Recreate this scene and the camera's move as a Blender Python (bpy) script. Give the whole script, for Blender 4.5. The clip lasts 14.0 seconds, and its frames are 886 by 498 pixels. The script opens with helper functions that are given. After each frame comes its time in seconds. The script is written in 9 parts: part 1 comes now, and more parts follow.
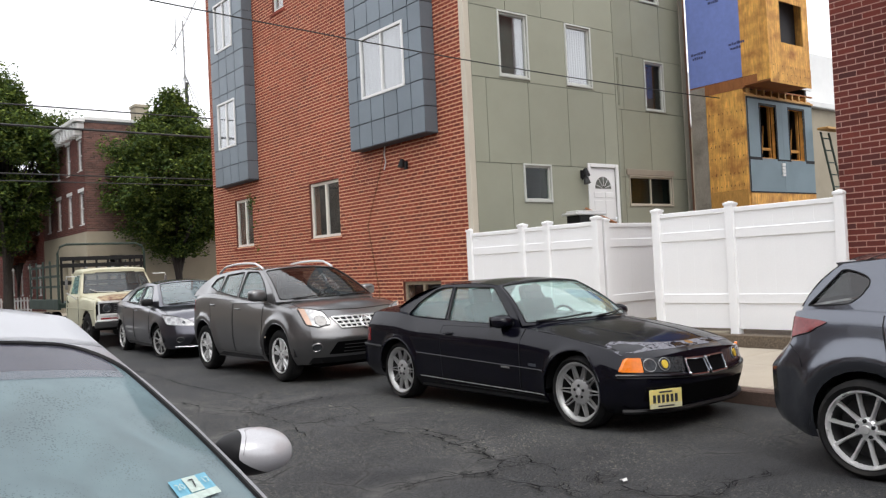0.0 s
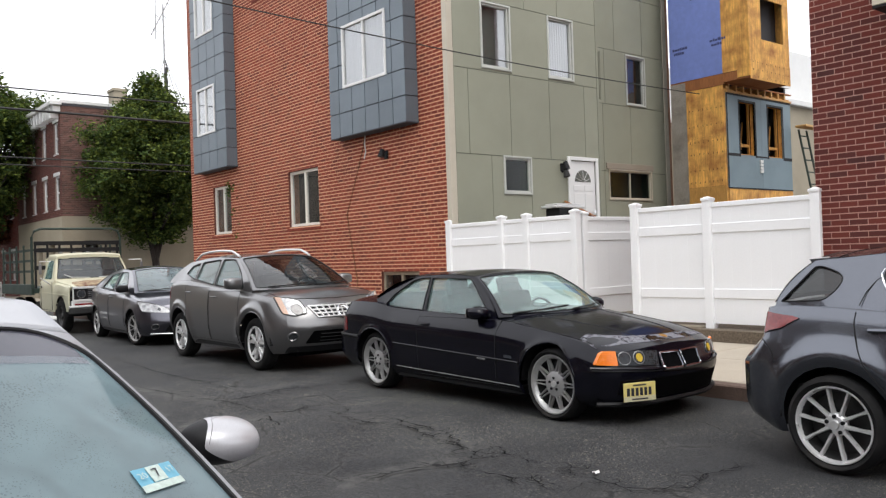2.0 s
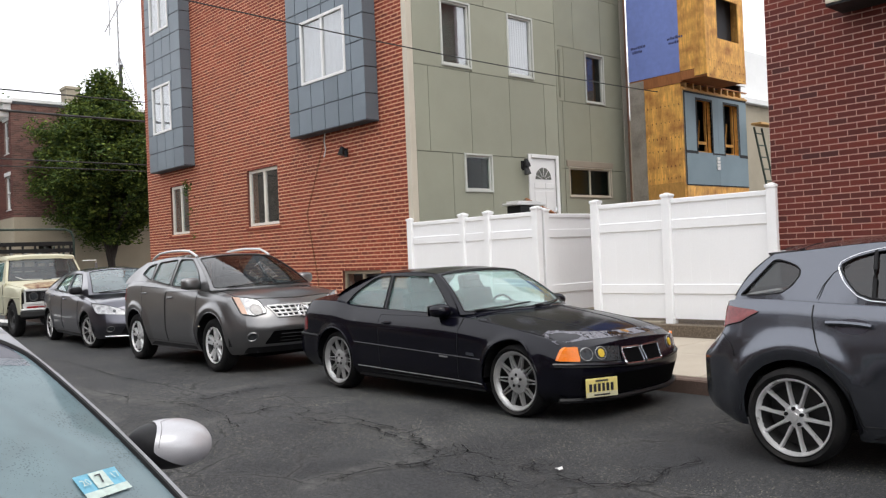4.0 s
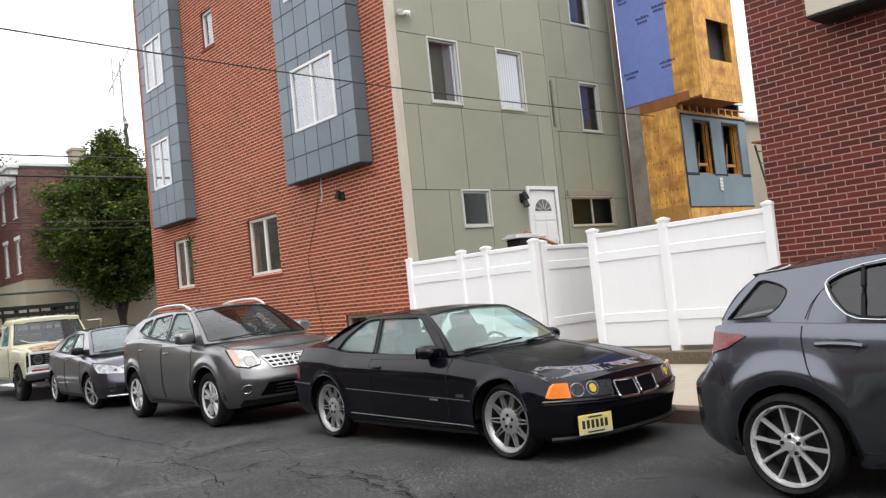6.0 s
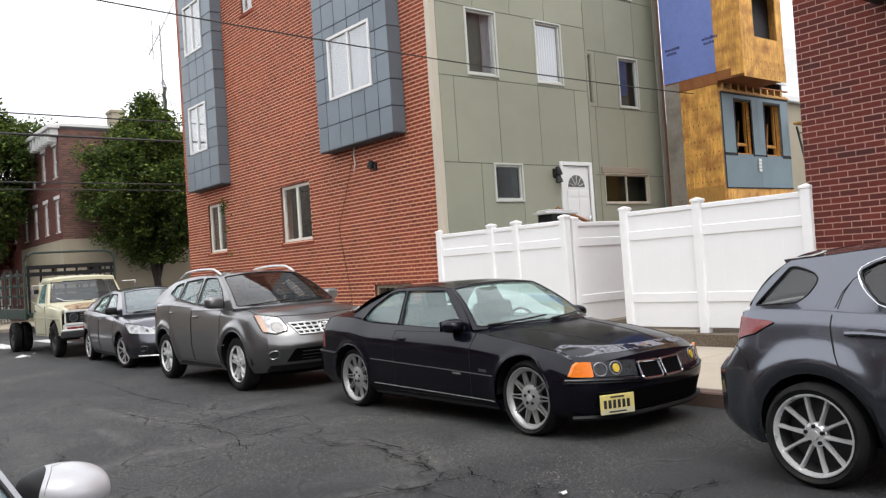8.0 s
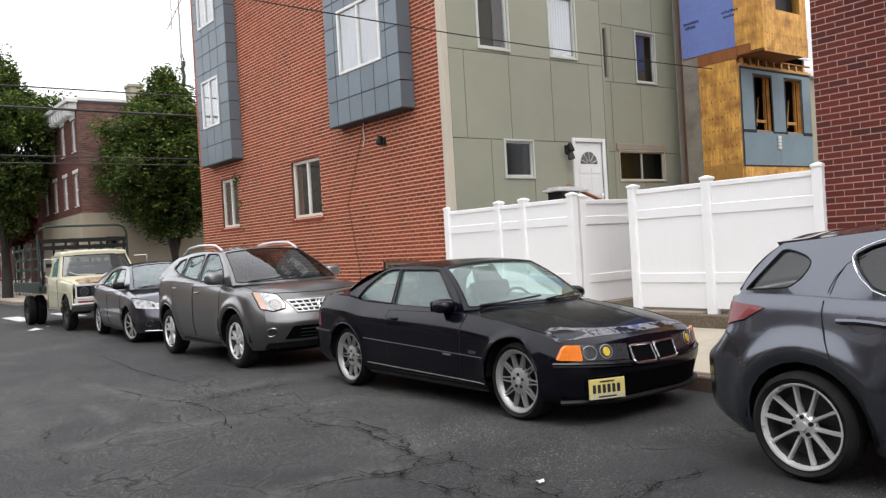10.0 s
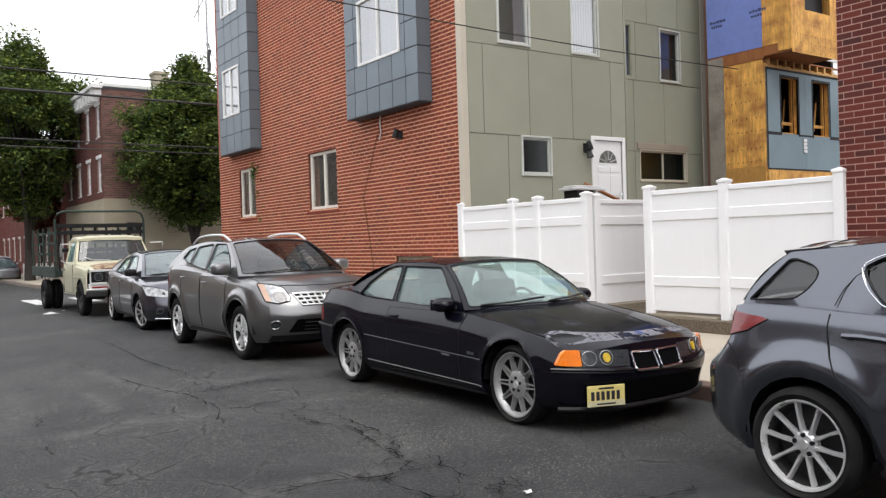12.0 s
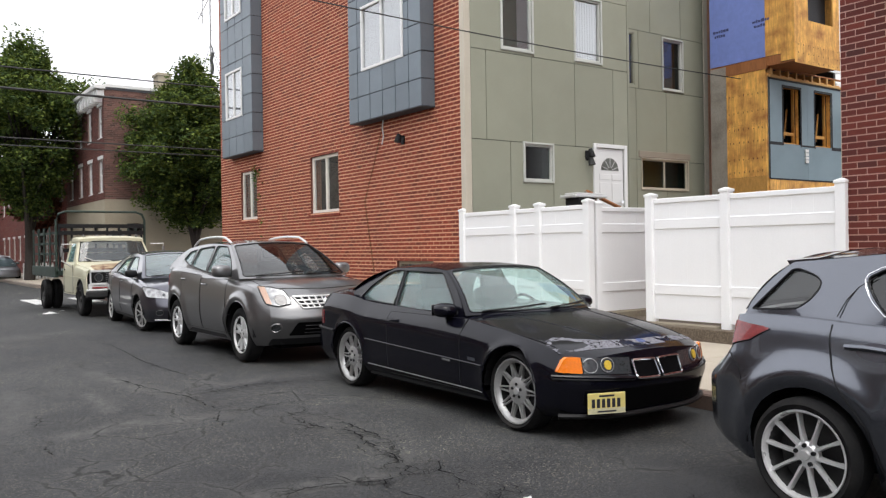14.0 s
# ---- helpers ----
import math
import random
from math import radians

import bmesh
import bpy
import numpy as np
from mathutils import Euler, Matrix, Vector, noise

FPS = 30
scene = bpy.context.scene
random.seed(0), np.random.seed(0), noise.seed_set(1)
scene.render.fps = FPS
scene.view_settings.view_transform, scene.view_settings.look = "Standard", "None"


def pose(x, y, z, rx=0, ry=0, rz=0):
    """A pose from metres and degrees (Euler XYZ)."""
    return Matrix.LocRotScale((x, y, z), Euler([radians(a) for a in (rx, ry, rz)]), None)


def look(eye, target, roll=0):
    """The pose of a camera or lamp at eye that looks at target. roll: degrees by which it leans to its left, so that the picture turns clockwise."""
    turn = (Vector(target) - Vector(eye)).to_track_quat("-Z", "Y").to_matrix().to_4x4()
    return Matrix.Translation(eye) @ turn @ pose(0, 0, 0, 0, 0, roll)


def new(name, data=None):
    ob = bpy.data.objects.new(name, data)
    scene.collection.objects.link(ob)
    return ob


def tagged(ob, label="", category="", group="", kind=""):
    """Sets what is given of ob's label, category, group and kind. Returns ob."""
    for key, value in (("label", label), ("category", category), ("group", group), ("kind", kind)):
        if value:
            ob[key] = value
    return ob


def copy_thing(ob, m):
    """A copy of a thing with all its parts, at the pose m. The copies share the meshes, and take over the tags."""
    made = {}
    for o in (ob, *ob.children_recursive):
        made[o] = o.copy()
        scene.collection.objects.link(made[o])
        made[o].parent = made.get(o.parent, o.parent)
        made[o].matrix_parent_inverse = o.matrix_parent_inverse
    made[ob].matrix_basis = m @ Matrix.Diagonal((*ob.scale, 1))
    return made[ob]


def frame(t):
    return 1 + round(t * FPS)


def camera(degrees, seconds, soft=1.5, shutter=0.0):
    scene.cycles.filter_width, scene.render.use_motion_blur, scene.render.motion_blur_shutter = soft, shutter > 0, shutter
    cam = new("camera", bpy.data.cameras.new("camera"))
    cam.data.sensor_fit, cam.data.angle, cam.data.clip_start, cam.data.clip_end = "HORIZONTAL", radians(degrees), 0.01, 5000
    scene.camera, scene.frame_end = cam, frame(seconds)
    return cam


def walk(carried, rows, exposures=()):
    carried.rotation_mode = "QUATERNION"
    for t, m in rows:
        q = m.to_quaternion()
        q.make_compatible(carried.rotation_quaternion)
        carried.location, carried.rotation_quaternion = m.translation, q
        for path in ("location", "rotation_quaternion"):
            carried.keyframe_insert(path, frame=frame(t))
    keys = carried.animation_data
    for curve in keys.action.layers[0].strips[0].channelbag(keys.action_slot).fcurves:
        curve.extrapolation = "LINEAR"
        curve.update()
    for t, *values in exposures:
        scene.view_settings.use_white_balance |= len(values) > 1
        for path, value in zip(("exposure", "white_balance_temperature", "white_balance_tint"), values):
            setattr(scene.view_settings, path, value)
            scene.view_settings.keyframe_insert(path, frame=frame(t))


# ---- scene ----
cam = camera(56.5, 14.0, 1.3)
PATH = [
    (0, (-0.104, 0.07, 1.426), (1.123, 1.648, 1.471), -2.8),
    (0.5, (-0.11, 0.065, 1.421), (1.12, 1.641, 1.454), -2.1),
    (1, (-0.094, 0.07, 1.428), (1.138, 1.645, 1.457), -1.9),
    (1.5, (-0.099, 0.067, 1.432), (1.154, 1.626, 1.463), -1.9),
    (2, (-0.074, 0.073, 1.423), (1.191, 1.622, 1.444), -1.9),
    (2.5, (-0.067, 0.104, 1.422), (1.222, 1.634, 1.441), -1.7),
    (3, (-0.059, 0.111, 1.417), (1.254, 1.619, 1.437), -1.8),
    (3.5, (-0.049, 0.122, 1.412), (1.278, 1.619, 1.411), -2.0),
    (3.7, (-0.043, 0.126, 1.404), (1.289, 1.617, 1.41), -2.0),
    (5.8, (0.277, 0.041, 1.449), (1.599, 1.541, 1.53), -6.5),
    (6, (0.322, 0.059, 1.406), (1.631, 1.567, 1.514), -5.8),
    (6.5, (0.387, 0.077, 1.44), (1.69, 1.592, 1.52), -6.2),
    (7, (0.395, 0.046, 1.416), (1.629, 1.617, 1.506), -5.1),
    (7.5, (0.41, 0.044, 1.414), (1.651, 1.611, 1.468), -3.8),
    (8, (0.379, 0.051, 1.418), (1.625, 1.615, 1.465), -3.8),
    (8.2, (0.407, 0.057, 1.417), (1.652, 1.621, 1.457), -3.9),
    (10.3, (0.815, 0.022, 1.425), (2.002, 1.631, 1.421), -2.9),
    (10.5, (0.873, 0.053, 1.42), (2.069, 1.656, 1.432), -2.2),
    (11, (0.882, 0.058, 1.428), (2.091, 1.651, 1.409), -2.6),
    (11.5, (0.944, 0.036, 1.43), (2.115, 1.657, 1.407), -2.0),
    (12, (0.965, 0.053, 1.44), (2.12, 1.686, 1.422), -1.7),
    (12.5, (0.951, 0.053, 1.431), (2.1, 1.689, 1.417), -1.9),
    (13, (0.953, 0.066, 1.444), (2.104, 1.702, 1.428), -1.5),
    (13.5, (0.95, 0.063, 1.437), (2.109, 1.694, 1.432), -1.1),
    (14, (0.948, 0.063, 1.439), (2.104, 1.696, 1.434), -0.9),
]
walk(cam, [(t, look(eye, target, roll)) for t, eye, target, roll in PATH],
     [(0, 0.75), (2.5, 0.73), (3.7, 0.75), (6, 0.89), (7, 0.90), (8, 0.84), (10.5, 0.82), (14, 0.81)])

# ---- world, sun, exposure ----
world = bpy.data.worlds.new("overcast_sky")
scene.world = world
world.use_nodes = True
wn, wl = world.node_tree.nodes, world.node_tree.links
wn.clear()
w_out, w_bg = wn.new("ShaderNodeOutputWorld"), wn.new("ShaderNodeBackground")
w_sky, w_hsv = wn.new("ShaderNodeTexSky"), wn.new("ShaderNodeHueSaturation")
w_sky.sky_type, w_sky.sun_disc = "NISHITA", False
w_sky.sun_elevation, w_sky.sun_rotation = radians(58), radians(200)
w_sky.air_density, w_sky.dust_density, w_sky.ozone_density = 1.0, 6.0, 1.0
w_hsv.inputs["Saturation"].default_value = 0.12
w_tc, w_noise, w_ramp, w_mul = (wn.new("ShaderNodeTexCoord"), wn.new("ShaderNodeTexNoise"),
                                wn.new("ShaderNodeMapRange"), wn.new("ShaderNodeMix"))
w_noise.inputs["Scale"].default_value, w_noise.inputs["Detail"].default_value = 2.2, 5
w_ramp.inputs["To Min"].default_value, w_ramp.inputs["To Max"].default_value = 0.78, 1.20
w_mul.data_type, w_mul.blend_type = "RGBA", "MULTIPLY"
w_mul.inputs[0].default_value = 1.0
wl.new(w_tc.outputs["Generated"], w_noise.inputs["Vector"])
wl.new(w_noise.outputs["Fac"], w_ramp.inputs["Value"])
wl.new(w_sky.outputs[0], w_hsv.inputs["Color"])
wl.new(w_ramp.outputs[0], w_mul.inputs[7])
w_mix = wn.new("ShaderNodeMix")
w_mix.data_type = "RGBA"
w_mix.inputs[0].default_value = 0.9
wl.new(w_hsv.outputs[0], w_mix.inputs[6])
w_mix.inputs[7].default_value = (7.05, 7.14, 7.52, 1)
wl.new(w_mix.outputs[2], w_mul.inputs[6])
wl.new(w_mul.outputs[2], w_bg.inputs["Color"])
w_bg.inputs["Strength"].default_value = 0.15
wl.new(w_bg.outputs[0], w_out.inputs["Surface"])

sun = new("sun", bpy.data.lights.new("sun", "SUN"))
sun.data.energy, sun.data.angle, sun.data.color = 0.8, radians(30), (1.0, 0.96, 0.9)
sun.matrix_world = look((-8, -20, 40), (0, 0, 0))


# ---- materials ----
def nodes_of(name):
    m = bpy.data.materials.new(name)
    m.use_nodes = True
    t = m.node_tree
    return m, t.nodes, t.links, t.nodes["Principled BSDF"]


def noise_node(n, l, scale, detail=4.0, rough=0.55, stretch=None, coords="Object"):
    tc, tx = n.new("ShaderNodeTexCoord"), n.new("ShaderNodeTexNoise")
    tx.inputs["Scale"].default_value, tx.inputs["Detail"].default_value, tx.inputs["Roughness"].default_value = scale, detail, rough
    if stretch:
        mp = n.new("ShaderNodeMapping")
        mp.inputs["Scale"].default_value = stretch
        l.new(tc.outputs[coords], mp.inputs["Vector"])
        l.new(mp.outputs[0], tx.inputs["Vector"])
    else:
        l.new(tc.outputs[coords], tx.inputs["Vector"])
    return tx


def ramp_node(n, l, source, stops):
    r = n.new("ShaderNodeValToRGB")
    while len(r.color_ramp.elements) < len(stops):
        r.color_ramp.elements.new(0.5)
    for e, (p, c) in zip(r.color_ramp.elements, stops):
        e.position, e.color = p, (*c, 1)
    l.new(source, r.inputs["Fac"])
    return r


def blend(n, l, a, b, fac, mode="MIX"):
    m = n.new("ShaderNodeMix")
    m.data_type, m.blend_type = "RGBA", mode
    for sock, v in ((m.inputs[6], a), (m.inputs[7], b)):
        if isinstance(v, tuple):
            sock.default_value = (*v, 1)
        else:
            l.new(v, sock)
    if isinstance(fac, (int, float)):
        m.inputs[0].default_value = fac
    else:
        l.new(fac, m.inputs[0])
    return m.outputs[2]


def surface(name, color, rough=0.6, metal=0.0, grain=(60.0, 0.12), stain=(1.2, 0.15), bump=0.02, random_tint=0.0, island=False,
            coat=0.0, rough_var=0.1, stretch=None, dirt=None, spec=0.5):
    """A painted or mineral surface: fine grain, broad stains, a little relief, and a tint for each piece where asked."""
    m, n, l, b = nodes_of(name)
    dark = tuple(c * (1 - grain[1]) for c in color)
    lite = tuple(min(1, c * (1 + grain[1])) for c in color)
    g = noise_node(n, l, grain[0], 5, 0.6, stretch)
    s = noise_node(n, l, stain[0], 5, 0.6)
    c = ramp_node(n, l, g.outputs["Fac"], [(0.3, dark), (0.7, lite)]).outputs[0]
    sd = dirt or tuple(x * 0.55 for x in color)
    f = n.new("ShaderNodeMapRange")
    f.inputs["From Min"].default_value, f.inputs["From Max"].default_value = 0.42, 0.75
    f.inputs["To Max"].default_value = stain[1]
    l.new(s.outputs["Fac"], f.inputs["Value"])
    c = blend(n, l, c, sd, f.outputs[0])
    if random_tint:
        if island:
            r = n.new("ShaderNodeNewGeometry").outputs["Random Per Island"]
        else:
            r = n.new("ShaderNodeObjectInfo").outputs["Random"]
        k = n.new("ShaderNodeMapRange")
        k.inputs["To Min"].default_value, k.inputs["To Max"].default_value = 1 - random_tint, 1 + random_tint
        l.new(r, k.inputs["Value"])
        c = blend(n, l, c, k.outputs[0], 1.0, "MULTIPLY")
    l.new(c, b.inputs["Base Color"])
    rr = n.new("ShaderNodeMapRange")
    rr.inputs["To Min"].default_value, rr.inputs["To Max"].default_value = max(0.02, rough - rough_var), min(1, rough + rough_var)
    l.new(s.outputs["Fac"], rr.inputs["Value"])
    l.new(rr.outputs[0], b.inputs["Roughness"])
    b.inputs["Metallic"].default_value = metal
    b.inputs["Specular IOR Level"].default_value = spec
    if coat:
        b.inputs["Coat Weight"].default_value, b.inputs["Coat Roughness"].default_value = coat, 0.04
    if bump:
        bp = n.new("ShaderNodeBump")
        bp.inputs["Strength"].default_value, bp.inputs["Distance"].default_value = min(1, bump * 10), bump
        l.new(g.outputs["Fac"], bp.inputs["Height"])
        l.new(bp.outputs[0], b.inputs["Normal"])
    return m


def car_paint(name, color, metal=0.55, rough=0.32, droplets=0.0, dust=0.12, coat=(0.03, 0.13), coat_weight=1.0):
    m, n, l, b = nodes_of(name)
    fl = noise_node(n, l, 900, 2)
    du = noise_node(n, l, 2.2, 6, 0.65)
    c = ramp_node(n, l, fl.outputs["Fac"], [(0.3, tuple(x * 0.8 for x in color)), (0.7, tuple(x * 1.2 for x in color))]).outputs[0]
    f = n.new("ShaderNodeMapRange")
    f.inputs["From Min"].default_value, f.inputs["From Max"].default_value, f.inputs["To Max"].default_value = 0.45, 0.8, dust
    l.new(du.outputs["Fac"], f.inputs["Value"])
    l.new(blend(n, l, c, (0.16, 0.15, 0.14), f.outputs[0]), b.inputs["Base Color"])
    b.inputs["Metallic"].default_value, b.inputs["Roughness"].default_value = metal, rough
    b.inputs["Coat Weight"].default_value = coat_weight
    b.inputs["Specular IOR Level"].default_value = 0.5 if metal > 0.3 else 0.0
    cr = n.new("ShaderNodeMapRange")
    cr.inputs["To Min"].default_value, cr.inputs["To Max"].default_value = coat
    l.new(du.outputs["Fac"], cr.inputs["Value"])
    l.new(cr.outputs[0], b.inputs["Coat Roughness"])
    if droplets:
        v, tc = n.new("ShaderNodeTexVoronoi"), n.new("ShaderNodeTexCoord")
        v.inputs["Scale"].default_value = 140
        l.new(tc.outputs["Object"], v.inputs["Vector"])
        mr = n.new("ShaderNodeMapRange")
        mr.inputs["From Min"].default_value, mr.inputs["From Max"].default_value = 0.0, 0.35
        mr.inputs["To Min"].default_value, mr.inputs["To Max"].default_value = 1, 0
        l.new(v.outputs["Distance"], mr.inputs["Value"])
        bp = n.new("ShaderNodeBump")
        bp.inputs["Strength"].default_value, bp.inputs["Distance"].default_value = droplets, 0.002
        l.new(mr.outputs[0], bp.inputs["Height"])
        l.new(bp.outputs[0], b.inputs["Coat Normal"])
    return m


def glass(name, tint=(0.75, 0.85, 0.82), clear=0.55, rough=0.02, drops=0.0, mirror=0.05, painted_haze=None, many=0.30):
    """A window pane: a see-through tint under a mirror-like face that strengthens towards grazing views."""
    m, n, l, b = nodes_of(name)
    n.remove(b)
    out = n["Material Output"]
    tr, gl, mx, lw = (n.new("ShaderNodeBsdfTransparent"), n.new("ShaderNodeBsdfGlossy"), n.new("ShaderNodeMixShader"), n.new("ShaderNodeLayerWeight"))
    tr.inputs["Color"].default_value = (*tuple(t * clear for t in tint), 1)
    gl.inputs["Roughness"].default_value, lw.inputs["Blend"].default_value = rough, 0.5
    pw, sc = n.new("ShaderNodeMath"), n.new("ShaderNodeMapRange")
    pw.operation = "POWER"
    pw.inputs[1].default_value = 4.0
    l.new(lw.outputs["Facing"], pw.inputs[0])
    sc.inputs["To Min"].default_value, sc.inputs["To Max"].default_value = mirror, 0.95
    l.new(pw.outputs[0], sc.inputs["Value"])
    l.new(sc.outputs[0], mx.inputs[0])
    l.new(tr.outputs[0], mx.inputs[1])
    l.new(gl.outputs[0], mx.inputs[2])
    last = mx.outputs[0]
    if painted_haze:
        # uneven diffuse haze: paints sky glare and fine wet onto the pane
        fd, fm, fn, fr = n.new("ShaderNodeBsdfDiffuse"), n.new("ShaderNodeMixShader"), n.new("ShaderNodeTexNoise"), n.new("ShaderNodeMapRange")
        fc = n.new("ShaderNodeTexCoord")
        fn.inputs["Scale"].default_value, fn.inputs["Detail"].default_value = 3.0, 5
        l.new(fc.outputs["Object"], fn.inputs["Vector"])
        fr.inputs["From Min"].default_value, fr.inputs["From Max"].default_value = 0.3, 0.7
        fr.inputs["To Min"].default_value, fr.inputs["To Max"].default_value = painted_haze[1] * 0.75, painted_haze[1] * 1.2
        l.new(fn.outputs["Fac"], fr.inputs["Value"])
        fd.inputs["Color"].default_value = (*painted_haze[0], 1)
        l.new(fr.outputs[0], fm.inputs[0])
        l.new(last, fm.inputs[1])
        l.new(fd.outputs[0], fm.inputs[2])
        last = fm.outputs[0]
    if drops:
        tc, v, nz = n.new("ShaderNodeTexCoord"), n.new("ShaderNodeTexVoronoi"), n.new("ShaderNodeTexNoise")
        v.inputs["Scale"].default_value, nz.inputs["Scale"].default_value = 140, 7
        l.new(tc.outputs["Object"], v.inputs["Vector"])
        l.new(tc.outputs["Object"], nz.inputs["Vector"])
        th = n.new("ShaderNodeMapRange")
        th.inputs["From Min"].default_value, th.inputs["From Max"].default_value = 0.36, 0.66
        th.inputs["To Min"].default_value, th.inputs["To Max"].default_value = 0.04, many
        l.new(nz.outputs["Fac"], th.inputs["Value"])
        lt = n.new("ShaderNodeMath")
        lt.operation = "LESS_THAN"
        l.new(v.outputs["Distance"], lt.inputs[0])
        l.new(th.outputs[0], lt.inputs[1])
        df, m2, mu = n.new("ShaderNodeBsdfDiffuse"), n.new("ShaderNodeMixShader"), n.new("ShaderNodeMath")
        df.inputs["Color"].default_value = (0.045, 0.055, 0.06, 1)
        mu.operation = "MULTIPLY"
        mu.inputs[1].default_value = drops
        l.new(lt.outputs[0], mu.inputs[0])
        l.new(mu.outputs[0], m2.inputs[0])
        l.new(last, m2.inputs[1])
        l.new(df.outputs[0], m2.inputs[2])
        last = m2.outputs[0]
    l.new(last, out.inputs["Surface"])
    return m


def brick_mat(name, stops, island):
    m, n, l, b = nodes_of(name)
    r = n.new("ShaderNodeNewGeometry").outputs["Random Per Island"] if island else n.new("ShaderNodeObjectInfo").outputs["Random"]
    c = ramp_node(n, l, r, stops).outputs[0]
    g = noise_node(n, l, 140, 4, 0.7)
    s = noise_node(n, l, 0.55, 6, 0.62)
    c = blend(n, l, c, ramp_node(n, l, g.outputs["Fac"], [(0.3, (0.72, 0.72, 0.72)), (0.7, (1.15, 1.15, 1.15))]).outputs[0], 1.0, "MULTIPLY")
    c = blend(n, l, c, ramp_node(n, l, s.outputs["Fac"], [(0.35, (0.82, 0.80, 0.80)), (0.65, (1.08, 1.08, 1.08))]).outputs[0], 1.0, "MULTIPLY")
    l.new(c, b.inputs["Base Color"])
    b.inputs["Roughness"].default_value = 0.85
    bp = n.new("ShaderNodeBump")
    bp.inputs["Strength"].default_value, bp.inputs["Distance"].default_value = 0.5, 0.003
    l.new(g.outputs["Fac"], bp.inputs["Height"])
    l.new(bp.outputs[0], b.inputs["Normal"])
    return m


RED = [(0.0, (0.17, 0.029, 0.015)), (0.35, (0.23, 0.038, 0.0175)), (0.7, (0.275, 0.048, 0.021)), (0.93, (0.22, 0.038, 0.018)), (1.0, (0.15, 0.029, 0.017))]
MAROON = [(0.0, (0.085, 0.012, 0.008)), (0.4, (0.130, 0.019, 0.011)), (0.75, (0.165, 0.027, 0.015)), (1.0, (0.065, 0.012, 0.010))]
OLD_RED = [(0.0, (0.085, 0.026, 0.020)), (0.5, (0.135, 0.044, 0.032)), (1.0, (0.07, 0.024, 0.019))]
OLD = [(0.0, (0.10, 0.052, 0.042)), (0.5, (0.19, 0.095, 0.074)), (1.0, (0.08, 0.046, 0.038))]
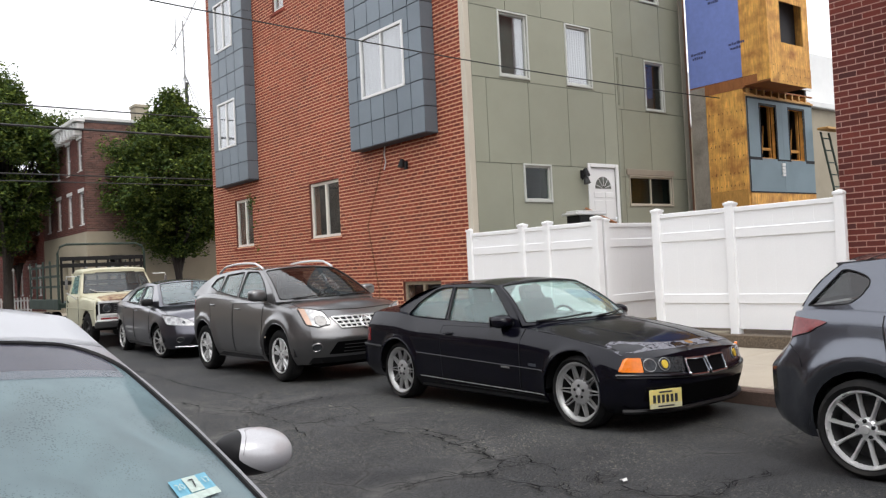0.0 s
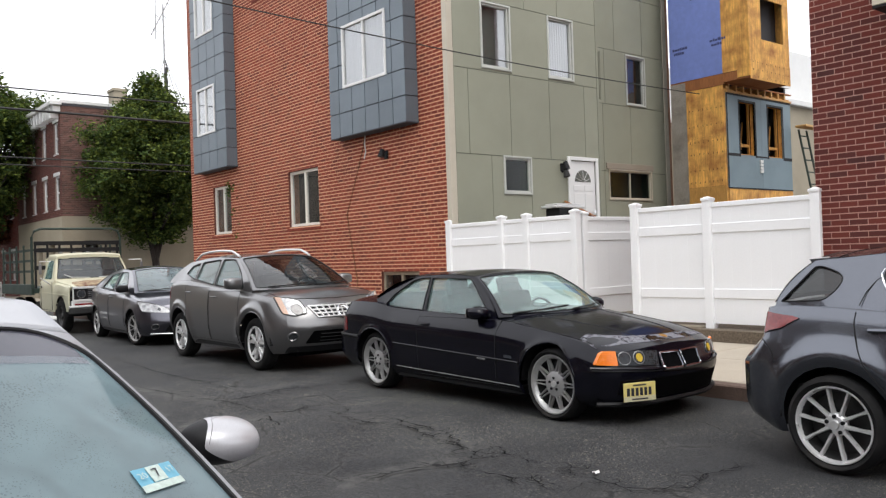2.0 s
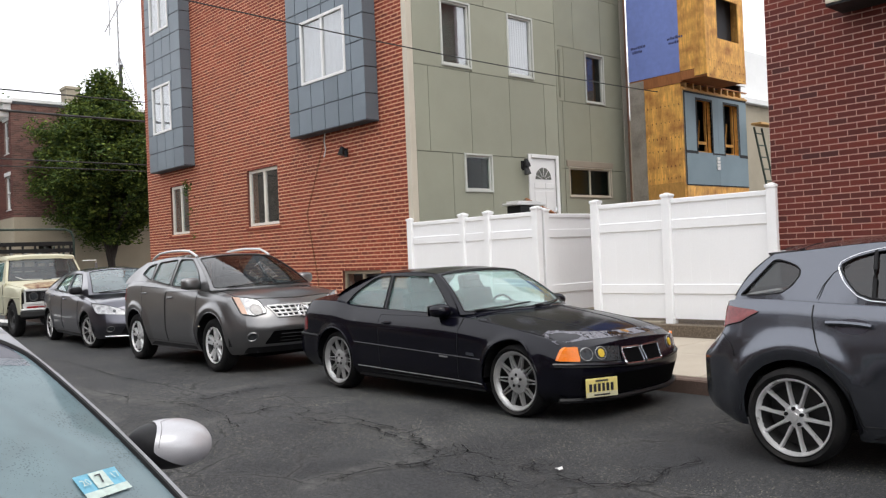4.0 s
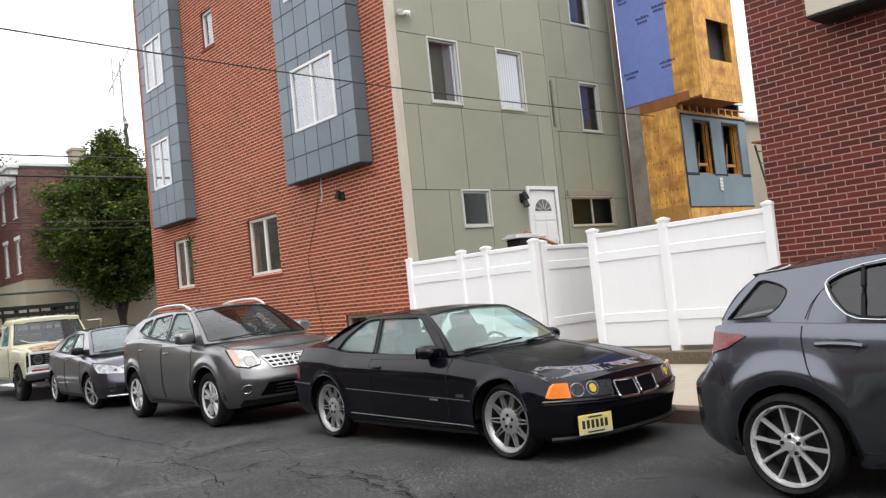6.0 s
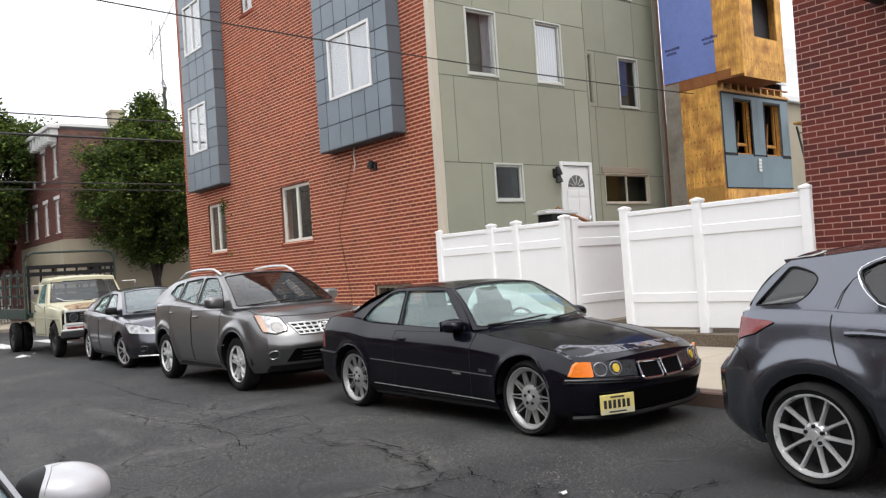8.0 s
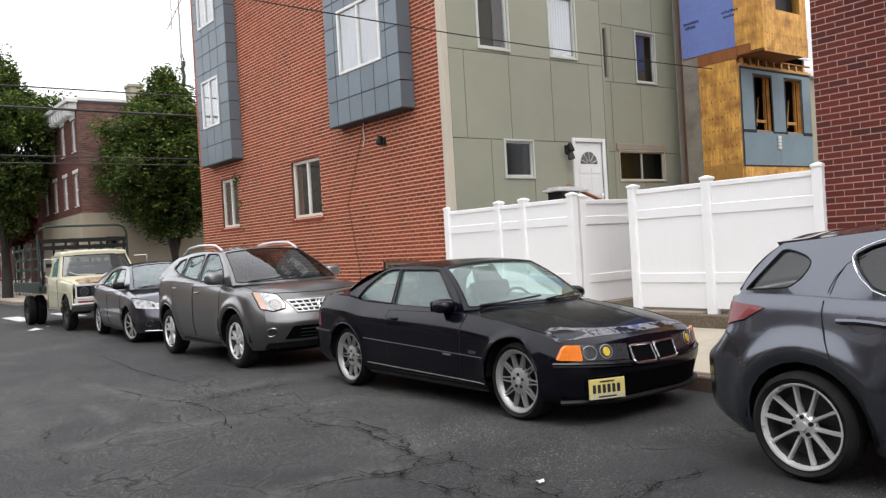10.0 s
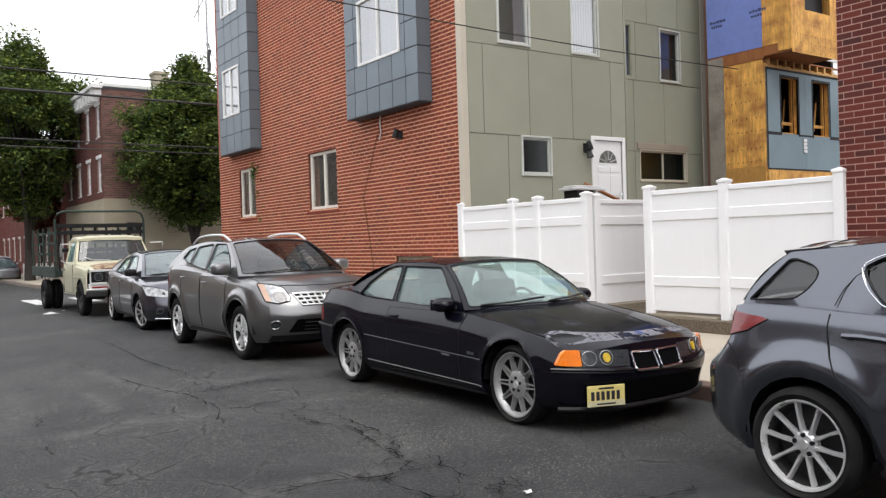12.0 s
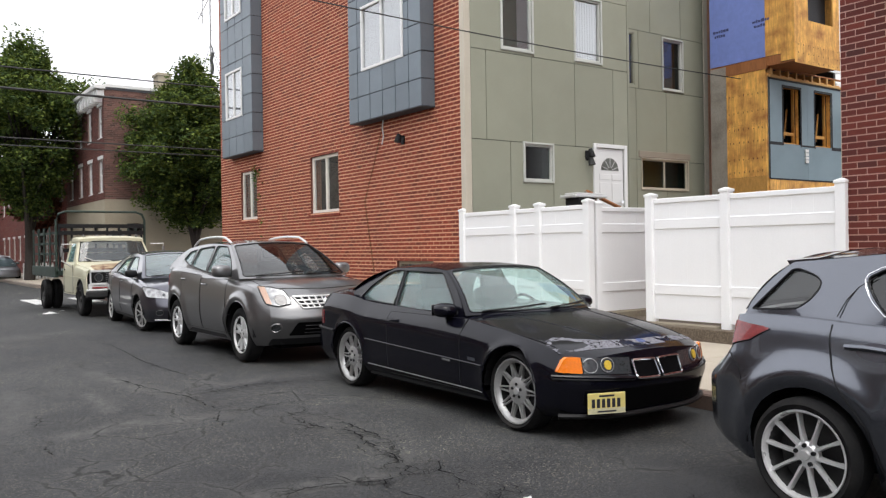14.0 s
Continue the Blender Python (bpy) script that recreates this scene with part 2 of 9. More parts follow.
M = {
    "brick_red": brick_mat("red_brick", RED, True),
    "brick_red_piece": brick_mat("red_brick_piece", RED, False),
    "brick_maroon": brick_mat("maroon_brick", MAROON, True),
    "brick_maroon_piece": brick_mat("maroon_brick_piece", MAROON, False),
    "brick_old": brick_mat("old_brick", OLD, True),
    "brick_old_red": brick_mat("old_red_brick", OLD_RED, True),
    "mortar": surface("mortar", (0.70, 0.375, 0.235), 0.95, grain=(220, 0.2), stain=(0.7, 0.3), bump=0.004),
    "mortar_pale": surface("mortar_pale", (0.52, 0.33, 0.28), 0.95, grain=(220, 0.2), stain=(0.7, 0.3), bump=0.004),
    "mortar_old": surface("mortar_old", (0.24, 0.17, 0.14), 0.95, grain=(220, 0.2), stain=(0.7, 0.3), bump=0.004),
    "panel_green": surface("green_cement_panel", (0.30, 0.305, 0.235), 0.72, grain=(180, 0.05), stain=(0.8, 0.22), bump=0.003, random_tint=0.04, stretch=(1, 1, 0.25)),
    "joint": surface("dark_joint", (0.10, 0.10, 0.08), 0.9),
    "trim_tan": surface("tan_trim", (0.52, 0.47, 0.38), 0.6, grain=(80, 0.05), stain=(1.5, 0.2)),
    "board_taupe": surface("taupe_board", (0.33, 0.28, 0.225), 0.65, grain=(80, 0.08), stain=(1.5, 0.25)),
    "panel_slate": surface("slate_metal_panel", (0.135, 0.165, 0.19), 0.42, metal=0.25, grain=(90, 0.06), stain=(1.1, 0.2), bump=0.002, random_tint=0.09, stretch=(1, 1, 0.2)),
    "seam_dark": surface("dark_seam", (0.035, 0.04, 0.05), 0.7),
    "vinyl": surface("white_vinyl", (0.86, 0.865, 0.87), 0.34, grain=(40, 0.015), stain=(1.4, 0.06), bump=0.001, dirt=(0.5, 0.5, 0.46)),
    "white_paint": surface("white_paint", (0.78, 0.78, 0.77), 0.4, grain=(60, 0.03), stain=(1.5, 0.1), bump=0.002),
    "frame_white": surface("white_frame", (0.66, 0.66, 0.645), 0.4, grain=(60, 0.03), stain=(2.0, 0.15), bump=0.002),
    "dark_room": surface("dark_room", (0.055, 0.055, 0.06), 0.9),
    "curtain": surface("curtain", (0.46, 0.46, 0.47), 0.9, grain=(30, 0.12), stretch=(6, 6, 0.2), bump=0.01),
    "blind": surface("blind", (0.12, 0.125, 0.11), 0.6),
    "pane": glass("window_pane", (0.95, 0.97, 0.98), 0.92, mirror=0.2),
    "pane_screened": glass("screened_pane", (0.8, 0.9, 0.85), 0.55, 0.15, mirror=0.04),
    "curtain_grey": surface("grey_green_curtain", (0.17, 0.205, 0.175), 0.9, grain=(30, 0.2), stretch=(6, 6, 0.2), bump=0.01),
    "asphalt_roof": surface("roof_felt", (0.06, 0.06, 0.065), 0.9, grain=(150, 0.3)),
    "concrete": surface("pavement_concrete", (0.40, 0.35, 0.28), 0.85, grain=(160, 0.16), stain=(0.9, 0.35), bump=0.004, random_tint=0.05),
    "kerb": surface("kerb_stone", (0.24, 0.20, 0.165), 0.85, grain=(120, 0.25), stain=(2.5, 0.4), bump=0.006),
    "kerb_red": surface("worn_kerb_red", (0.125, 0.082, 0.064), 0.85, grain=(90, 0.3), stain=(3, 0.5), bump=0.006),
    "timber": surface("weathered_timber", (0.27, 0.23, 0.17), 0.85, grain=(60, 0.25), stain=(2, 0.3), stretch=(1, 0.08, 1), bump=0.005),
    "reveal": surface("shaded_brick_reveal", (0.14, 0.045, 0.03), 0.9, grain=(60, 0.3)),
    "plywood": surface("plywood", (0.76, 0.41, 0.095), 0.75, grain=(26, 0.3), stain=(2.4, 1.1), stretch=(1, 1, 0.12), bump=0.003, random_tint=0.08, dirt=(0.33, 0.125, 0.035)),
    "plywood_old": surface("weathered_plywood", (0.50, 0.26, 0.065), 0.8, grain=(26, 0.25), stain=(1.6, 0.6), stretch=(1, 1, 0.3), bump=0.003, dirt=(0.5, 0.27, 0.07)),
    "wet_stain": surface("dark_nail_stain", (0.10, 0.045, 0.015), 0.8),
    "frame_grey": surface("grey_white_frame", (0.52, 0.53, 0.49), 0.5, grain=(60, 0.05), stain=(3.0, 0.2), bump=0.002),
    "frame_cream": surface("cream_frame", (0.72, 0.68, 0.61), 0.5, grain=(60, 0.05), stain=(3.0, 0.2), bump=0.002),
    # brown boards; its darkness also paints shade on the soffit and between joists
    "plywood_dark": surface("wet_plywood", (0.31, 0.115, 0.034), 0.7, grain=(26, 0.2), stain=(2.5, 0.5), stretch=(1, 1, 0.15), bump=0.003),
    "stud": surface("stud_lumber", (0.56, 0.33, 0.12), 0.75, grain=(50, 0.15), stain=(3, 0.3), bump=0.003),
    "wrap_blue": surface("blue_house_wrap", (0.20, 0.27, 0.62), 0.45, grain=(9, 0.06), stain=(1.3, 0.25), bump=0.008),
    "wrap_ink": surface("wrap_ink", (0.045, 0.055, 0.16), 0.6),
    "sheath_grey": surface("grey_sheathing", (0.17, 0.235, 0.27), 0.6, grain=(60, 0.08), stain=(1.6, 0.3), bump=0.003, random_tint=0.05),
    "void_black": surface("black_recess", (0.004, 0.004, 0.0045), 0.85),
    "tape_black": surface("black_tape", (0.012, 0.012, 0.013), 0.55),
    "block": surface("grey_stucco", (0.30, 0.27, 0.23), 0.9, grain=(40, 0.2), stain=(1.8, 0.7), bump=0.01, dirt=(0.10, 0.085, 0.07)),
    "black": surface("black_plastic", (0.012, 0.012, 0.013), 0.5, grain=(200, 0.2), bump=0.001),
    "rubber": surface("tyre_rubber", (0.009, 0.009, 0.0095), 0.85, grain=(120, 0.25), stain=(4, 0.4), bump=0.002, dirt=(0.06, 0.055, 0.05)),
    "alloy": surface("silver_alloy", (0.72, 0.72, 0.71), 0.33, metal=0.55, grain=(80, 0.05), stain=(6, 0.15), bump=0.0, dirt=(0.18, 0.16, 0.14)),
    "alloy_grey": surface("grey_alloy", (0.46, 0.46, 0.455), 0.38, metal=0.5, grain=(80, 0.08), stain=(6, 0.2), bump=0.0, dirt=(0.14, 0.12, 0.10)),
    "alloy_bright": surface("bright_alloy", (0.78, 0.78, 0.78), 0.30, metal=0.5, grain=(80, 0.05), stain=(6, 0.12), bump=0.0, dirt=(0.25, 0.23, 0.2)),
    "steel_dark": surface("dark_steel", (0.05, 0.05, 0.05), 0.6, metal=0.6),
    "chrome": surface("chrome", (0.85, 0.85, 0.86), 0.12, metal=1.0, grain=(50, 0.02), stain=(4, 0.15), bump=0.0, rough_var=0.06),
    "dirt": surface("bare_soil", (0.13, 0.10, 0.07), 0.95, grain=(40, 0.5), stain=(3, 0.5), bump=0.03),
    "bark": surface("bark", (0.035, 0.029, 0.025), 0.95, grain=(24, 0.4), stain=(3, 0.4), stretch=(1, 1, 0.2), bump=0.03),
    "stucco_cream": surface("cream_stucco", (0.33, 0.29, 0.215), 0.9, grain=(60, 0.1), stain=(0.8, 0.35), bump=0.006),
    "wire": surface("wire", (0.02, 0.02, 0.02), 0.6),
    "white_line": surface("road_marking", (0.62, 0.62, 0.60), 0.7, grain=(60, 0.3), stain=(4, 0.6), bump=0.002, dirt=(0.12, 0.12, 0.12)),
}


def asphalt_material():
    m, n, l, b = nodes_of("worn_asphalt")
    g = noise_node(n, l, 55, 5, 0.85)
    cell, at = n.new("ShaderNodeTexVoronoi"), n.new("ShaderNodeTexCoord")
    cell.inputs["Scale"].default_value = 70
    l.new(at.outputs["Object"], cell.inputs["Vector"])
    pick, dot, both = n.new("ShaderNodeSeparateColor"), n.new("ShaderNodeMath"), n.new("ShaderNodeMath")
    l.new(cell.outputs["Color"], pick.inputs[0])
    dot.operation, both.operation = "LESS_THAN", "MULTIPLY"
    dot.inputs[1].default_value = 0.38
    l.new(cell.outputs["Distance"], dot.inputs[0])
    l.new(ramp_node(n, l, pick.outputs[0], [(0.60, (0, 0, 0)), (0.97, (0.8, 0.8, 0.8))]).outputs[0], both.inputs[0])
    l.new(dot.outputs[0], both.inputs[1])
    mid = noise_node(n, l, 1.1, 7, 0.62)
    big = noise_node(n, l, 0.22, 5, 0.6, (1.0, 0.5, 1.0))
    c = ramp_node(n, l, g.outputs["Fac"], [(0.38, (0.004, 0.0045, 0.0058)), (0.62, (0.064, 0.066, 0.069))]).outputs[0]
    thin, few = noise_node(n, l, 0.8, 5, 0.6), n.new("ShaderNodeMath")
    few.operation = "MULTIPLY"
    l.new(both.outputs[0], few.inputs[0])
    l.new(ramp_node(n, l, thin.outputs["Fac"], [(0.40, (0.22, 0.22, 0.22)), (0.62, (1, 1, 1))]).outputs[0], few.inputs[1])
    c = blend(n, l, c, (0.34, 0.325, 0.24), few.outputs[0])
    c = blend(n, l, c, ramp_node(n, l, mid.outputs["Fac"], [(0.32, (0.52, 0.52, 0.55)), (0.68, (1.5, 1.48, 1.44))]).outputs[0], 1.0, "MULTIPLY")
    c = blend(n, l, c, ramp_node(n, l, big.outputs["Fac"], [(0.38, (0.66, 0.66, 0.68)), (0.62, (1.25, 1.24, 1.21))]).outputs[0], 1.0, "MULTIPLY")
    # dusty wear beside the open cracks
    wear, wn2, wm = n.new("ShaderNodeAttribute"), noise_node(n, l, 9.0, 7, 0.75), n.new("ShaderNodeMath")
    wear.attribute_name = "wear"
    wm.operation = "MULTIPLY"
    l.new(wear.outputs["Fac"], wm.inputs[0])
    l.new(ramp_node(n, l, wn2.outputs["Fac"], [(0.38, (0, 0, 0)), (0.66, (1, 1, 1))]).outputs[0], wm.inputs[1])
    c = blend(n, l, c, (0.125, 0.122, 0.114), wm.outputs[0])
    # cracks: long ones and finer crazing, each in patches
    tc, wob = n.new("ShaderNodeTexCoord"), n.new("ShaderNodeTexNoise")
    wob.inputs["Scale"].default_value, wob.inputs["Detail"].default_value = 2.6, 6
    l.new(tc.outputs["Object"], wob.inputs["Vector"])
    heights = []
    for scale, width, swing, lo, hi, stretch in ((0.42, 0.0055, 0.55, 0.48, 0.58, (1.0, 0.75, 1.0)), (1.7, 0.018, 0.30, 0.47, 0.55, (1.0, 0.8, 1.0)), (6.5, 0.030, 0.12, 0.0, 0.0, (1.0, 0.8, 1.0))):
        off, add, mp, vo = n.new("ShaderNodeVectorMath"), n.new("ShaderNodeVectorMath"), n.new("ShaderNodeMapping"), n.new("ShaderNodeTexVoronoi")
        off.operation = "SCALE"
        off.inputs["Scale"].default_value = swing
        l.new(wob.outputs["Color"], off.inputs[0])
        l.new(tc.outputs["Object"], add.inputs[0])
        l.new(off.outputs[0], add.inputs[1])
        mp.inputs["Scale"].default_value = stretch
        l.new(add.outputs[0], mp.inputs["Vector"])
        vo.feature = "DISTANCE_TO_EDGE"
        vo.inputs["Scale"].default_value = scale
        l.new(mp.outputs[0], vo.inputs["Vector"])
        edge = ramp_node(n, l, vo.outputs["Distance"], [(0.0, (1, 1, 1)), (width * 0.55, (0.9, 0.9, 0.9)), (width, (0, 0, 0))]).outputs[0]
        rim = ramp_node(n, l, vo.outputs["Distance"], [(0.0, (1, 1, 1)), (width * 5, (0, 0, 0))]).outputs[0]
        if hi:
            where = noise_node(n, l, 0.35 if scale < 1 else 0.6, 4, 0.55)
            mask = ramp_node(n, l, where.outputs["Fac"], [(lo, (0, 0, 0)), (hi, (1, 1, 1))]).outputs[0]
        else:
            craze = n.new("ShaderNodeAttribute")
            craze.attribute_name = "craze"
            mask = blend(n, l, craze.outputs["Fac"], ramp_node(n, l, noise_node(n, l, 3.0, 4, 0.6).outputs["Fac"], [(0.42, (0, 0, 0)), (0.58, (1, 1, 1))]).outputs[0], 1.0, "MULTIPLY")
        k = blend(n, l, edge, mask, 1.0, "MULTIPLY")
        kr = blend(n, l, rim, mask, 1.0, "MULTIPLY")
        pale = n.new("ShaderNodeMath")
        pale.operation = "MULTIPLY"
        pale.inputs[1].default_value = 0.28
        l.new(kr, pale.inputs[0])
        c = blend(n, l, c, (0.11, 0.107, 0.10), pale.outputs[0])
        c = blend(n, l, c, (0.008, 0.008, 0.008), k)
        heights.append(k)
    l.new(c, b.inputs["Base Color"])
    r = n.new("ShaderNodeMapRange")
    r.inputs["To Min"].default_value, r.inputs["To Max"].default_value = 0.55, 0.9
    l.new(mid.outputs["Fac"], r.inputs["Value"])
    l.new(r.outputs[0], b.inputs["Roughness"])
    b.inputs["Specular IOR Level"].default_value = 0.35
    bp = n.new("ShaderNodeBump")
    bp.inputs["Strength"].default_value, bp.inputs["Distance"].default_value = 0.8, 0.010
    l.new(g.outputs["Fac"], bp.inputs["Height"])
    b2 = n.new("ShaderNodeBump")
    b2.invert = True
    b2.inputs["Strength"].default_value, b2.inputs["Distance"].default_value = 0.8, 0.012
    l.new(heights[0], b2.inputs["Height"])
    l.new(bp.outputs[0], b2.inputs["Normal"])
    l.new(b2.outputs[0], b.inputs["Normal"])
    return m


M["asphalt"] = asphalt_material()


# ---- building helpers ----
def thing(name, label, category, group="", kind="", loc=(0, 0, 0), rz=0.0):
    ob = new(name)
    ob.empty_display_size = 0.1
    ob.location, ob.rotation_euler = loc, (0, 0, radians(rz))
    return tagged(ob, label, category, group, kind)


def mesh_part(name, verts, faces, material, parent=None, label="", smooth=False, kind="", category="", group=""):
    me = bpy.data.meshes.new(name)
    me.from_pydata([tuple(v) for v in verts], [], faces)
    me.materials.append(material)
    if smooth:
        me.polygons.foreach_set("use_smooth", [True] * len(me.polygons))
    me.update()
    ob = new(name, me)
    if parent:
        ob.parent = parent
    return tagged(ob, label, category, group, kind)


def part(name, bm, material, parent=None, label="", smooth=False, kind="", category="", group=""):
    me = bpy.data.meshes.new(name)
    bmesh.ops.recalc_face_normals(bm, faces=bm.faces)
    if smooth:
        for f in bm.faces:
            f.smooth = True
        for e in bm.edges:
            if len(e.link_faces) == 2 and e.calc_face_angle(0) > radians(38):
                e.smooth = False
    bm.to_mesh(me)
    bm.free()
    me.materials.append(material)
    ob = new(name, me)
    if parent:
        ob.parent = parent
    return tagged(ob, label, category, group, kind)


def box(bm, x0, x1, y0, y1, z0, z1, bevel=0.0, segs=1):
    r = bmesh.ops.create_cube(bm, size=1, matrix=Matrix.LocRotScale(((x0 + x1) / 2, (y0 + y1) / 2, (z0 + z1) / 2), None,
                                                                  (abs(x1 - x0), abs(y1 - y0), abs(z1 - z0))))
    if bevel:
        vs = set(r["verts"])
        es = [e for e in bm.edges if e.verts[0] in vs and e.verts[1] in vs]
        bmesh.ops.bevel(bm, geom=es, offset=bevel, segments=segs, profile=0.5, affect="EDGES")
    return bm


def boxes(*specs, bevel=0.0):
    bm = bmesh.new()
    for s in specs:
        box(bm, *s, bevel=bevel)
    return bm


def tube(bm, pts, r, sides=8, r_end=None):
    """A round bar along the points."""
    pts = [Vector(p) for p in pts]
    rings = []
    for i, p in enumerate(pts):
        d = (pts[min(i + 1, len(pts) - 1)] - pts[max(i - 1, 0)]).normalized()
        a = d.cross(Vector((0, 0, 1)) if abs(d.z) < 0.9 else Vector((1, 0, 0))).normalized()
        b = d.cross(a)
        rr = r if r_end is None else r + (r_end - r) * i / (len(pts) - 1)
        rings.append([bm.verts.new(p + a * (rr * math.cos(k * math.tau / sides)) + b * (rr * math.sin(k * math.tau / sides))) for k in range(sides)])
    for p, q in zip(rings, rings[1:]):
        for k in range(sides):
            bm.faces.new((p[k], p[(k + 1) % sides], q[(k + 1) % sides], q[k]))
    bm.faces.new(rings[0])
    bm.faces.new(rings[-1][::-1])
    return bm


def holed_wall(name, axis, at, thick, a0, a1, z0, z1, holes, material, parent, label=""):
    """A wall with thickness in the plane axis = at (its outer face), running a0..a1, with openings (a0, a1, z0, z1) through it."""
    ca = sorted({a0, a1, *[h[0] for h in holes], *[h[1] for h in holes]})
    cz = sorted({z0, z1, *[h[2] for h in holes], *[h[3] for h in holes]})
    solid = [[not any(h[0] - 1e-6 <= a < h[1] - 1e-6 and h[2] - 1e-6 <= z < h[3] - 1e-6 for h in holes) for z in cz[:-1]] for a in ca[:-1]]
    verts, faces, idx = [], [], {}

    def v(i, j, k):
        if (i, j, k) not in idx:
            idx[i, j, k] = len(verts)
            d = at + thick * k
            verts.append((d, ca[i], cz[j]) if axis == "x" else (ca[i], d, cz[j]))
        return idx[i, j, k]

    def is_solid(i, j):
        return 0 <= i < len(ca) - 1 and 0 <= j < len(cz) - 1 and solid[i][j]
    for i in range(len(ca) - 1):
        for j in range(len(cz) - 1):
            if not solid[i][j]:
                continue
            for k in (0, 1):
                faces.append((v(i, j, k), v(i + 1, j, k), v(i + 1, j + 1, k), v(i, j + 1, k)))
            for (di, dj), (p, q) in (((-1, 0), ((0, 0), (0, 1))), ((1, 0), ((1, 0), (1, 1))), ((0, -1), ((0, 0), (1, 0))), ((0, 1), ((0, 1), (1, 1)))):
                if not is_solid(i + di, j + dj):
                    faces.append((v(i + p[0], j + p[1], 0), v(i + q[0], j + q[1], 0), v(i + q[0], j + q[1], 1), v(i + p[0], j + p[1], 1)))
    ob = mesh_part(name, verts, faces, material, parent, label)
    bm = bmesh.new()
    bm.from_mesh(ob.data)
    bmesh.ops.recalc_face_normals(bm, faces=bm.faces)
    bm.to_mesh(ob.data)
    bm.free()
    return ob


def brick_skin(axis, at, out, a0, a1, z0, z1, holes, parent, mat_many, mat_piece, length=0.203, rise=0.0677, near=None, gap=0.010, proud=0.007, seed=1):
    """Running-bond bricks on the outer face of a wall; out is -1 or 1 along the axis. Those inside near (a0, a1, z0, z1) are single pieces."""
    rnd = random.Random(seed)
    verts, faces, singles = [], [], []
    row = 0
    z = z0
    while z < z1 - 0.01:
        zt = min(z + rise - gap, z1)
        gv = gap * 0.8
        a = a0 - (length / 2 if row % 2 else 0.0)
        while a < a1:
            s0, s1 = max(a, a0), min(a + length - gv, a1)
            a += length
            spans = [(s0, s1)]
            for h in holes:
                if zt > h[2] and z < h[3]:
                    nxt = []
                    for p, q in spans:
                        if q <= h[0] or p >= h[1]:
                            nxt.append((p, q))
                        else:
                            if p < h[0]:
                                nxt.append((p, h[0]))
                            if q > h[1]:
                                nxt.append((h[1], q))
                    spans = nxt
            for p, q in spans:
                if q - p < 0.02:
                    continue
                if near and near[0] <= p and q <= near[1] and near[2] <= z <= near[3] and q - p > length - gv - 0.002 and len(singles) < 300:
                    singles.append((p, z, rnd.uniform(0, 0.003)))
                    continue
                d = proud + rnd.uniform(-0.002, 0.002)
                x0, x1 = at + out * d, at - out * 0.004
                k = len(verts)
                for xx in (x0, x1):
                    for aa, zz in ((p, z), (q, z), (q, zt), (p, zt)):
                        verts.append((xx, aa, zz) if axis == "x" else (aa, xx, zz))
                faces += [(k, k + 1, k + 2, k + 3), (k, k + 1, k + 5, k + 4), (k + 1, k + 2, k + 6, k + 5), (k + 2, k + 3, k + 7, k + 6), (k + 3, k, k + 4, k + 7)]
        z += rise
        row += 1
    mesh_part("brickwork", verts, faces, mat_many, parent, kind="stuff")
    if singles:
        L, H = length - gap * 0.8, rise - gap
        x0, x1 = out * proud, -out * 0.004
        e = 0.002
        vs = [(x1, 0, 0), (x1, L, 0), (x1, L, H), (x1, 0, H), (x0 - out * e, 0, 0), (x0 - out * e, L, 0), (x0 - out * e, L, H), (x0 - out * e, 0, H),
              (x0, e, e), (x0, L - e, e), (x0, L - e, H - e), (x0, e, H - e)]
        if axis == "y":
            vs = [(b, a, c) for a, b, c in vs]
        fs = [(8, 9, 10, 11)] + [(i, (i + 1) % 4, 4 + (i + 1) % 4, 4 + i) for i in range(4)] + [(4 + i, 4 + (i + 1) % 4, 8 + (i + 1) % 4, 8 + i) for i in range(4)]
        me = bpy.data.meshes.new("brick")
        me.from_pydata(vs, [], fs)
        me.materials.append(mat_piece)
        for p, zz, d in singles:
            b = new("brick", me)
            b.parent = parent
            b.location = (at + out * d, p, zz) if axis == "x" else (p, at + out * d, zz)
    return len(faces) // 5


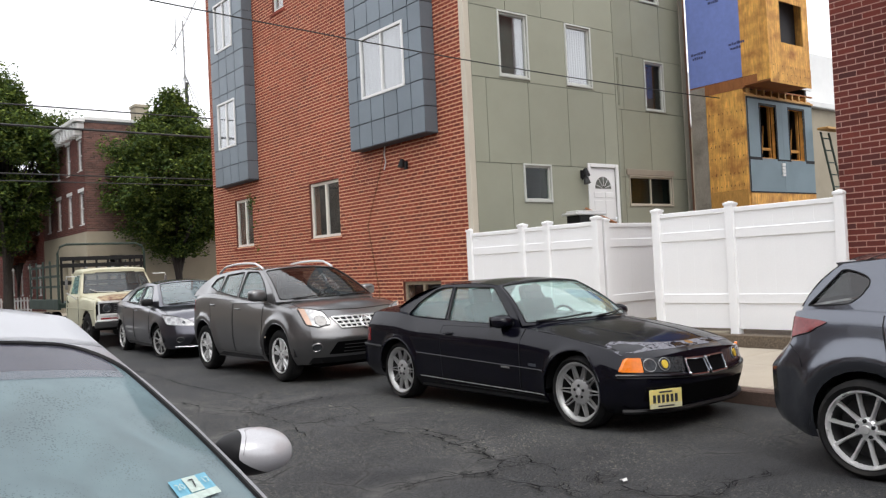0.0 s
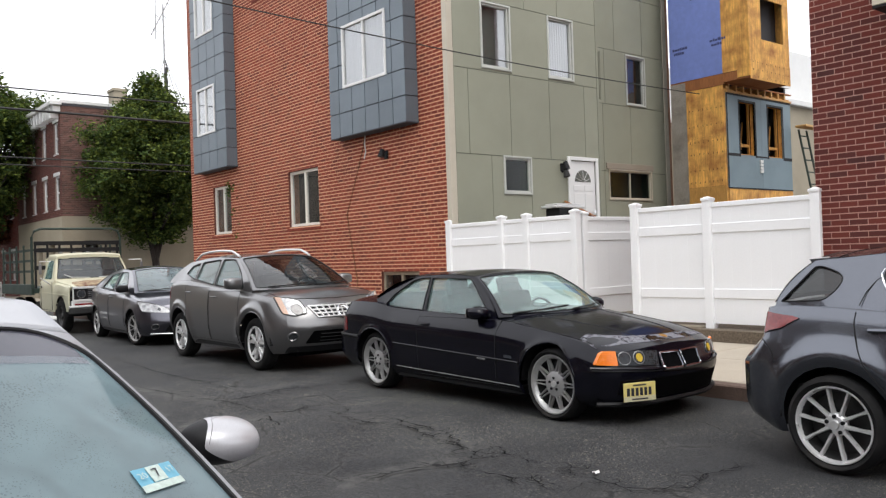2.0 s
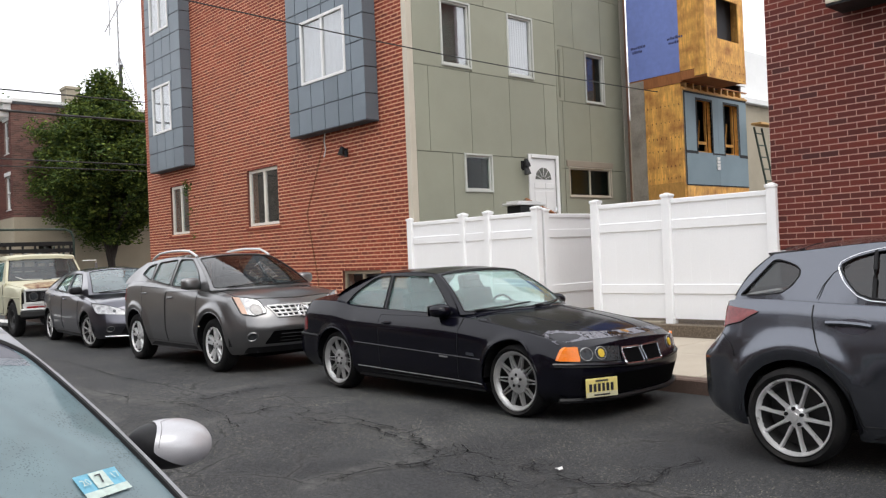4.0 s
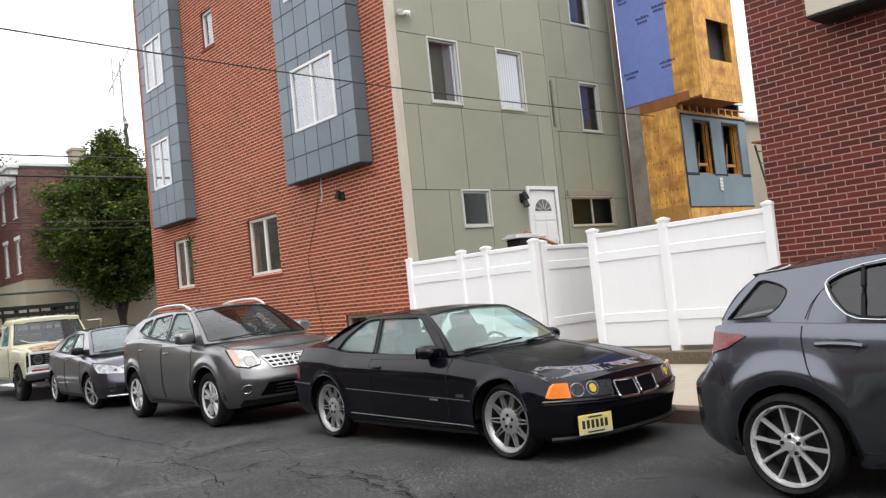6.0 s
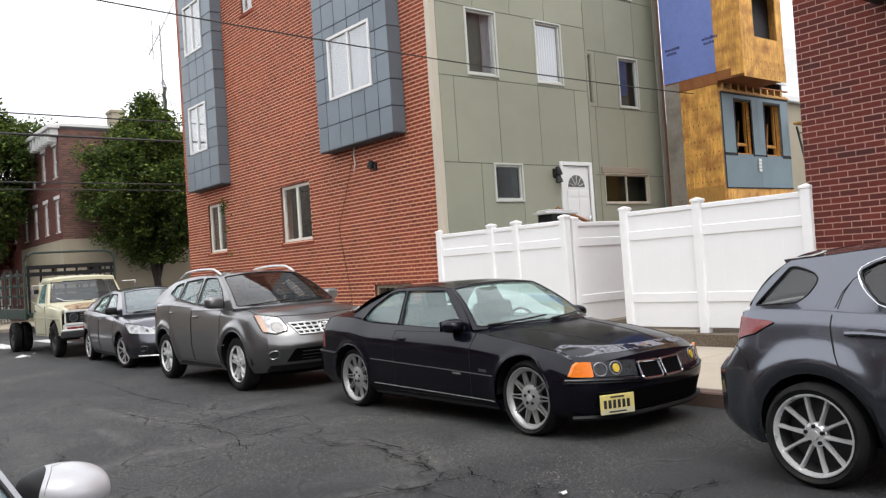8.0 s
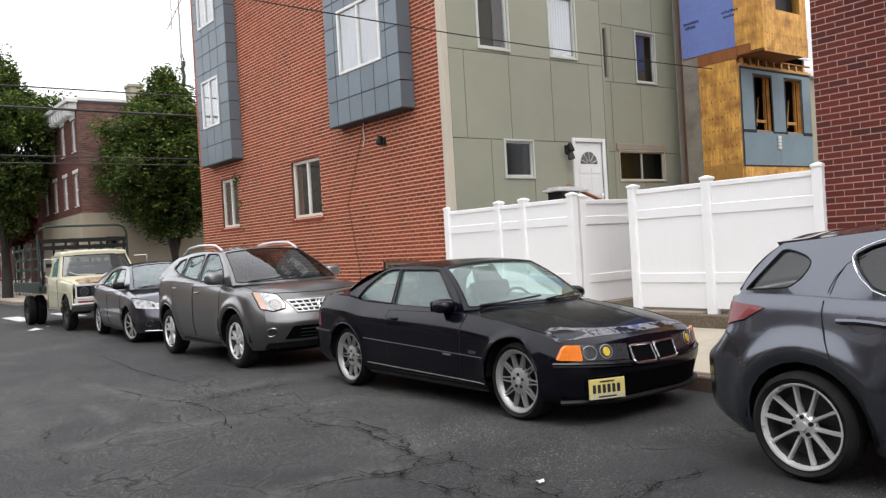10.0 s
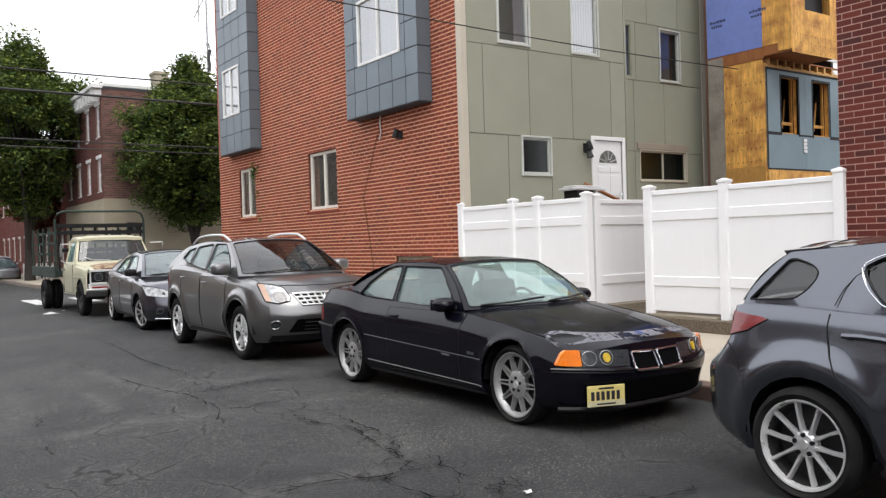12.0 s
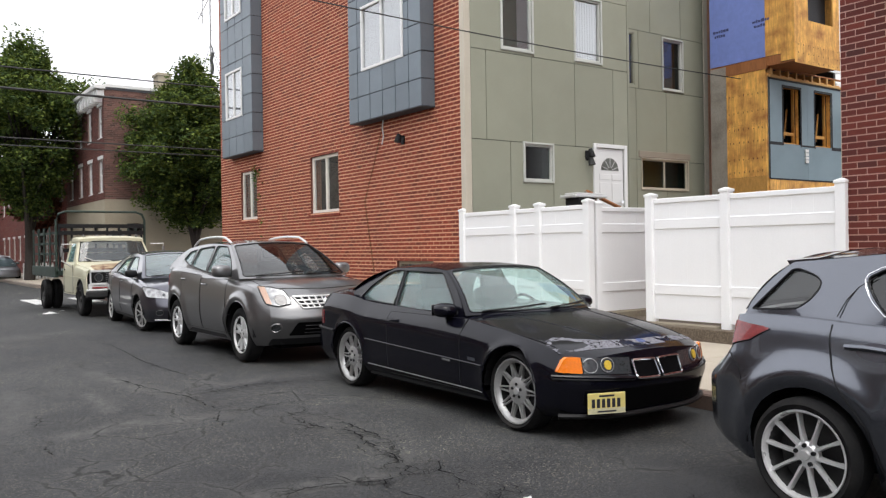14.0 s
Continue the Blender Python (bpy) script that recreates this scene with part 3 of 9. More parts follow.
def window(parent, axis, at, out, a0, a1, z0, z1, split=2, frame_w=0.06, setback=0.05, frame_mat=None, dressing="", name="window", sill=True, horizontal=False, casing=0.0, pane="pane"):
    """A framed window in an opening: frame, mullions, panes, a sill, and what hangs behind it."""
    fm = frame_mat or M["frame_white"]
    w = thing(name, "", "")
    w.parent = parent

    def bx(bm, p0, p1, u0, u1, q0, q1, bevel=0.004):
        lo, hi = sorted((at + out * p0, at + out * p1))
        return box(bm, lo, hi, u0, u1, q0, q1, bevel) if axis == "x" else box(bm, u0, u1, lo, hi, q0, q1, bevel)
    bm = bmesh.new()
    s = -setback
    bx(bm, s - 0.05, s + 0.02, a0, a0 + frame_w, z0, z1)
    bx(bm, s - 0.05, s + 0.02, a1 - frame_w, a1, z0, z1)
    bx(bm, s - 0.05, s + 0.02, a0 + frame_w, a1 - frame_w, z0, z0 + frame_w)
    bx(bm, s - 0.05, s + 0.02, a0 + frame_w, a1 - frame_w, z1 - frame_w, z1)
    n = max(1, split)
    if horizontal:
        for i in range(1, n):
            zz = z0 + (z1 - z0) * i / n
            bx(bm, s - 0.05, s + 0.015, a0 + frame_w, a1 - frame_w, zz - frame_w * 0.4, zz + frame_w * 0.4)
    else:
        for i in range(1, n):
            aa = a0 + (a1 - a0) * i / n
            bx(bm, s - 0.05, s + 0.015, aa - frame_w * 0.5, aa + frame_w * 0.5, z0 + frame_w, z1 - frame_w)
    if casing:
        for u0, u1, q0, q1 in ((a0 - casing, a0, z0 - casing, z1 + casing), (a1, a1 + casing, z0 - casing, z1 + casing), (a0, a1, z1, z1 + casing), (a0, a1, z0 - casing, z0)):
            bx(bm, -0.01, 0.025, u0, u1, q0, q1)
    part("window_frame", bm, fm, w)
    for i in range(n):
        bm = bmesh.new()
        if horizontal:
            q0, q1 = z0 + (z1 - z0) * i / n, z0 + (z1 - z0) * (i + 1) / n
            bx(bm, s - 0.026, s - 0.018, a0 + frame_w * 0.7, a1 - frame_w * 0.7, q0 + frame_w * 0.3, q1 - frame_w * 0.3, 0)
        else:
            u0, u1 = a0 + (a1 - a0) * i / n, a0 + (a1 - a0) * (i + 1) / n
            bx(bm, s - 0.026, s - 0.018, u0 + frame_w * 0.4, u1 - frame_w * 0.4, z0 + frame_w * 0.7, z1 - frame_w * 0.7, 0)
        p = part("pane", bm, M[pane], w)
        p.visible_shadow = False
    if sill:
        bm = bmesh.new()
        bx(bm, -0.02, 0.035, a0 - 0.03 - casing, a1 + 0.03 + casing, z0 - 0.035 - casing, z0 - casing)
        part("window_sill", bm, fm, w)
    # what stands behind the pane
    if dressing:
        nseg = 24
        vs, fs = [], []
        lo, hi = a0 + 0.02, a1 - 0.02
        if dressing == "curtain_side":
            d = at + out * (s - 0.10)
            q = [(d, lo, z0), (d, hi, z0), (d, hi, z1), (d, lo, z1)] if axis == "x" else [(lo, d, z0), (hi, d, z0), (hi, d, z1), (lo, d, z1)]
            mesh_part("drape", q, [(0, 1, 2, 3)], M["curtain_grey"], w)
        spans = {"curtain": [(lo, hi)], "curtain_side": [(lo + (hi - lo) * 0.62, hi)], "curtain_left": [(lo, lo + (hi - lo) * 0.5)], "blind": [(lo, hi)]}[dressing]
        if dressing == "blind":
            bm = bmesh.new()
            k = int((z1 - z0) / 0.05)
            for i in range(k):
                zz = z0 + 0.03 + i * 0.05
                bx(bm, s - 0.15, s - 0.12, lo, hi, zz, zz + 0.03, 0)
            part("blind", bm, M["blind"], w)
        else:
            for p0, p1 in spans:
                for i in range(nseg * 2 + 1):
                    u = p0 + (p1 - p0) * i / (nseg * 2)
                    d = at + out * (s - 0.075 + 0.015 * math.sin(i * 1.25))
                    k = len(vs)
                    for zz in (z0 + 0.01, z1 - 0.01):
                        vs.append((d, u, zz) if axis == "x" else (u, d, zz))
                    if i:
                        fs.append((k - 2, k, k + 1, k - 1))
            mesh_part("curtain", vs, fs, M["curtain"], w, smooth=True)
    return w


def dull(key, spec):
    """Takes the sheen off a material."""
    for nd in M[key].node_tree.nodes:
        if nd.type == "BSDF_PRINCIPLED":
            nd.inputs["Specular IOR Level"].default_value = spec


dull("void_black", 0.03)
dull("black", 0.2)
dull("tape_black", 0.2)
dull("rubber", 0.2)


# ---- ground, road, pavements ----
KERB, WALK_Z = 6.88, 0.14
bm = boxes((-400, 400, -400, 600, -0.6, -0.02))
part("ground", bm, M["asphalt_roof"], None, "dark ground that runs on under the street and houses", kind="structure", category="ground")


def road_mesh():
    """The carriageway as one fine sheet, gently uneven, with the side street beyond."""
    def strip(x0, x1, y0, y1, nx, ny):
        vs, fs = [], []
        for j in range(ny + 1):
            for i in range(nx + 1):
                x, y = x0 + (x1 - x0) * i / nx, y0 + (y1 - y0) * j / ny
                z = 0.012 * noise.noise(Vector((x * 0.5, y * 0.5, 3.1))) if 2 < j < ny - 2 and 1 < i < nx - 1 else 0.0
                vs.append((x, y, z))
        for j in range(ny):
            for i in range(nx):
                k = j * (nx + 1) + i
                fs.append((k, k + 1, k + nx + 2, k + nx + 1))
        return vs, fs
    vs, fs = strip(-1.5, KERB, -30, 90, 72, 1000)
    road = mesh_part("road", vs, fs, M["asphalt"], None, "dark grey worn asphalt street with cracks and pale aggregate", True, "structure", "road")
    # worn, dusty strips: how strongly each spot is worn, from its distance to a few lines
    xy = np.array(vs)[:, :2]
    worn = np.zeros(len(vs))
    for half, line in ((0.16, [(3.2, 10.6), (3.3, 9.4), (3.5, 8.3)]), (0.11, [(2.83, 8.97), (2.83, 8.4), (2.79, 7.93)]), (0.17, [(3.5, 7.1), (3.22, 7.08), (2.8, 7.24), (2.3, 7.08)]),
                       (0.15, [(3.56, 4.54), (3.33, 4.61), (2.99, 4.61), (2.75, 4.57)]), (0.12, [(3.95, 9.0), (4.1, 8.65), (4.5, 8.7)]),
                       (0.5, [(1.2, 15.2), (2.6, 15.6), (3.9, 16.2)]), (0.3, [(4.1, 6.6), (4.15, 5.6), (3.95, 4.8)]), (0.22, [(1.9, 7.6), (2.1, 8.6), (2.2, 9.6)])):
        for a, b in zip(line, line[1:]):
            a, b = np.array(a), np.array(b)
            k = np.clip(((xy - a) @ (b - a)) / ((b - a) @ (b - a)), 0, 1)
            d = np.linalg.norm(xy - (a + k[:, None] * (b - a)), axis=1)
            worn = np.maximum(worn, np.clip(1.15 - d / half, 0, 1) * (0.9 if half < 0.2 else 0.5))
    road.data.attributes.new("wear", "FLOAT", "POINT").data.foreach_set("value", worn)
    # finely crazed strips beside the long cracks
    crazed = np.zeros(len(vs))
    for half, line in ((0.22, [(4.1, 6.7), (4.12, 5.8), (4.05, 5.2), (3.9, 4.6), (3.9, 3.6)]), (0.16, [(3.6, 8.2), (3.58, 7.1)]), (0.16, [(3.6, 7.13), (4.3, 7.25)]), (0.15, [(4.0, 9.0), (4.4, 8.7)]), (0.14, [(3.55, 4.5), (2.9, 4.5)]), (0.2, [(4.3, 4.9), (4.2, 4.2)])):
        for a, b in zip(line, line[1:]):
            a, b = np.array(a), np.array(b)
            k = np.clip(((xy - a) @ (b - a)) / ((b - a) @ (b - a)), 0, 1)
            crazed = np.maximum(crazed, np.clip(1.2 - np.linalg.norm(xy - (a + k[:, None] * (b - a)), axis=1) / half, 0, 1))
    road.data.attributes.new("craze", "FLOAT", "POINT").data.foreach_set("value", crazed)
    vs, fs = strip(-60, -1.5, 28.5, 37.5, 60, 12)
    ws, gs = strip(KERB, 60, 28.5, 37.5, 60, 12)
    k = len(vs)
    mesh_part("side_road", vs + ws, fs + [tuple(i + k for i in f) for f in gs], M["asphalt"], None, "dark grey asphalt side street crossing beyond the parked cars", True, "structure", "road")


road_mesh()


def pavement(name, x0, x1, y0, y1, label, joints=1.5):
    base = thing(name, label, "pavement", kind="structure")
    part("bed", boxes((x0, x1, y0, y1, -0.02, WALK_Z - 0.03)), M["kerb"], base)
    ny, nx = max(1, round((y1 - y0) / joints)), max(1, round((x1 - x0) / joints))
    me = None
    dx, dy = (x1 - x0) / nx, (y1 - y0) / ny
    for i in range(nx):
        for j in range(ny):
            if me is None:
                b = boxes((0.006, dx - 0.006, 0.006, dy - 0.006, -0.03, 0.0), bevel=0.006)
                first = part("slab", b, M["concrete"], base)
                me = first.data
                first.location = (x0, y0, WALK_Z)
            else:
                s = new("slab", me)
                s.parent, s.location = base, (x0 + i * dx, y0 + j * dy, WALK_Z)
    return base


pavement("pavement", KERB + 0.17, 9.98, -12, 28.3, "buff concrete pavement slabs along the houses")
pavement("pavement_far", KERB + 0.17, 9.98, 37.7, 80, "concrete pavement beyond the side street")
pavement("pavement_near", -4.2, -1.67, -12, 28.3, "concrete pavement on the near side of the street")
pavement("pavement_near_far", -4.2, -1.67, 37.7, 80, "concrete pavement across the side street")


def kerb_row(name, x0, x1, y0, y1, mat, label):
    k = thing(name, label, "kerb", kind="structure")
    n, me = int((y1 - y0) / 1.4), None
    for i in range(n):
        if me is None:
            b = boxes((x0, x1, 0.004, (y1 - y0) / n - 0.004, -0.05, WALK_Z - 0.005), bevel=0.014)
            o = part("kerbstone", b, mat, k)
            me = o.data
        else:
            o = new("kerbstone", me)
            o.parent = k
        o.location.y = y0 + (y1 - y0) * i / n


kerb_row("kerb", KERB, KERB + 0.17, -12, 28.3, M["kerb_red"], "worn reddish-brown stone kerb beside the parked cars")
kerb_row("kerb_near", -1.67, -1.5, -12, 28.3, M["kerb"], "grey stone kerb on the near side")
kerb_row("kerb_far", KERB, KERB + 0.17, 37.7, 80, M["kerb"], "grey stone kerb beyond the side street")
part("lot_ground", boxes((9.98, 26, 5.0, 13.4, -0.02, 0.30)), M["dirt"], None, "bare brown soil of the back yards", kind="structure", category="ground")
part("rear_ground", boxes((9.98, 26, -12, 5.0, -0.02, 0.12)), M["dirt"], None, "bare soil behind the brick house", kind="structure", category="ground")
mesh_part("verge_far", [(9.98, 37.7, 0.1), (60, 37.7, 0.1), (60, 90, 0.1), (9.98, 90, 0.1)], [(0, 1, 2, 3)], M["dirt"], None, "earth lots beyond the side street", kind="structure", category="ground")

# ---- the brick and green corner house ----
WX, GY, RY, HT = 10.0, 12.09, 13.15, 11.2
house = thing("house", "three-storey red brick corner house with slate bays and green panelled rear", "house")
W_HOLES = [(21.75, 22.93, 2.30, 3.68), (16.97, 18.43, 2.30, 3.68), (13.17, 14.51, 0.74, 1.17), (19.35, 20.0, 8.45, 9.4)]
BAYS = [(13.03, 15.84, 13.64, 15.27), (21.25, 23.52, 21.94, 23.15)]
bay_holes = [(w0, w1, z0, z1) for _, _, w0, w1 in BAYS for z0, z1 in ((5.17, 6.53), (8.03, 9.46))]
wall = holed_wall("street_wall", "x", WX, 0.3, GY + 0.13, 24.5, 0.0, HT, W_HOLES + bay_holes, M["mortar"], house)
cover = [(b0 + 0.05, b1 - 0.05, 4.2, HT) for b0, b1, _, _ in BAYS]
brick_skin("x", WX, -1, GY + 0.14, 24.49, 0.15, HT, W_HOLES + cover, wall, M["brick_red"], M["brick_red_piece"],
           0.21, 0.0785, near=(12.2, 14.0, 2.2, 3.95), gap=0.025, proud=0.006)
for h, sp, dr, fm in zip(W_HOLES, (2, 2, 2, 1), ("", "", "", ""), ("frame_cream", "frame_cream", "timber", "frame_white")):
    window(house, "x", WX, -1, *h, split=sp, setback=0.075, dressing=dr, frame_w=0.075, frame_mat=M[fm], sill=False)
    # dark liners paint the shade inside the brick reveal
    part("reveal", boxes((WX + 0.002, WX + 0.12, h[1] - 0.008, h[1] + 0.002, h[2], h[3]), (WX + 0.002, WX + 0.12, h[0] - 0.002, h[0] + 0.008, h[2], h[3]), (WX + 0.002, WX + 0.12, h[0], h[1], h[3] - 0.008, h[3] + 0.002), (WX + 0.002, WX + 0.12, h[0], h[1], h[2] - 0.002, h[2] + 0.008)), M["reveal"], house)
    if h[2] > 2:
        # soldier-course sill bricks
        vs, fs = [], []
        a = h[0] - 0.05
        while a < h[1] + 0.05:
            k = len(vs)
            for xx in (WX - 0.03, WX + 0.05):
                vs += [(xx, a, h[2] - 0.1), (xx, a + 0.068, h[2] - 0.1), (xx, a + 0.068, h[2] - 0.036), (xx, a, h[2] - 0.036)]
            fs += [(k, k + 1, k + 2, k + 3), (k, k + 1, k + 5, k + 4), (k + 1, k + 2, k + 6, k + 5), (k + 2, k + 3, k + 7, k + 6), (k + 3, k, k + 4, k + 7)]
            a += 0.08
        mesh_part("sill_bricks", vs, fs, M["brick_red"], house)

holed_wall("far_wall", "y", 24.5, -0.3, WX + 0.3, 19.0, 0.0, HT, [], M["mortar"], house)
part("side_wall", boxes((18.7, 19.0, RY + 0.3, 24.2, 0.0, HT)), M["mortar"], house)
G_HOLES = [(11.42, 12.14, 2.70, 3.40), (10.90, 11.65, 5.19, 6.45), (12.81, 13.54, 5.19, 6.45), (13.36, 14.18, 1.42, 3.44), (10.9, 11.65, 8.3, 9.5), (12.81, 13.54, 8.3, 9.5)]
gwall = holed_wall("rear_wall", "y", GY + 0.02, 0.28, WX + 0.14, 14.32, 0.0, HT, G_HOLES, M["joint"], house)
R_HOLES = [(15.08, 15.76, 5.15, 6.36), (16.77, 17.48, 5.15, 6.36), (15.97, 17.63, 2.74, 3.44), (16.72, 17.43, 7.92, 9.2)]
rwall = holed_wall("rear_wing_wall", "y", RY + 0.02, 0.28, 14.34, 18.3, 0.0, HT, R_HOLES, M["joint"], house)
part("return_wall", boxes((14.04, 14.34, GY + 0.31, RY + 0.02, 0.0, HT)), M["panel_green"], house)
part("roof", boxes((WX + 0.01, 18.99, RY + 0.05, 24.49, HT, HT + 0.12)), M["asphalt_roof"], house)
part("rear_roof", boxes((WX + 0.01, 14.34, GY, RY + 0.045, HT, HT + 0.12)), M["asphalt_roof"], house)
# rooms behind the windows, their unlit gloom put into a dark colour
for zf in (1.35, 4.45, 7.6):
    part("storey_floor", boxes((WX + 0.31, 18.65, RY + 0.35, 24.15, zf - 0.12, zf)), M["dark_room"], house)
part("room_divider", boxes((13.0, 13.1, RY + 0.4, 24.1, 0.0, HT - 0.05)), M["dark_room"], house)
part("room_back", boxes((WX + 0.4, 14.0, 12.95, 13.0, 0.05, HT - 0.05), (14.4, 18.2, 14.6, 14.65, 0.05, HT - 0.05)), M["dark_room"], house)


def cladding(parent, y, cols_by_band, z_bands, holes, gap=0.014):
    """Cement panels on a wall that faces -y: one piece between each pair of joints, cut round the openings."""
    for (z0, z1), cols in zip(z_bands, cols_by_band):
        for x0, x1 in zip(cols, cols[1:]):
            hs = [h for h in holes if h[0] < x1 and h[1] > x0 and h[2] < z1 and h[3] > z0]
            a0, a1, b0, b1 = x0 + gap / 2, x1 - gap / 2, z0 + gap / 2, z1 - gap / 2
            hs = [(max(h[0], a0), min(h[1], a1), max(h[2], b0), min(h[3], b1)) for h in hs]
            hs = [h for h in hs if h[1] - h[0] > 0.01 and h[3] - h[2] > 0.01]
            holed_wall("panel", "y", y, 0.018, a0, a1, b0, b1, hs, M["panel_green"], parent)


E_L = WX + 0.14
cladding(gwall, GY, [[E_L, 11.07, 12.17, 13.29, 14.33], [E_L, 10.5, 11.63, 12.78, 13.89, 14.33], [E_L, 11.68, 12.78, 14.33], [E_L, 11.1, 12.1, 13.1, 14.33], [E_L, 11.63, 12.78, 14.33]],
         [(0.3, 3.426), (3.426, 5.096), (5.096, 6.50), (6.50, 8.15), (8.15, HT)], G_HOLES)
cladding(rwall, RY, [[14.34, 15.8, 16.87, 18.3], [14.34, 15.80, 16.87, 18.3], [14.34, 15.9, 16.72, 18.3], [14.34, 16.32, 17.43, 18.3], [14.34, 16.32, 17.43, 18.3]],
         [(0.3, 3.42), (3.42, 5.08), (5.08, 6.44), (6.44, 7.86), (7.86, HT)], R_HOLES)
part("corner_trim", boxes((WX - 0.012, WX + 0.135, GY - 0.012, GY + 0.128, 0.15, HT), bevel=0.005), M["trim_tan"], house)
part("corner_trim", boxes((18.31, 18.47, RY - 0.01, RY + 0.12, 0.15, HT), bevel=0.005), M["trim_tan"], house)
part("edge_trim", boxes((14.335, 14.40, GY - 0.008, GY + 0.05, 0.3, HT), bevel=0.004), M["panel_green"], house)
for h, dr in zip(G_HOLES, ("", "curtain_side", "curtain", None, "curtain", "curtain")):
    if dr is not None:
        window(house, "y", GY, -1, *h, split=1, setback=0.03, dressing=dr, casing=0.04, frame_w=0.04, sill=False, frame_mat=M["frame_grey"], pane="pane" if dr else "pane_screened")
window(house, "y", RY, -1, *R_HOLES[0], split=1, setback=0.03, frame_w=0.03, sill=False, frame_mat=M["panel_green"])
window(house, "y", RY, -1, *R_HOLES[1], split=1, setback=0.03, casing=0.035, frame_w=0.04, sill=False, frame_mat=M["frame_grey"])
window(house, "y", RY, -1, *R_HOLES[2], split=2, setback=0.03, casing=0.03, frame_w=0.035, sill=False, dressing="blind", frame_mat=M["trim_tan"], pane="pane_screened")
window(house, "y", RY, -1, *R_HOLES[3], split=1, setback=0.03, casing=0.035, frame_w=0.04, sill=False, frame_mat=M["frame_grey"])
part("lintel_board", boxes((15.86, 17.72, RY - 0.03, RY + 0.01, 3.475, 3.62), bevel=0.006), M["board_taupe"], house)


def bay(b0, b1, w0, w1, cols):
    """A projecting bay clad in slate-coloured metal panels with standing joints."""
    b = thing("bay", "projecting bay clad in slate-blue metal panels", "")
    b.parent = house
    z0, fx = 4.13, 9.68
    wins = [(w0, w1, 5.17, 6.53), (w0, w1, 8.03, 9.46)]
    holed_wall("core", "x", fx + 0.02, 0.12, b0 + 0.02, b1 - 0.02, z0 + 0.02, HT - 0.02, wins, M["seam_dark"], b)
    part("side", boxes((fx + 0.14, WX, b0 + 0.02, b0 + 0.1, z0 + 0.02, HT - 0.02), (fx + 0.14, WX, b1 - 0.1, b1 - 0.02, z0 + 0.02, HT - 0.02)), M["seam_dark"], b)
    part("soffit", boxes((fx + 0.005, WX, b0, b1, z0 - 0.01, z0 + 0.02)), M["seam_dark"], b)
    part("top", boxes((fx, WX, b0, b1, HT - 0.02, HT + 0.05)), M["panel_slate"], b)
    zs = [z0 + 0.525 * i for i in range(14)]
    g = 0.022
    for q0, q1 in zip(zs, zs[1:]):
        q1 = min(q1, HT - 0.02)
        for c0, c1 in zip(cols, cols[1:]):
            hs = [(max(h[0] - 0.0, c0), min(h[1], c1), max(h[2], q0), min(h[3], q1)) for h in wins]
            hs = [h for h in hs if h[1] - h[0] > 0.01 and h[3] - h[2] > 0.01]
            if len(hs) == 1 and hs[0][1] - hs[0][0] > c1 - c0 - 0.03 and hs[0][3] - hs[0][2] > q1 - q0 - 0.03:
                continue
            hs = [(max(h[0], c0 + g / 2), min(h[1], c1 - g / 2), max(h[2], q0 + g / 2), min(h[3], q1 - g / 2)) for h in hs]
            holed_wall("panel", "x", fx, 0.02, c0 + g / 2, c1 - g / 2, q0 + g / 2, q1 - g / 2, [h for h in hs if h[1] - h[0] > 0.005 and h[3] - h[2] > 0.005], M["panel_slate"], b)
        part("panel", boxes((fx + 0.002, WX - 0.008, b0, b0 + 0.018, q0 + g / 2, q1 - g / 2)), M["panel_slate"], b)
        part("panel", boxes((fx + 0.002, WX - 0.008, b1 - 0.018, b1, q0 + g / 2, q1 - g / 2)), M["panel_slate"], b)
    for w, dr in zip(wins, ("curtain", "curtain")):
        window(b, "x", fx, -1, *w, split=2, setback=-0.005, dressing=dr, frame_w=0.06, sill=False)


bay(*BAYS[0], [13.03, 13.46, 13.95, 14.45, 14.95, 15.45, 15.84])
bay(*BAYS[1], [21.25, 21.85, 22.4, 22.95, 23.52])

# rear door with a fan light
door = thing("door", "white panelled back door with a fan light", "")
door.parent = house
bm = boxes((13.27, 13.36, GY - 0.03, GY + 0.08, 1.4, 3.52), (14.18, 14.27, GY - 0.03, GY + 0.08, 1.4, 3.52), (13.36, 14.18, GY - 0.03, GY + 0.08, 3.44, 3.52), bevel=0.006)
part("door_frame", bm, M["white_paint"], door)
bm = boxes((13.37, 14.17, GY + 0.01, GY + 0.05, 1.42, 3.43))
for px in (13.46, 13.82):
    for pz0, pz1 in ((1.55, 2.2), (2.3, 2.72), (2.78, 2.9)):
        box(bm, px, px + 0.28, GY + 0.0, GY + 0.012, pz0, pz1, 0.005)
part("leaf", bm, M["white_paint"], door)
fan = []
for i in range(13):
    a = math.pi * i / 12
    fan.append((13.77 + 0.26 * math.cos(a), GY + 0.004, 2.98 + 0.26 * math.sin(a)))
mesh_part("fan_light", fan + [(x, y + 0.012, z) for x, y, z in fan], [tuple(range(13)), tuple(range(25, 12, -1))] + [(i, (i + 1) % 13, 13 + (i + 1) % 13, 13 + i) for i in range(13)], M["blind"], door)
bm = bmesh.new()
for i in range(5):
    a = math.pi * (i + 0.5) / 5
    tube(bm, [(13.77 + 0.06 * math.cos(a), GY, 2.98 + 0.06 * math.sin(a)), (13.77 + 0.26 * math.cos(a), GY, 2.98 + 0.26 * math.sin(a))], 0.006, 6)
part("glazing_bars", bm, M["white_paint"], door)
part("door_handle", tube(bmesh.new(), [(14.09, GY - 0.05, 2.33), (14.09, GY + 0.01, 2.33)], 0.03, 10), M["chrome"], door)


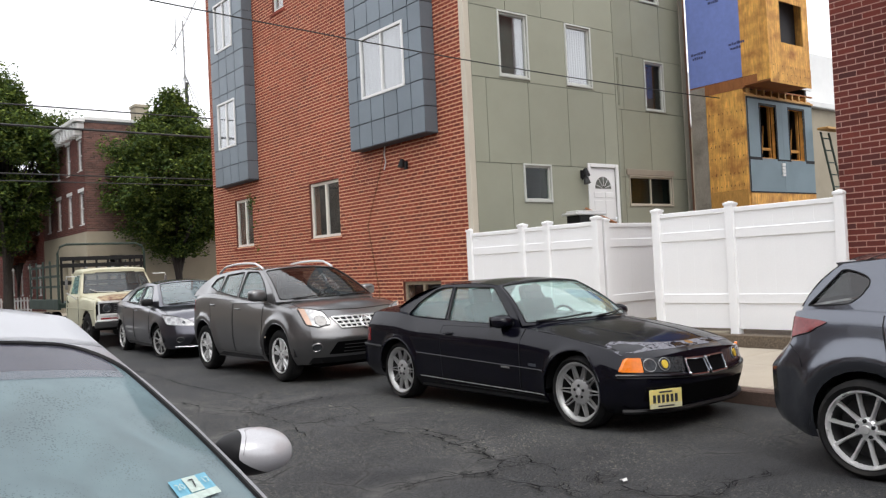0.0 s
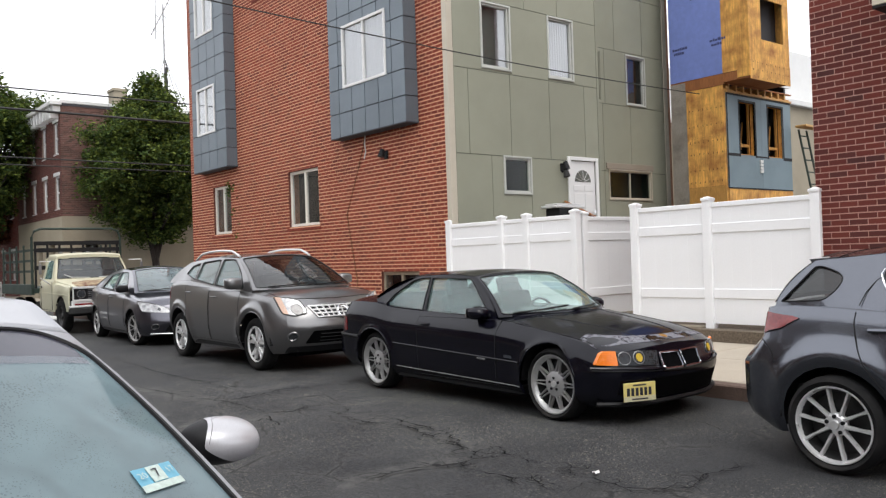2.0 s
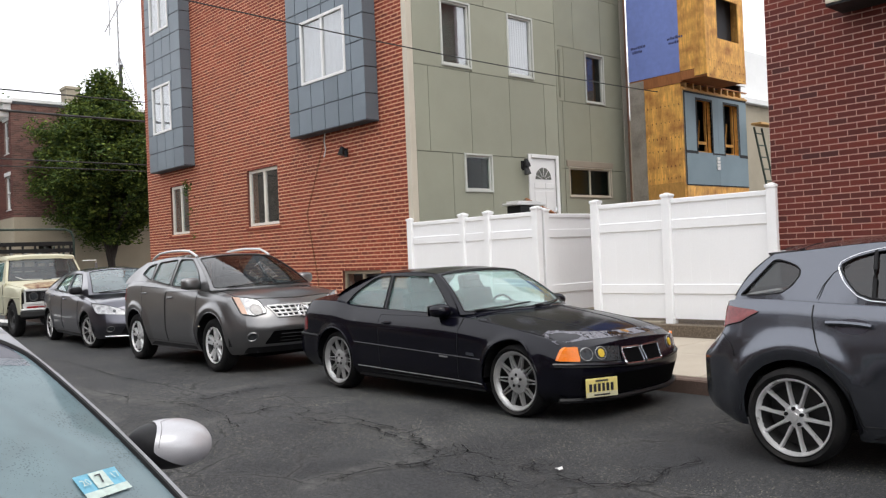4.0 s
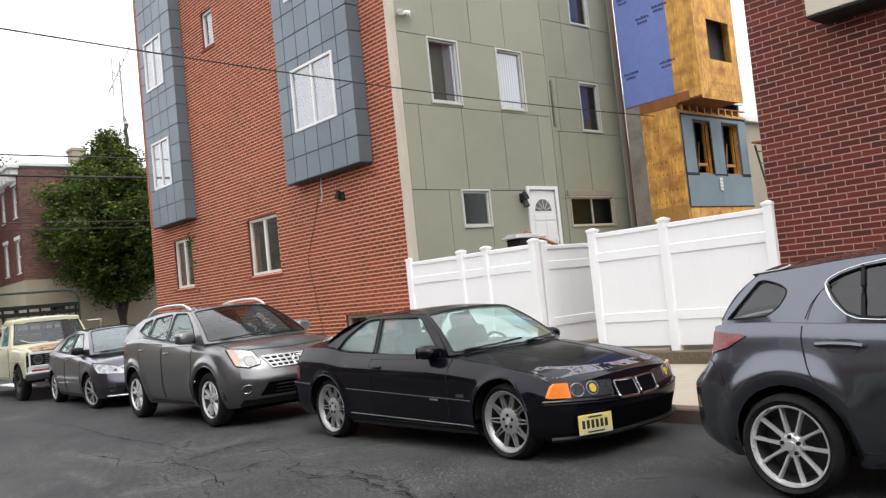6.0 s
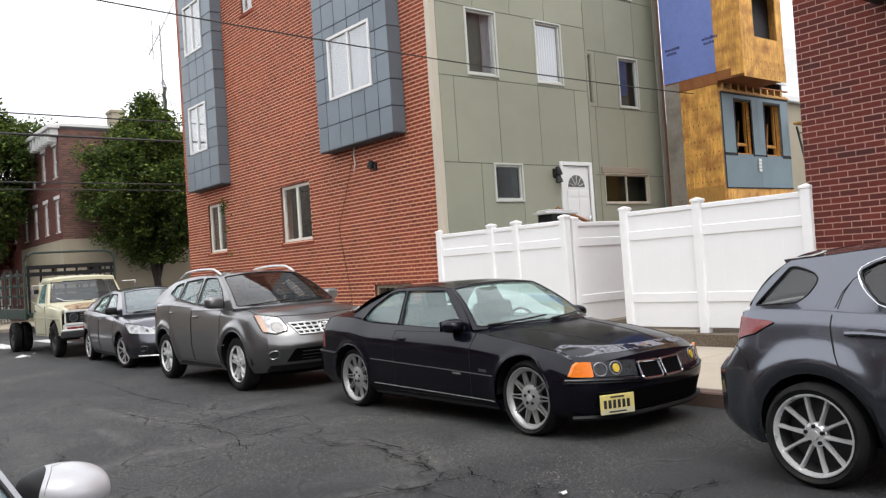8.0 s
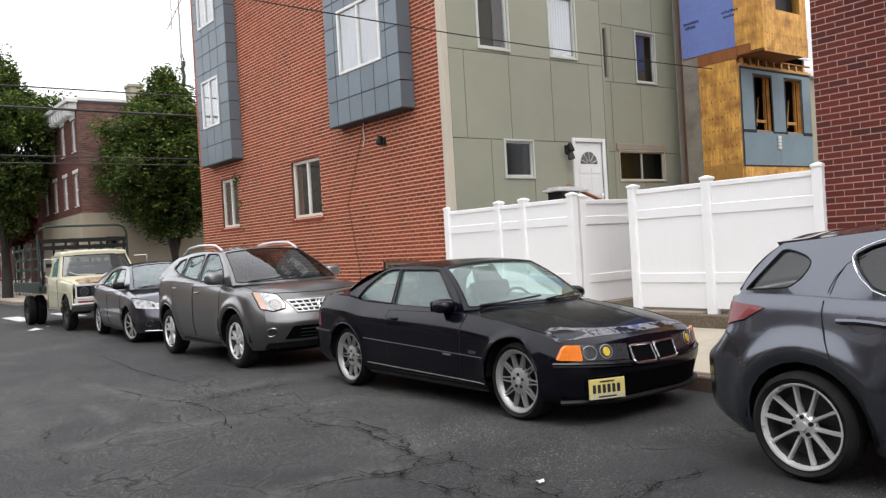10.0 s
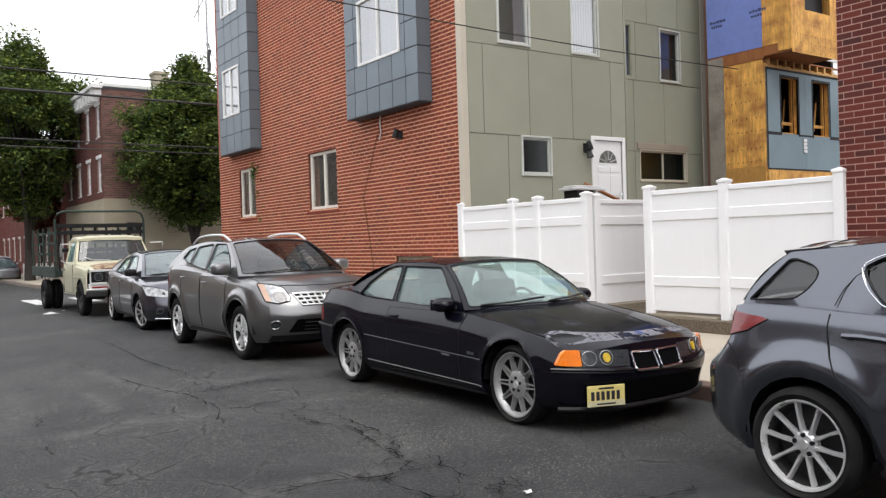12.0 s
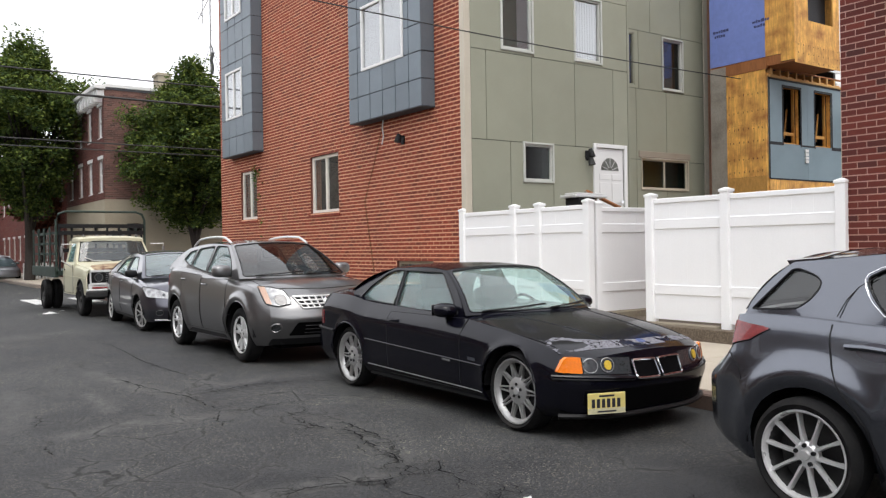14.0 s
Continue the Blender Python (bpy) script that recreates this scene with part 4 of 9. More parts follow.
def wall_lamp(loc, rz, heads, label):
    lamp = thing("wall_lamp", label, "lamp", loc=loc, rz=rz)
    part("back_plate", boxes((-0.06, 0.06, -0.03, 0.0, -0.09, 0.09), bevel=0.01), M["black"], lamp)
    for h in range(heads):
        z = 0.06 - 0.16 * h
        bm = tube(bmesh.new(), [(0, 0, z), (0, -0.09, z + 0.02), (0, -0.12, z - 0.03)], 0.02, 8)
        part("arm", bm, M["black"], lamp)
        bm = tube(bmesh.new(), [(0, -0.10, z + 0.05), (0, -0.12, z - 0.02), (0, -0.14, z - 0.11)], 0.045, 12, 0.075)
        part("head", bm, M["black"] if h == 0 else M["steel_dark"], lamp)


wall_lamp((13.1, GY - 0.001, 3.27), 0, 2, "black twin-headed wall lamp beside the white door")
wall_lamp((WX - 0.008, 14.17, 3.62), -90, 1, "black downlight on the red brick wall")
flood = thing("flood_lamp", "small white twin flood lamp high on the green wall", "lamp", loc=(10.3, GY, 6.86))
part("mount", boxes((-0.05, 0.05, -0.05, 0.0, -0.04, 0.04), bevel=0.01), M["white_paint"], flood)
for sg in (-1, 1):
    part("head", tube(bmesh.new(), [(sg * 0.06, -0.03, 0.02), (sg * 0.10, -0.08, 0.0), (sg * 0.13, -0.15, -0.04)], 0.035, 10, 0.06), M["white_paint"], flood)
bm = tube(bmesh.new(), [(9.975, 14.95, 4.14), (9.975, 15.0, 3.9), (9.977, 15.35, 3.2), (9.98, 15.75, 2.46), (9.98, 15.6, 1.8), (9.98, 15.41, 0.98), (9.98, 15.38, 0.2)], 0.0075, 6)
part("cable", bm, M["wet_stain"], None, "thin brown cable hanging down the brick wall", category="cable")
part("cable_end", tube(bmesh.new(), [(9.965, 14.90, 4.14), (9.96, 14.93, 3.95), (9.965, 14.90, 3.78), (9.96, 14.96, 3.62)], 0.013, 6), M["frame_white"], None, "loose white cable end hanging under the bay", category="cable")

# ---- white vinyl fences ----
def fence(name, label, axis, at, posts, z_top, z_bot, rails, ends=()):
    f = thing(name, label, "fence")

    def bx(a0, a1, t0, t1, z0, z1, bev=0.006):
        return boxes((at + t0, at + t1, a0, a1, z0, z1) if axis == "x" else (a0, a1, at + t0, at + t1, z0, z1), bevel=bev)
    for p in posts:
        part("post", bx(p - 0.064, p + 0.064, -0.064, 0.064, z_bot - 0.1, z_top - 0.02), M["vinyl"], f)
        cap = bx(p - 0.075, p + 0.075, -0.075, 0.075, z_top - 0.03, z_top + 0.005, 0.004)
        k = bmesh.ops.create_cone(cap, cap_ends=True, segments=4, radius1=0.1, radius2=0.02, depth=0.026,
                                  matrix=Matrix.Translation((at, p, z_top + 0.018) if axis == "x" else (p, at, z_top + 0.018)) @ Matrix.Rotation(radians(45), 4, "Z"))
        part("post_cap", cap, M["vinyl"], f)
    for p, q in zip(posts, posts[1:]):
        lo, hi = min(p, q) + 0.064, max(p, q) - 0.064
        for i, z in enumerate(rails):
            part("rail", bx(lo, hi, -0.028, 0.028, z - 0.07, z + 0.07, 0.008), M["vinyl"], f)
        part("top_rail", bx(lo, hi, -0.03, 0.03, z_top - 0.13, z_top - 0.06, 0.008), M["vinyl"], f)
        n = max(1, round((hi - lo) / 0.285))
        for i in range(n):
            a0, a1 = lo + (hi - lo) * i / n, lo + (hi - lo) * (i + 1) / n
            part("board", bx(a0 + 0.0003, a1 - 0.0003, -0.011, 0.011, z_bot, z_top - 0.1, 0.0), M["vinyl"], f)
    return f


fence("fence", "tall white vinyl privacy fence on a timber base", "x", 10.236, [8.0, 6.735, 5.17], 2.135, 0.37, (1.71, 0.79))
fence("fence", "white vinyl privacy fence meeting the brick corner", "x", 9.985, [12.16, 10.725, 10.10, 9.00], 2.11, 0.40, (1.70, 0.82))
fence("fence", "white vinyl fence return across the yard", "y", 8.99, [10.15, 12.2, 14.1], 2.075, 0.41, (1.69, 0.78))
fence("fence", "white vinyl fence deep in the yard", "x", 14.2, [9.04, 10.5, 11.9], 2.07, 0.41, (1.64, 0.72))
part("timber_edging", boxes((10.13, 10.32, 6.85, 8.08, 0.13, 0.33), bevel=0.012), M["timber"], None, "weathered timber edging under the white fence", category="edging")
part("timber_edging", boxes((10.13, 10.32, 5.2, 6.845, 0.13, 0.27), bevel=0.012), M["timber"], None, "weathered timber edging under the white fence", category="edging")
part("timber_edging", boxes((10.1, 11.6, 8.88, 9.06, 0.28, 0.40), bevel=0.012), M["timber"], None, "weathered timber edging at the yard return", category="edging")

# ---- maroon brick house beside the fence ----
house2 = thing("house", "maroon brick house with a grey bay beside the white fence", "house")
X2 = 10.24
hw2 = holed_wall("street_wall", "x", X2, 0.3, -10.0, 5.175, 0.0, 10.5, [], M["mortar_pale"], house2)
brick_skin("x", X2, -1, -4.0, 5.17, 0.15, 8.0, [(-4, 4.15, 4.14, 10)], hw2, M["brick_maroon"], M["brick_maroon_piece"], 0.225, 0.0755, near=(3.0, 5.1, 2.0, 4.1), gap=0.014, proud=0.005, seed=5)
part("side_wall", boxes((X2 + 0.3, 18.0, 4.875, 5.175, 0.0, 10.5)), M["brick_maroon"], house2)
part("back_wall", boxes((17.7, 18.0, -10, 4.875, 0.0, 10.5)), M["mortar_old"], house2)
part("end_wall", boxes((X2 + 0.3, 17.7, -10, -9.7, 0.0, 10.5)), M["mortar_old"], house2)
part("roof", boxes((X2, 18.0, -10, 5.175, 10.5, 10.6)), M["asphalt_roof"], house2)
b2 = thing("bay", "grey metal bay with a dark soffit", "")
b2.parent = house2
part("front", boxes((9.75, 9.85, 2.2, 4.2, 4.14, 10.4), bevel=0.006), M["trim_tan"], b2)
part("side", boxes((9.85, X2, 4.12, 4.2, 4.14, 10.4), (9.85, X2, 2.2, 2.28, 4.14, 10.4)), M["trim_tan"], b2)
# black soffit sheet carries the shade under the bay in its colour
part("soffit", boxes((9.76, X2, 2.2, 4.2, 4.11, 4.138)), M["tape_black"], b2)

# ---- timber house under construction ----
site = thing("unfinished_house", "timber house under construction with plywood, blue wrap and grey sheathing", "house")
CX, CY, UY = 17.88, 11.1, 10.41
fw = [(18.5, 19.2, 3.72, 5.03), (19.83, 20.55, 3.72, 5.03)]
holed_wall("front_frame", "y", CY + 0.03, 0.1, CX, 21.0, 0.3, 5.3, fw, M["plywood"], site)
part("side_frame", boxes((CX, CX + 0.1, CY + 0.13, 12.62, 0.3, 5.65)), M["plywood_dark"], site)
for a, b in ((CY + 0.03, 12.17),):
    for z0, z1, mt in ((0.35, 2.95, "plywood_old"), (2.955, 4.17, "plywood"), (4.175, 5.38, "plywood")):
        part("plywood_sheet", boxes((CX - 0.016, CX - 0.002, a, b, z0, z1)), M[mt], site)
    # nail heads in rows along the hidden joists
    nails = random.Random(4)
    part("nail_heads", boxes(*[(CX - 0.019, CX - 0.015, y, y + 0.016, z, z + 0.03 + nails.uniform(0, 0.03)) for z in (2.5, 3.05, 3.35, 3.75, 4.05, 4.45, 4.85) for y in [a + 0.08 + 0.125 * k + nails.uniform(-0.02, 0.02) for k in range(8)]]), M["wet_stain"], site, kind="stuff")
    part("nail_heads", boxes(*[(x, x + 0.016, UY - 0.0155, UY - 0.0115, z, z + 0.03) for z in (5.45, 5.62, 5.8) for x in [18.0 + 0.2 * k for k in range(9)]]), M["wet_stain"], site, kind="stuff")
part("masonry_strip", boxes((CX - 0.014, CX - 0.002, 12.18, 12.62, 0.3, 5.62)), M["block"], site)
part("rim_board", boxes((CX - 0.03, CX - 0.002, CY, 12.17, 5.385, 5.64)), M["plywood_dark"], site)
for z0, z1, mt in ((0.35, 2.88, "plywood"), (2.9, 3.70, "sheath_grey"), (3.705, 5.2, "sheath_grey")):
    for x0, x1 in ((17.94, 19.5), (19.505, 20.98)):
        hs = [(max(h[0], x0 + .002), min(h[1], x1 - .002), max(h[2], z0), h[3]) for h in fw if h[0] < x1 and h[1] > x0 and z1 > 4]
        holed_wall("sheathing_sheet", "y", CY, 0.025, x0, x1, z0, z1, hs, M[mt], site)
bm = boxes((17.925, 17.965, CY - 0.006, CY, 2.88, 5.22), (17.93, 20.98, CY - 0.006, CY, 2.87, 2.905), (17.93, 18.5, CY - 0.006, CY, 3.67, 3.74), (19.2, 19.83, CY - 0.006, CY, 3.68, 3.72), (20.55, 20.98, CY - 0.006, CY, 3.66, 3.74), (17.93, 20.98, CY - 0.006, CY, 5.16, 5.22))
part("seam_tape", bm, M["tape_black"], site)
for h in fw:
    part("window_tape", boxes((h[0] - 0.05, h[0], CY - 0.004, CY + 0.05, h[2] - 0.05, h[3] + 0.05), (h[1], h[1] + 0.05, CY - 0.004, CY + 0.05, h[2] - 0.05, h[3] + 0.05), (h[0], h[1], CY - 0.004, CY + 0.05, h[3], h[3] + 0.05)), M["tape_black"], site)
    # black board stands in for the unlit interior behind the opening
    part("dark_lining", boxes((h[0] - 0.1, h[1] + 0.1, CY + 0.42, CY + 0.45, 3.5, 5.2)), M["void_black"], site)
    for s in (boxes((h[1] - 0.06, h[1] - 0.02, CY + 0.14, CY + 0.2, 3.7, 5.05)), boxes((h[0], h[1], CY + 0.15, CY + 0.19, 3.95, 4.02)), boxes((h[0], h[1], CY + 0.1, CY + 0.2, 3.7, 3.76)),
              boxes((h[0] + 0.22, h[0] + 0.26, CY + 0.16, CY + 0.2, 3.76, 3.95)), tube(bmesh.new(), [(h[1] - 0.2, CY + 0.3, 3.9), (h[1] - 0.08, CY + 0.3, 4.6)], 0.02, 4)):
        part("stud", s, M["plywood_old"], site)
part("vent_block", boxes(*[(19.36, 19.5, CY - 0.03, CY - 0.001, 3.3 + i * 0.085, 3.37 + i * 0.085) for i in range(4)], bevel=0.004), M["frame_white"], site)
for i in range(9):
    x = 18.0 + 0.33 * i
    part("joist", boxes((x, x + 0.06, CY - 0.03, CY + 0.6, 5.256, 5.404)), M["stud"], site)
part("bottom_plate", boxes((CX + 0.02, 21.0, CY - 0.035, CY + 0.03, 5.205, 5.255), bevel=0.004), M["stud"], site)
part("top_plate", boxes((CX + 0.02, 21.0, CY - 0.035, CY + 0.03, 5.405, 5.437), bevel=0.004), M["plywood_dark"], site)
# dark board paints the shade behind the joist ends
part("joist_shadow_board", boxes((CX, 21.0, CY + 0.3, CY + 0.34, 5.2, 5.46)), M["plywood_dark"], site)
uw = [(18.42, 19.45, 6.40, 7.40)]
holed_wall("upper_front", "y", UY, 0.03, CX, 19.72, 5.48, 8.6, uw, M["plywood"], site)
part("upper_front_sheet", boxes((CX - 0.002, 19.72, UY - 0.012, UY - 0.001, 5.40, 5.86), bevel=0.002), M["plywood"], site)
# overhang shade put into the soffit by the darker plywood
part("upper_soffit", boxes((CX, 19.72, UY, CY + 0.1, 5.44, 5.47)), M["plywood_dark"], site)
part("upper_side_sheet", boxes((CX - 0.014, CX, UY, UY + 0.33, 5.48, 8.6), (CX - 0.014, CX, UY + 0.335, CY + 0.03, 5.66, 8.6)), M["plywood"], site)
# dark board paints the unlit interior behind the upper window
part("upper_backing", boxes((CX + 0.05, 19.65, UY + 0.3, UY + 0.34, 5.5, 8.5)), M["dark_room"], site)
part("upper_rim", boxes((CX - 0.014, CX, UY + 0.335, CY + 0.02, 5.44, 5.652)), M["plywood_dark"], site)
part("upper_far_side", boxes((19.70, 19.72, UY + 0.03, CY, 5.48, 8.6)), M["plywood"], site)
part("wrap_strip", boxes((19.725, 19.735, UY, CY, 5.48, 8.6), (19.72, 21.0, CY - 0.01, CY + 0.03, 5.6, 8.6)), M["white_paint"], site)
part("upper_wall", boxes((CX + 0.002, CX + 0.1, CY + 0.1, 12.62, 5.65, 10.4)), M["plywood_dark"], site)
part("house_wrap", boxes((CX - 0.012, CX, CY + 0.035, 12.62, 5.66, 10.4)), M["wrap_blue"], site)
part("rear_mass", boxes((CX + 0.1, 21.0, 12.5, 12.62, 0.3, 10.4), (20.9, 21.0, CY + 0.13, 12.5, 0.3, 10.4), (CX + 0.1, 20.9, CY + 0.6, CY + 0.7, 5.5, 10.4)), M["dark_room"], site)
part("inner_floor", boxes((CX + 0.1, 20.9, CY + 0.13, 12.5, 2.6, 2.7)), M["plywood_dark"], site)
part("roof_deck", boxes((CX, 21.0, UY, 12.62, 10.4, 10.5)), M["plywood_dark"], site)
# unreadable print on the wrap: plain bars
marks = random.Random(12)
for y, z in ((12.52, 6.46), (11.45, 6.48), (12.0, 7.75), (12.5, 8.4), (11.45, 8.6), (11.5, 7.9), (12.1, 8.9)):
    for k, w in enumerate((0.40, 0.28)):
        a, zz = y - 0.04 * k, z - 0.11 * k
        while a > y - w:
            wd = marks.uniform(0.04, 0.085)
            part("print_bar", boxes((CX - 0.016, CX - 0.0125, a - wd, a, zz, zz + marks.uniform(0.045, 0.072))), M["wrap_ink"], site)
            a -= wd + 0.014


# ---- vehicles ----
M.update({
    "paint_black": car_paint("black_car_paint", (0.0034, 0.0034, 0.0072), 0.0, 0.35, 0.04, 0.008, (0.07, 0.20), 0.64),
    "paint_bronze": car_paint("grey_bronze_car_paint", (0.168, 0.167, 0.168), 0.8, 0.32, 0.06, 0.06),
    "paint_steel": car_paint("steel_grey_car_paint", (0.118, 0.127, 0.149), 0.9, 0.23, 0.0, 0.03, (0.02, 0.06)),
    "paint_grey": car_paint("dark_grey_car_paint", (0.085, 0.085, 0.105), 0.85, 0.30, 0.0, 0.06),
    "paint_silver": car_paint("silver_car_paint", (0.29, 0.295, 0.315), 0.5, 0.38, 0.3, 0.05, (0.05, 0.2), 0.5),
    # lighter copy of the silver paint: the cap's sky reflection put into colour
    "cap_silver_lit": car_paint("silver_cap_paint", (0.46, 0.46, 0.48), 0.3, 0.35, 0.1, 0.05, (0.05, 0.2), 0.7),
    "car_glass": glass("car_glass", (0.72, 0.94, 0.91), 0.97, mirror=0.10, painted_haze=((0.42, 0.62, 0.61), 0.17)),
    # brighter copy for a windscreen, its sky glare mixed in as pale colour
    "screen_glass": glass("bright_windscreen", (0.88, 1.0, 0.97), 1.0, mirror=0.09, painted_haze=((0.52, 0.70, 0.67), 0.15)),
    "wet_glass": glass("wet_windscreen", (0.60, 0.76, 0.80), 0.42, 0.05, 0.42, mirror=0.08, painted_haze=((0.24, 0.33, 0.36), 0.46), many=0.40),
    "band_glass": glass("tinted_band_glass", (0.42, 0.38, 0.46), 0.6, 0.1, 0.7, mirror=0.06, painted_haze=((0.15, 0.145, 0.19), 0.25), many=0.46),
    "band_faint": glass("faint_band_glass", (0.72, 0.70, 0.76), 0.9, 0.1, 0.6, mirror=0.04, painted_haze=((0.2, 0.2, 0.24), 0.10), many=0.42),
    "shade_glass": glass("shaded_car_glass", (0.7, 0.8, 0.78), 0.45, mirror=0.10),
    "pale_glass": glass("pale_windscreen", (0.8, 0.88, 0.9), 0.4, 0.03, mirror=0.10, painted_haze=((0.40, 0.50, 0.53), 0.24)),
    "truck_glass": glass("grey_truck_glass", (0.8, 0.88, 0.9), 0.4, 0.03, mirror=0.08, painted_haze=((0.36, 0.42, 0.45), 0.10)),
    "dark_glass": glass("dark_car_glass", (0.62, 0.66, 0.66), 0.32, mirror=0.08),
    "seat": surface("dark_seat_cloth", (0.035, 0.038, 0.042), 0.9, grain=(90, 0.3)),
    "dash": surface("dark_dashboard", (0.05, 0.05, 0.052), 0.7),
    "amber": surface("amber_lens", (0.88, 0.21, 0.004), 0.25, grain=(60, 0.1), stain=(8, 0.15), bump=0.001, coat=0.5),
    "peach_lens": surface("pale_amber_lens", (0.58, 0.38, 0.28), 0.25, grain=(60, 0.1), coat=0.6),
    "yellow_lens": surface("yellow_lens", (0.75, 0.52, 0.05), 0.15, grain=(60, 0.1), coat=1.0),
    "red_lens": surface("red_lens", (0.20, 0.012, 0.014), 0.12, grain=(50, 0.3), stain=(7, 0.6), coat=1.0, dirt=(0.32, 0.07, 0.07)),
    "lamp_clear": surface("clear_lamp", (0.42, 0.425, 0.43), 0.22, metal=0.4, grain=(22, 0.35), stain=(15, 0.9), coat=0.35, dirt=(0.13, 0.13, 0.14)),
    "lamp_dark": surface("smoked_lamp", (0.05, 0.055, 0.06), 0.08, metal=0.3, grain=(40, 0.3), coat=1.0),
    "plate_yellow": surface("yellow_plate", (0.74, 0.62, 0.22), 0.45, grain=(30, 0.05), stain=(9, 0.2)),
    "plate_pale": surface("pale_plate", (0.62, 0.58, 0.38), 0.45),
    "ink": surface("plate_ink", (0.02, 0.02, 0.03), 0.5),
    "sticker_blue": surface("blue_sticker", (0.13, 0.36, 0.48), 0.5, grain=(40, 0.1)),
    "sticker_pale": surface("pale_sticker", (0.44, 0.53, 0.49), 0.6),
    "truck_cream": surface("faded_cream_paint", (0.54, 0.525, 0.385), 0.45, grain=(40, 0.08), stain=(2.6, 0.38), bump=0.002, dirt=(0.40, 0.34, 0.2)),
    "rust": surface("rusty_hood", (0.42, 0.33, 0.20), 0.7, grain=(14, 0.25), stain=(7.0, 1.7), bump=0.004, dirt=(0.12, 0.042, 0.016)),
    "truck_green": surface("green_stake_bed", (0.022, 0.040, 0.031), 0.7, grain=(40, 0.2), stain=(2, 0.4), bump=0.004),
    "old_steel": surface("old_bumper_steel", (0.25, 0.25, 0.25), 0.4, metal=0.7, grain=(40, 0.2), stain=(4, 0.6), dirt=(0.08, 0.06, 0.05)),
})


def worn_paint():
    """Pale haze of peeling lacquer in ragged patches, the sound paint bare between them."""
    m, n, l, b = nodes_of("peeling_black_paint")
    big, fine = noise_node(n, l, 5.0, 7, 0.72), noise_node(n, l, 60, 4, 0.7)
    k = ramp_node(n, l, big.outputs["Fac"], [(0.465, (0, 0, 0)), (0.50, (1, 1, 1))]).outputs[0]
    pale = ramp_node(n, l, fine.outputs["Fac"], [(0.3, (0.06, 0.06, 0.075)), (0.7, (0.26, 0.26, 0.29))]).outputs[0]
    l.new(pale, b.inputs["Base Color"])
    l.new(k, b.inputs["Alpha"])
    b.inputs["Roughness"].default_value, b.inputs["Specular IOR Level"].default_value = 0.6, 0.3
    return m


M["paint_worn"] = worn_paint()


def smooth_table(xs, ys):
    """A monotone cubic through the points."""
    xs, ys = np.array(xs, float), np.array(ys, float)
    h, d = np.diff(xs), np.diff(ys) / np.diff(xs)
    s = np.zeros(len(xs))
    s[0], s[-1] = d[0], d[-1]
    for i in range(1, len(xs) - 1):
        if d[i - 1] * d[i] > 0:
            w1, w2 = 2 * h[i] + h[i - 1], h[i] + 2 * h[i - 1]
            s[i] = (w1 + w2) / (w1 / d[i - 1] + w2 / d[i])

    def at(x):
        x = min(max(x, xs[0]), xs[-1])
        i = min(int(np.searchsorted(xs, x, "right")) - 1, len(xs) - 2)
        t = (x - xs[i]) / h[i]
        return float(ys[i] * (1 + 2 * t) * (1 - t) ** 2 + h[i] * s[i] * t * (1 - t) ** 2 + ys[i + 1] * t * t * (3 - 2 * t) + h[i] * s[i + 1] * t * t * (t - 1))
    return at


def rounded(pts, r=0.3, n=4):
    """Corners of a polygon cut back by the share r of their sides and rounded."""
    out = []
    k = len(pts)
    for i in range(k):
        a, p, b = Vector(pts[i - 1]), Vector(pts[i]), Vector(pts[(i + 1) % k])
        c = min(r * (a - p).length, r * (b - p).length)
        u, v = p + (a - p).normalized() * c, p + (b - p).normalized() * c
        for j in range(n + 1):
            t = j / n
            out.append(tuple(u * (1 - t) ** 2 + p * 2 * t * (1 - t) + v * t * t))
    return out


def dense(pts, step=0.06):
    out = []
    for a, b in zip(pts, pts[1:] + pts[:1]):
        n = max(1, int((Vector(b) - Vector(a)).length / step))
        out += [tuple(Vector(a).lerp(Vector(b), i / n)) for i in range(n)]
    return out


def fill(outer, holes=()):
    """A flat fill of an outline with holes, in (u, v)."""
    bm = bmesh.new()
    edges = []
    for loop in (outer, *holes):
        vs = [bm.verts.new((u, v, 0)) for u, v in loop]
        edges += [bm.edges.new((vs[i], vs[(i + 1) % len(vs)])) for i in range(len(vs))]
    bmesh.ops.triangle_fill(bm, use_beauty=True, edges=edges)
    return bm


def mapped_fill(name, outer, holes, mapping, depth, material, parent, label="", smooth=True):
    """A fill laid on a curved face by mapping(u, v) and given depth along mapping's inward direction."""
    bm = fill(outer, holes)
    for f in bm.faces:
        if f.normal.z < 0:
            f.normal_flip()
    inner = set()
    if depth:
        ext = bmesh.ops.extrude_face_region(bm, geom=list(bm.faces))
        inner = {e for e in ext["geom"] if isinstance(e, bmesh.types.BMVert)}
    for v in bm.verts:
        u, w = v.co.x, v.co.y
        p, d = mapping(u, w)
        v.co = Vector(p) + (Vector(d) * depth if v in inner else Vector((0, 0, 0)))
    return part(name, bm, material, parent, label, smooth)


def lathe(bm, profile, n=40, cx=0.0):
    """A body of revolution about the x axis; profile of (radius, x)."""
    rings = [[bm.verts.new((cx + x, r * math.cos(k * math.tau / n), r * math.sin(k * math.tau / n))) for k in range(n)] for r, x in profile]
    for p, q in zip(rings, rings[1:]):
        for k in range(n):
            bm.faces.new((p[k], p[(k + 1) % n], q[(k + 1) % n], q[k]))
    return rings


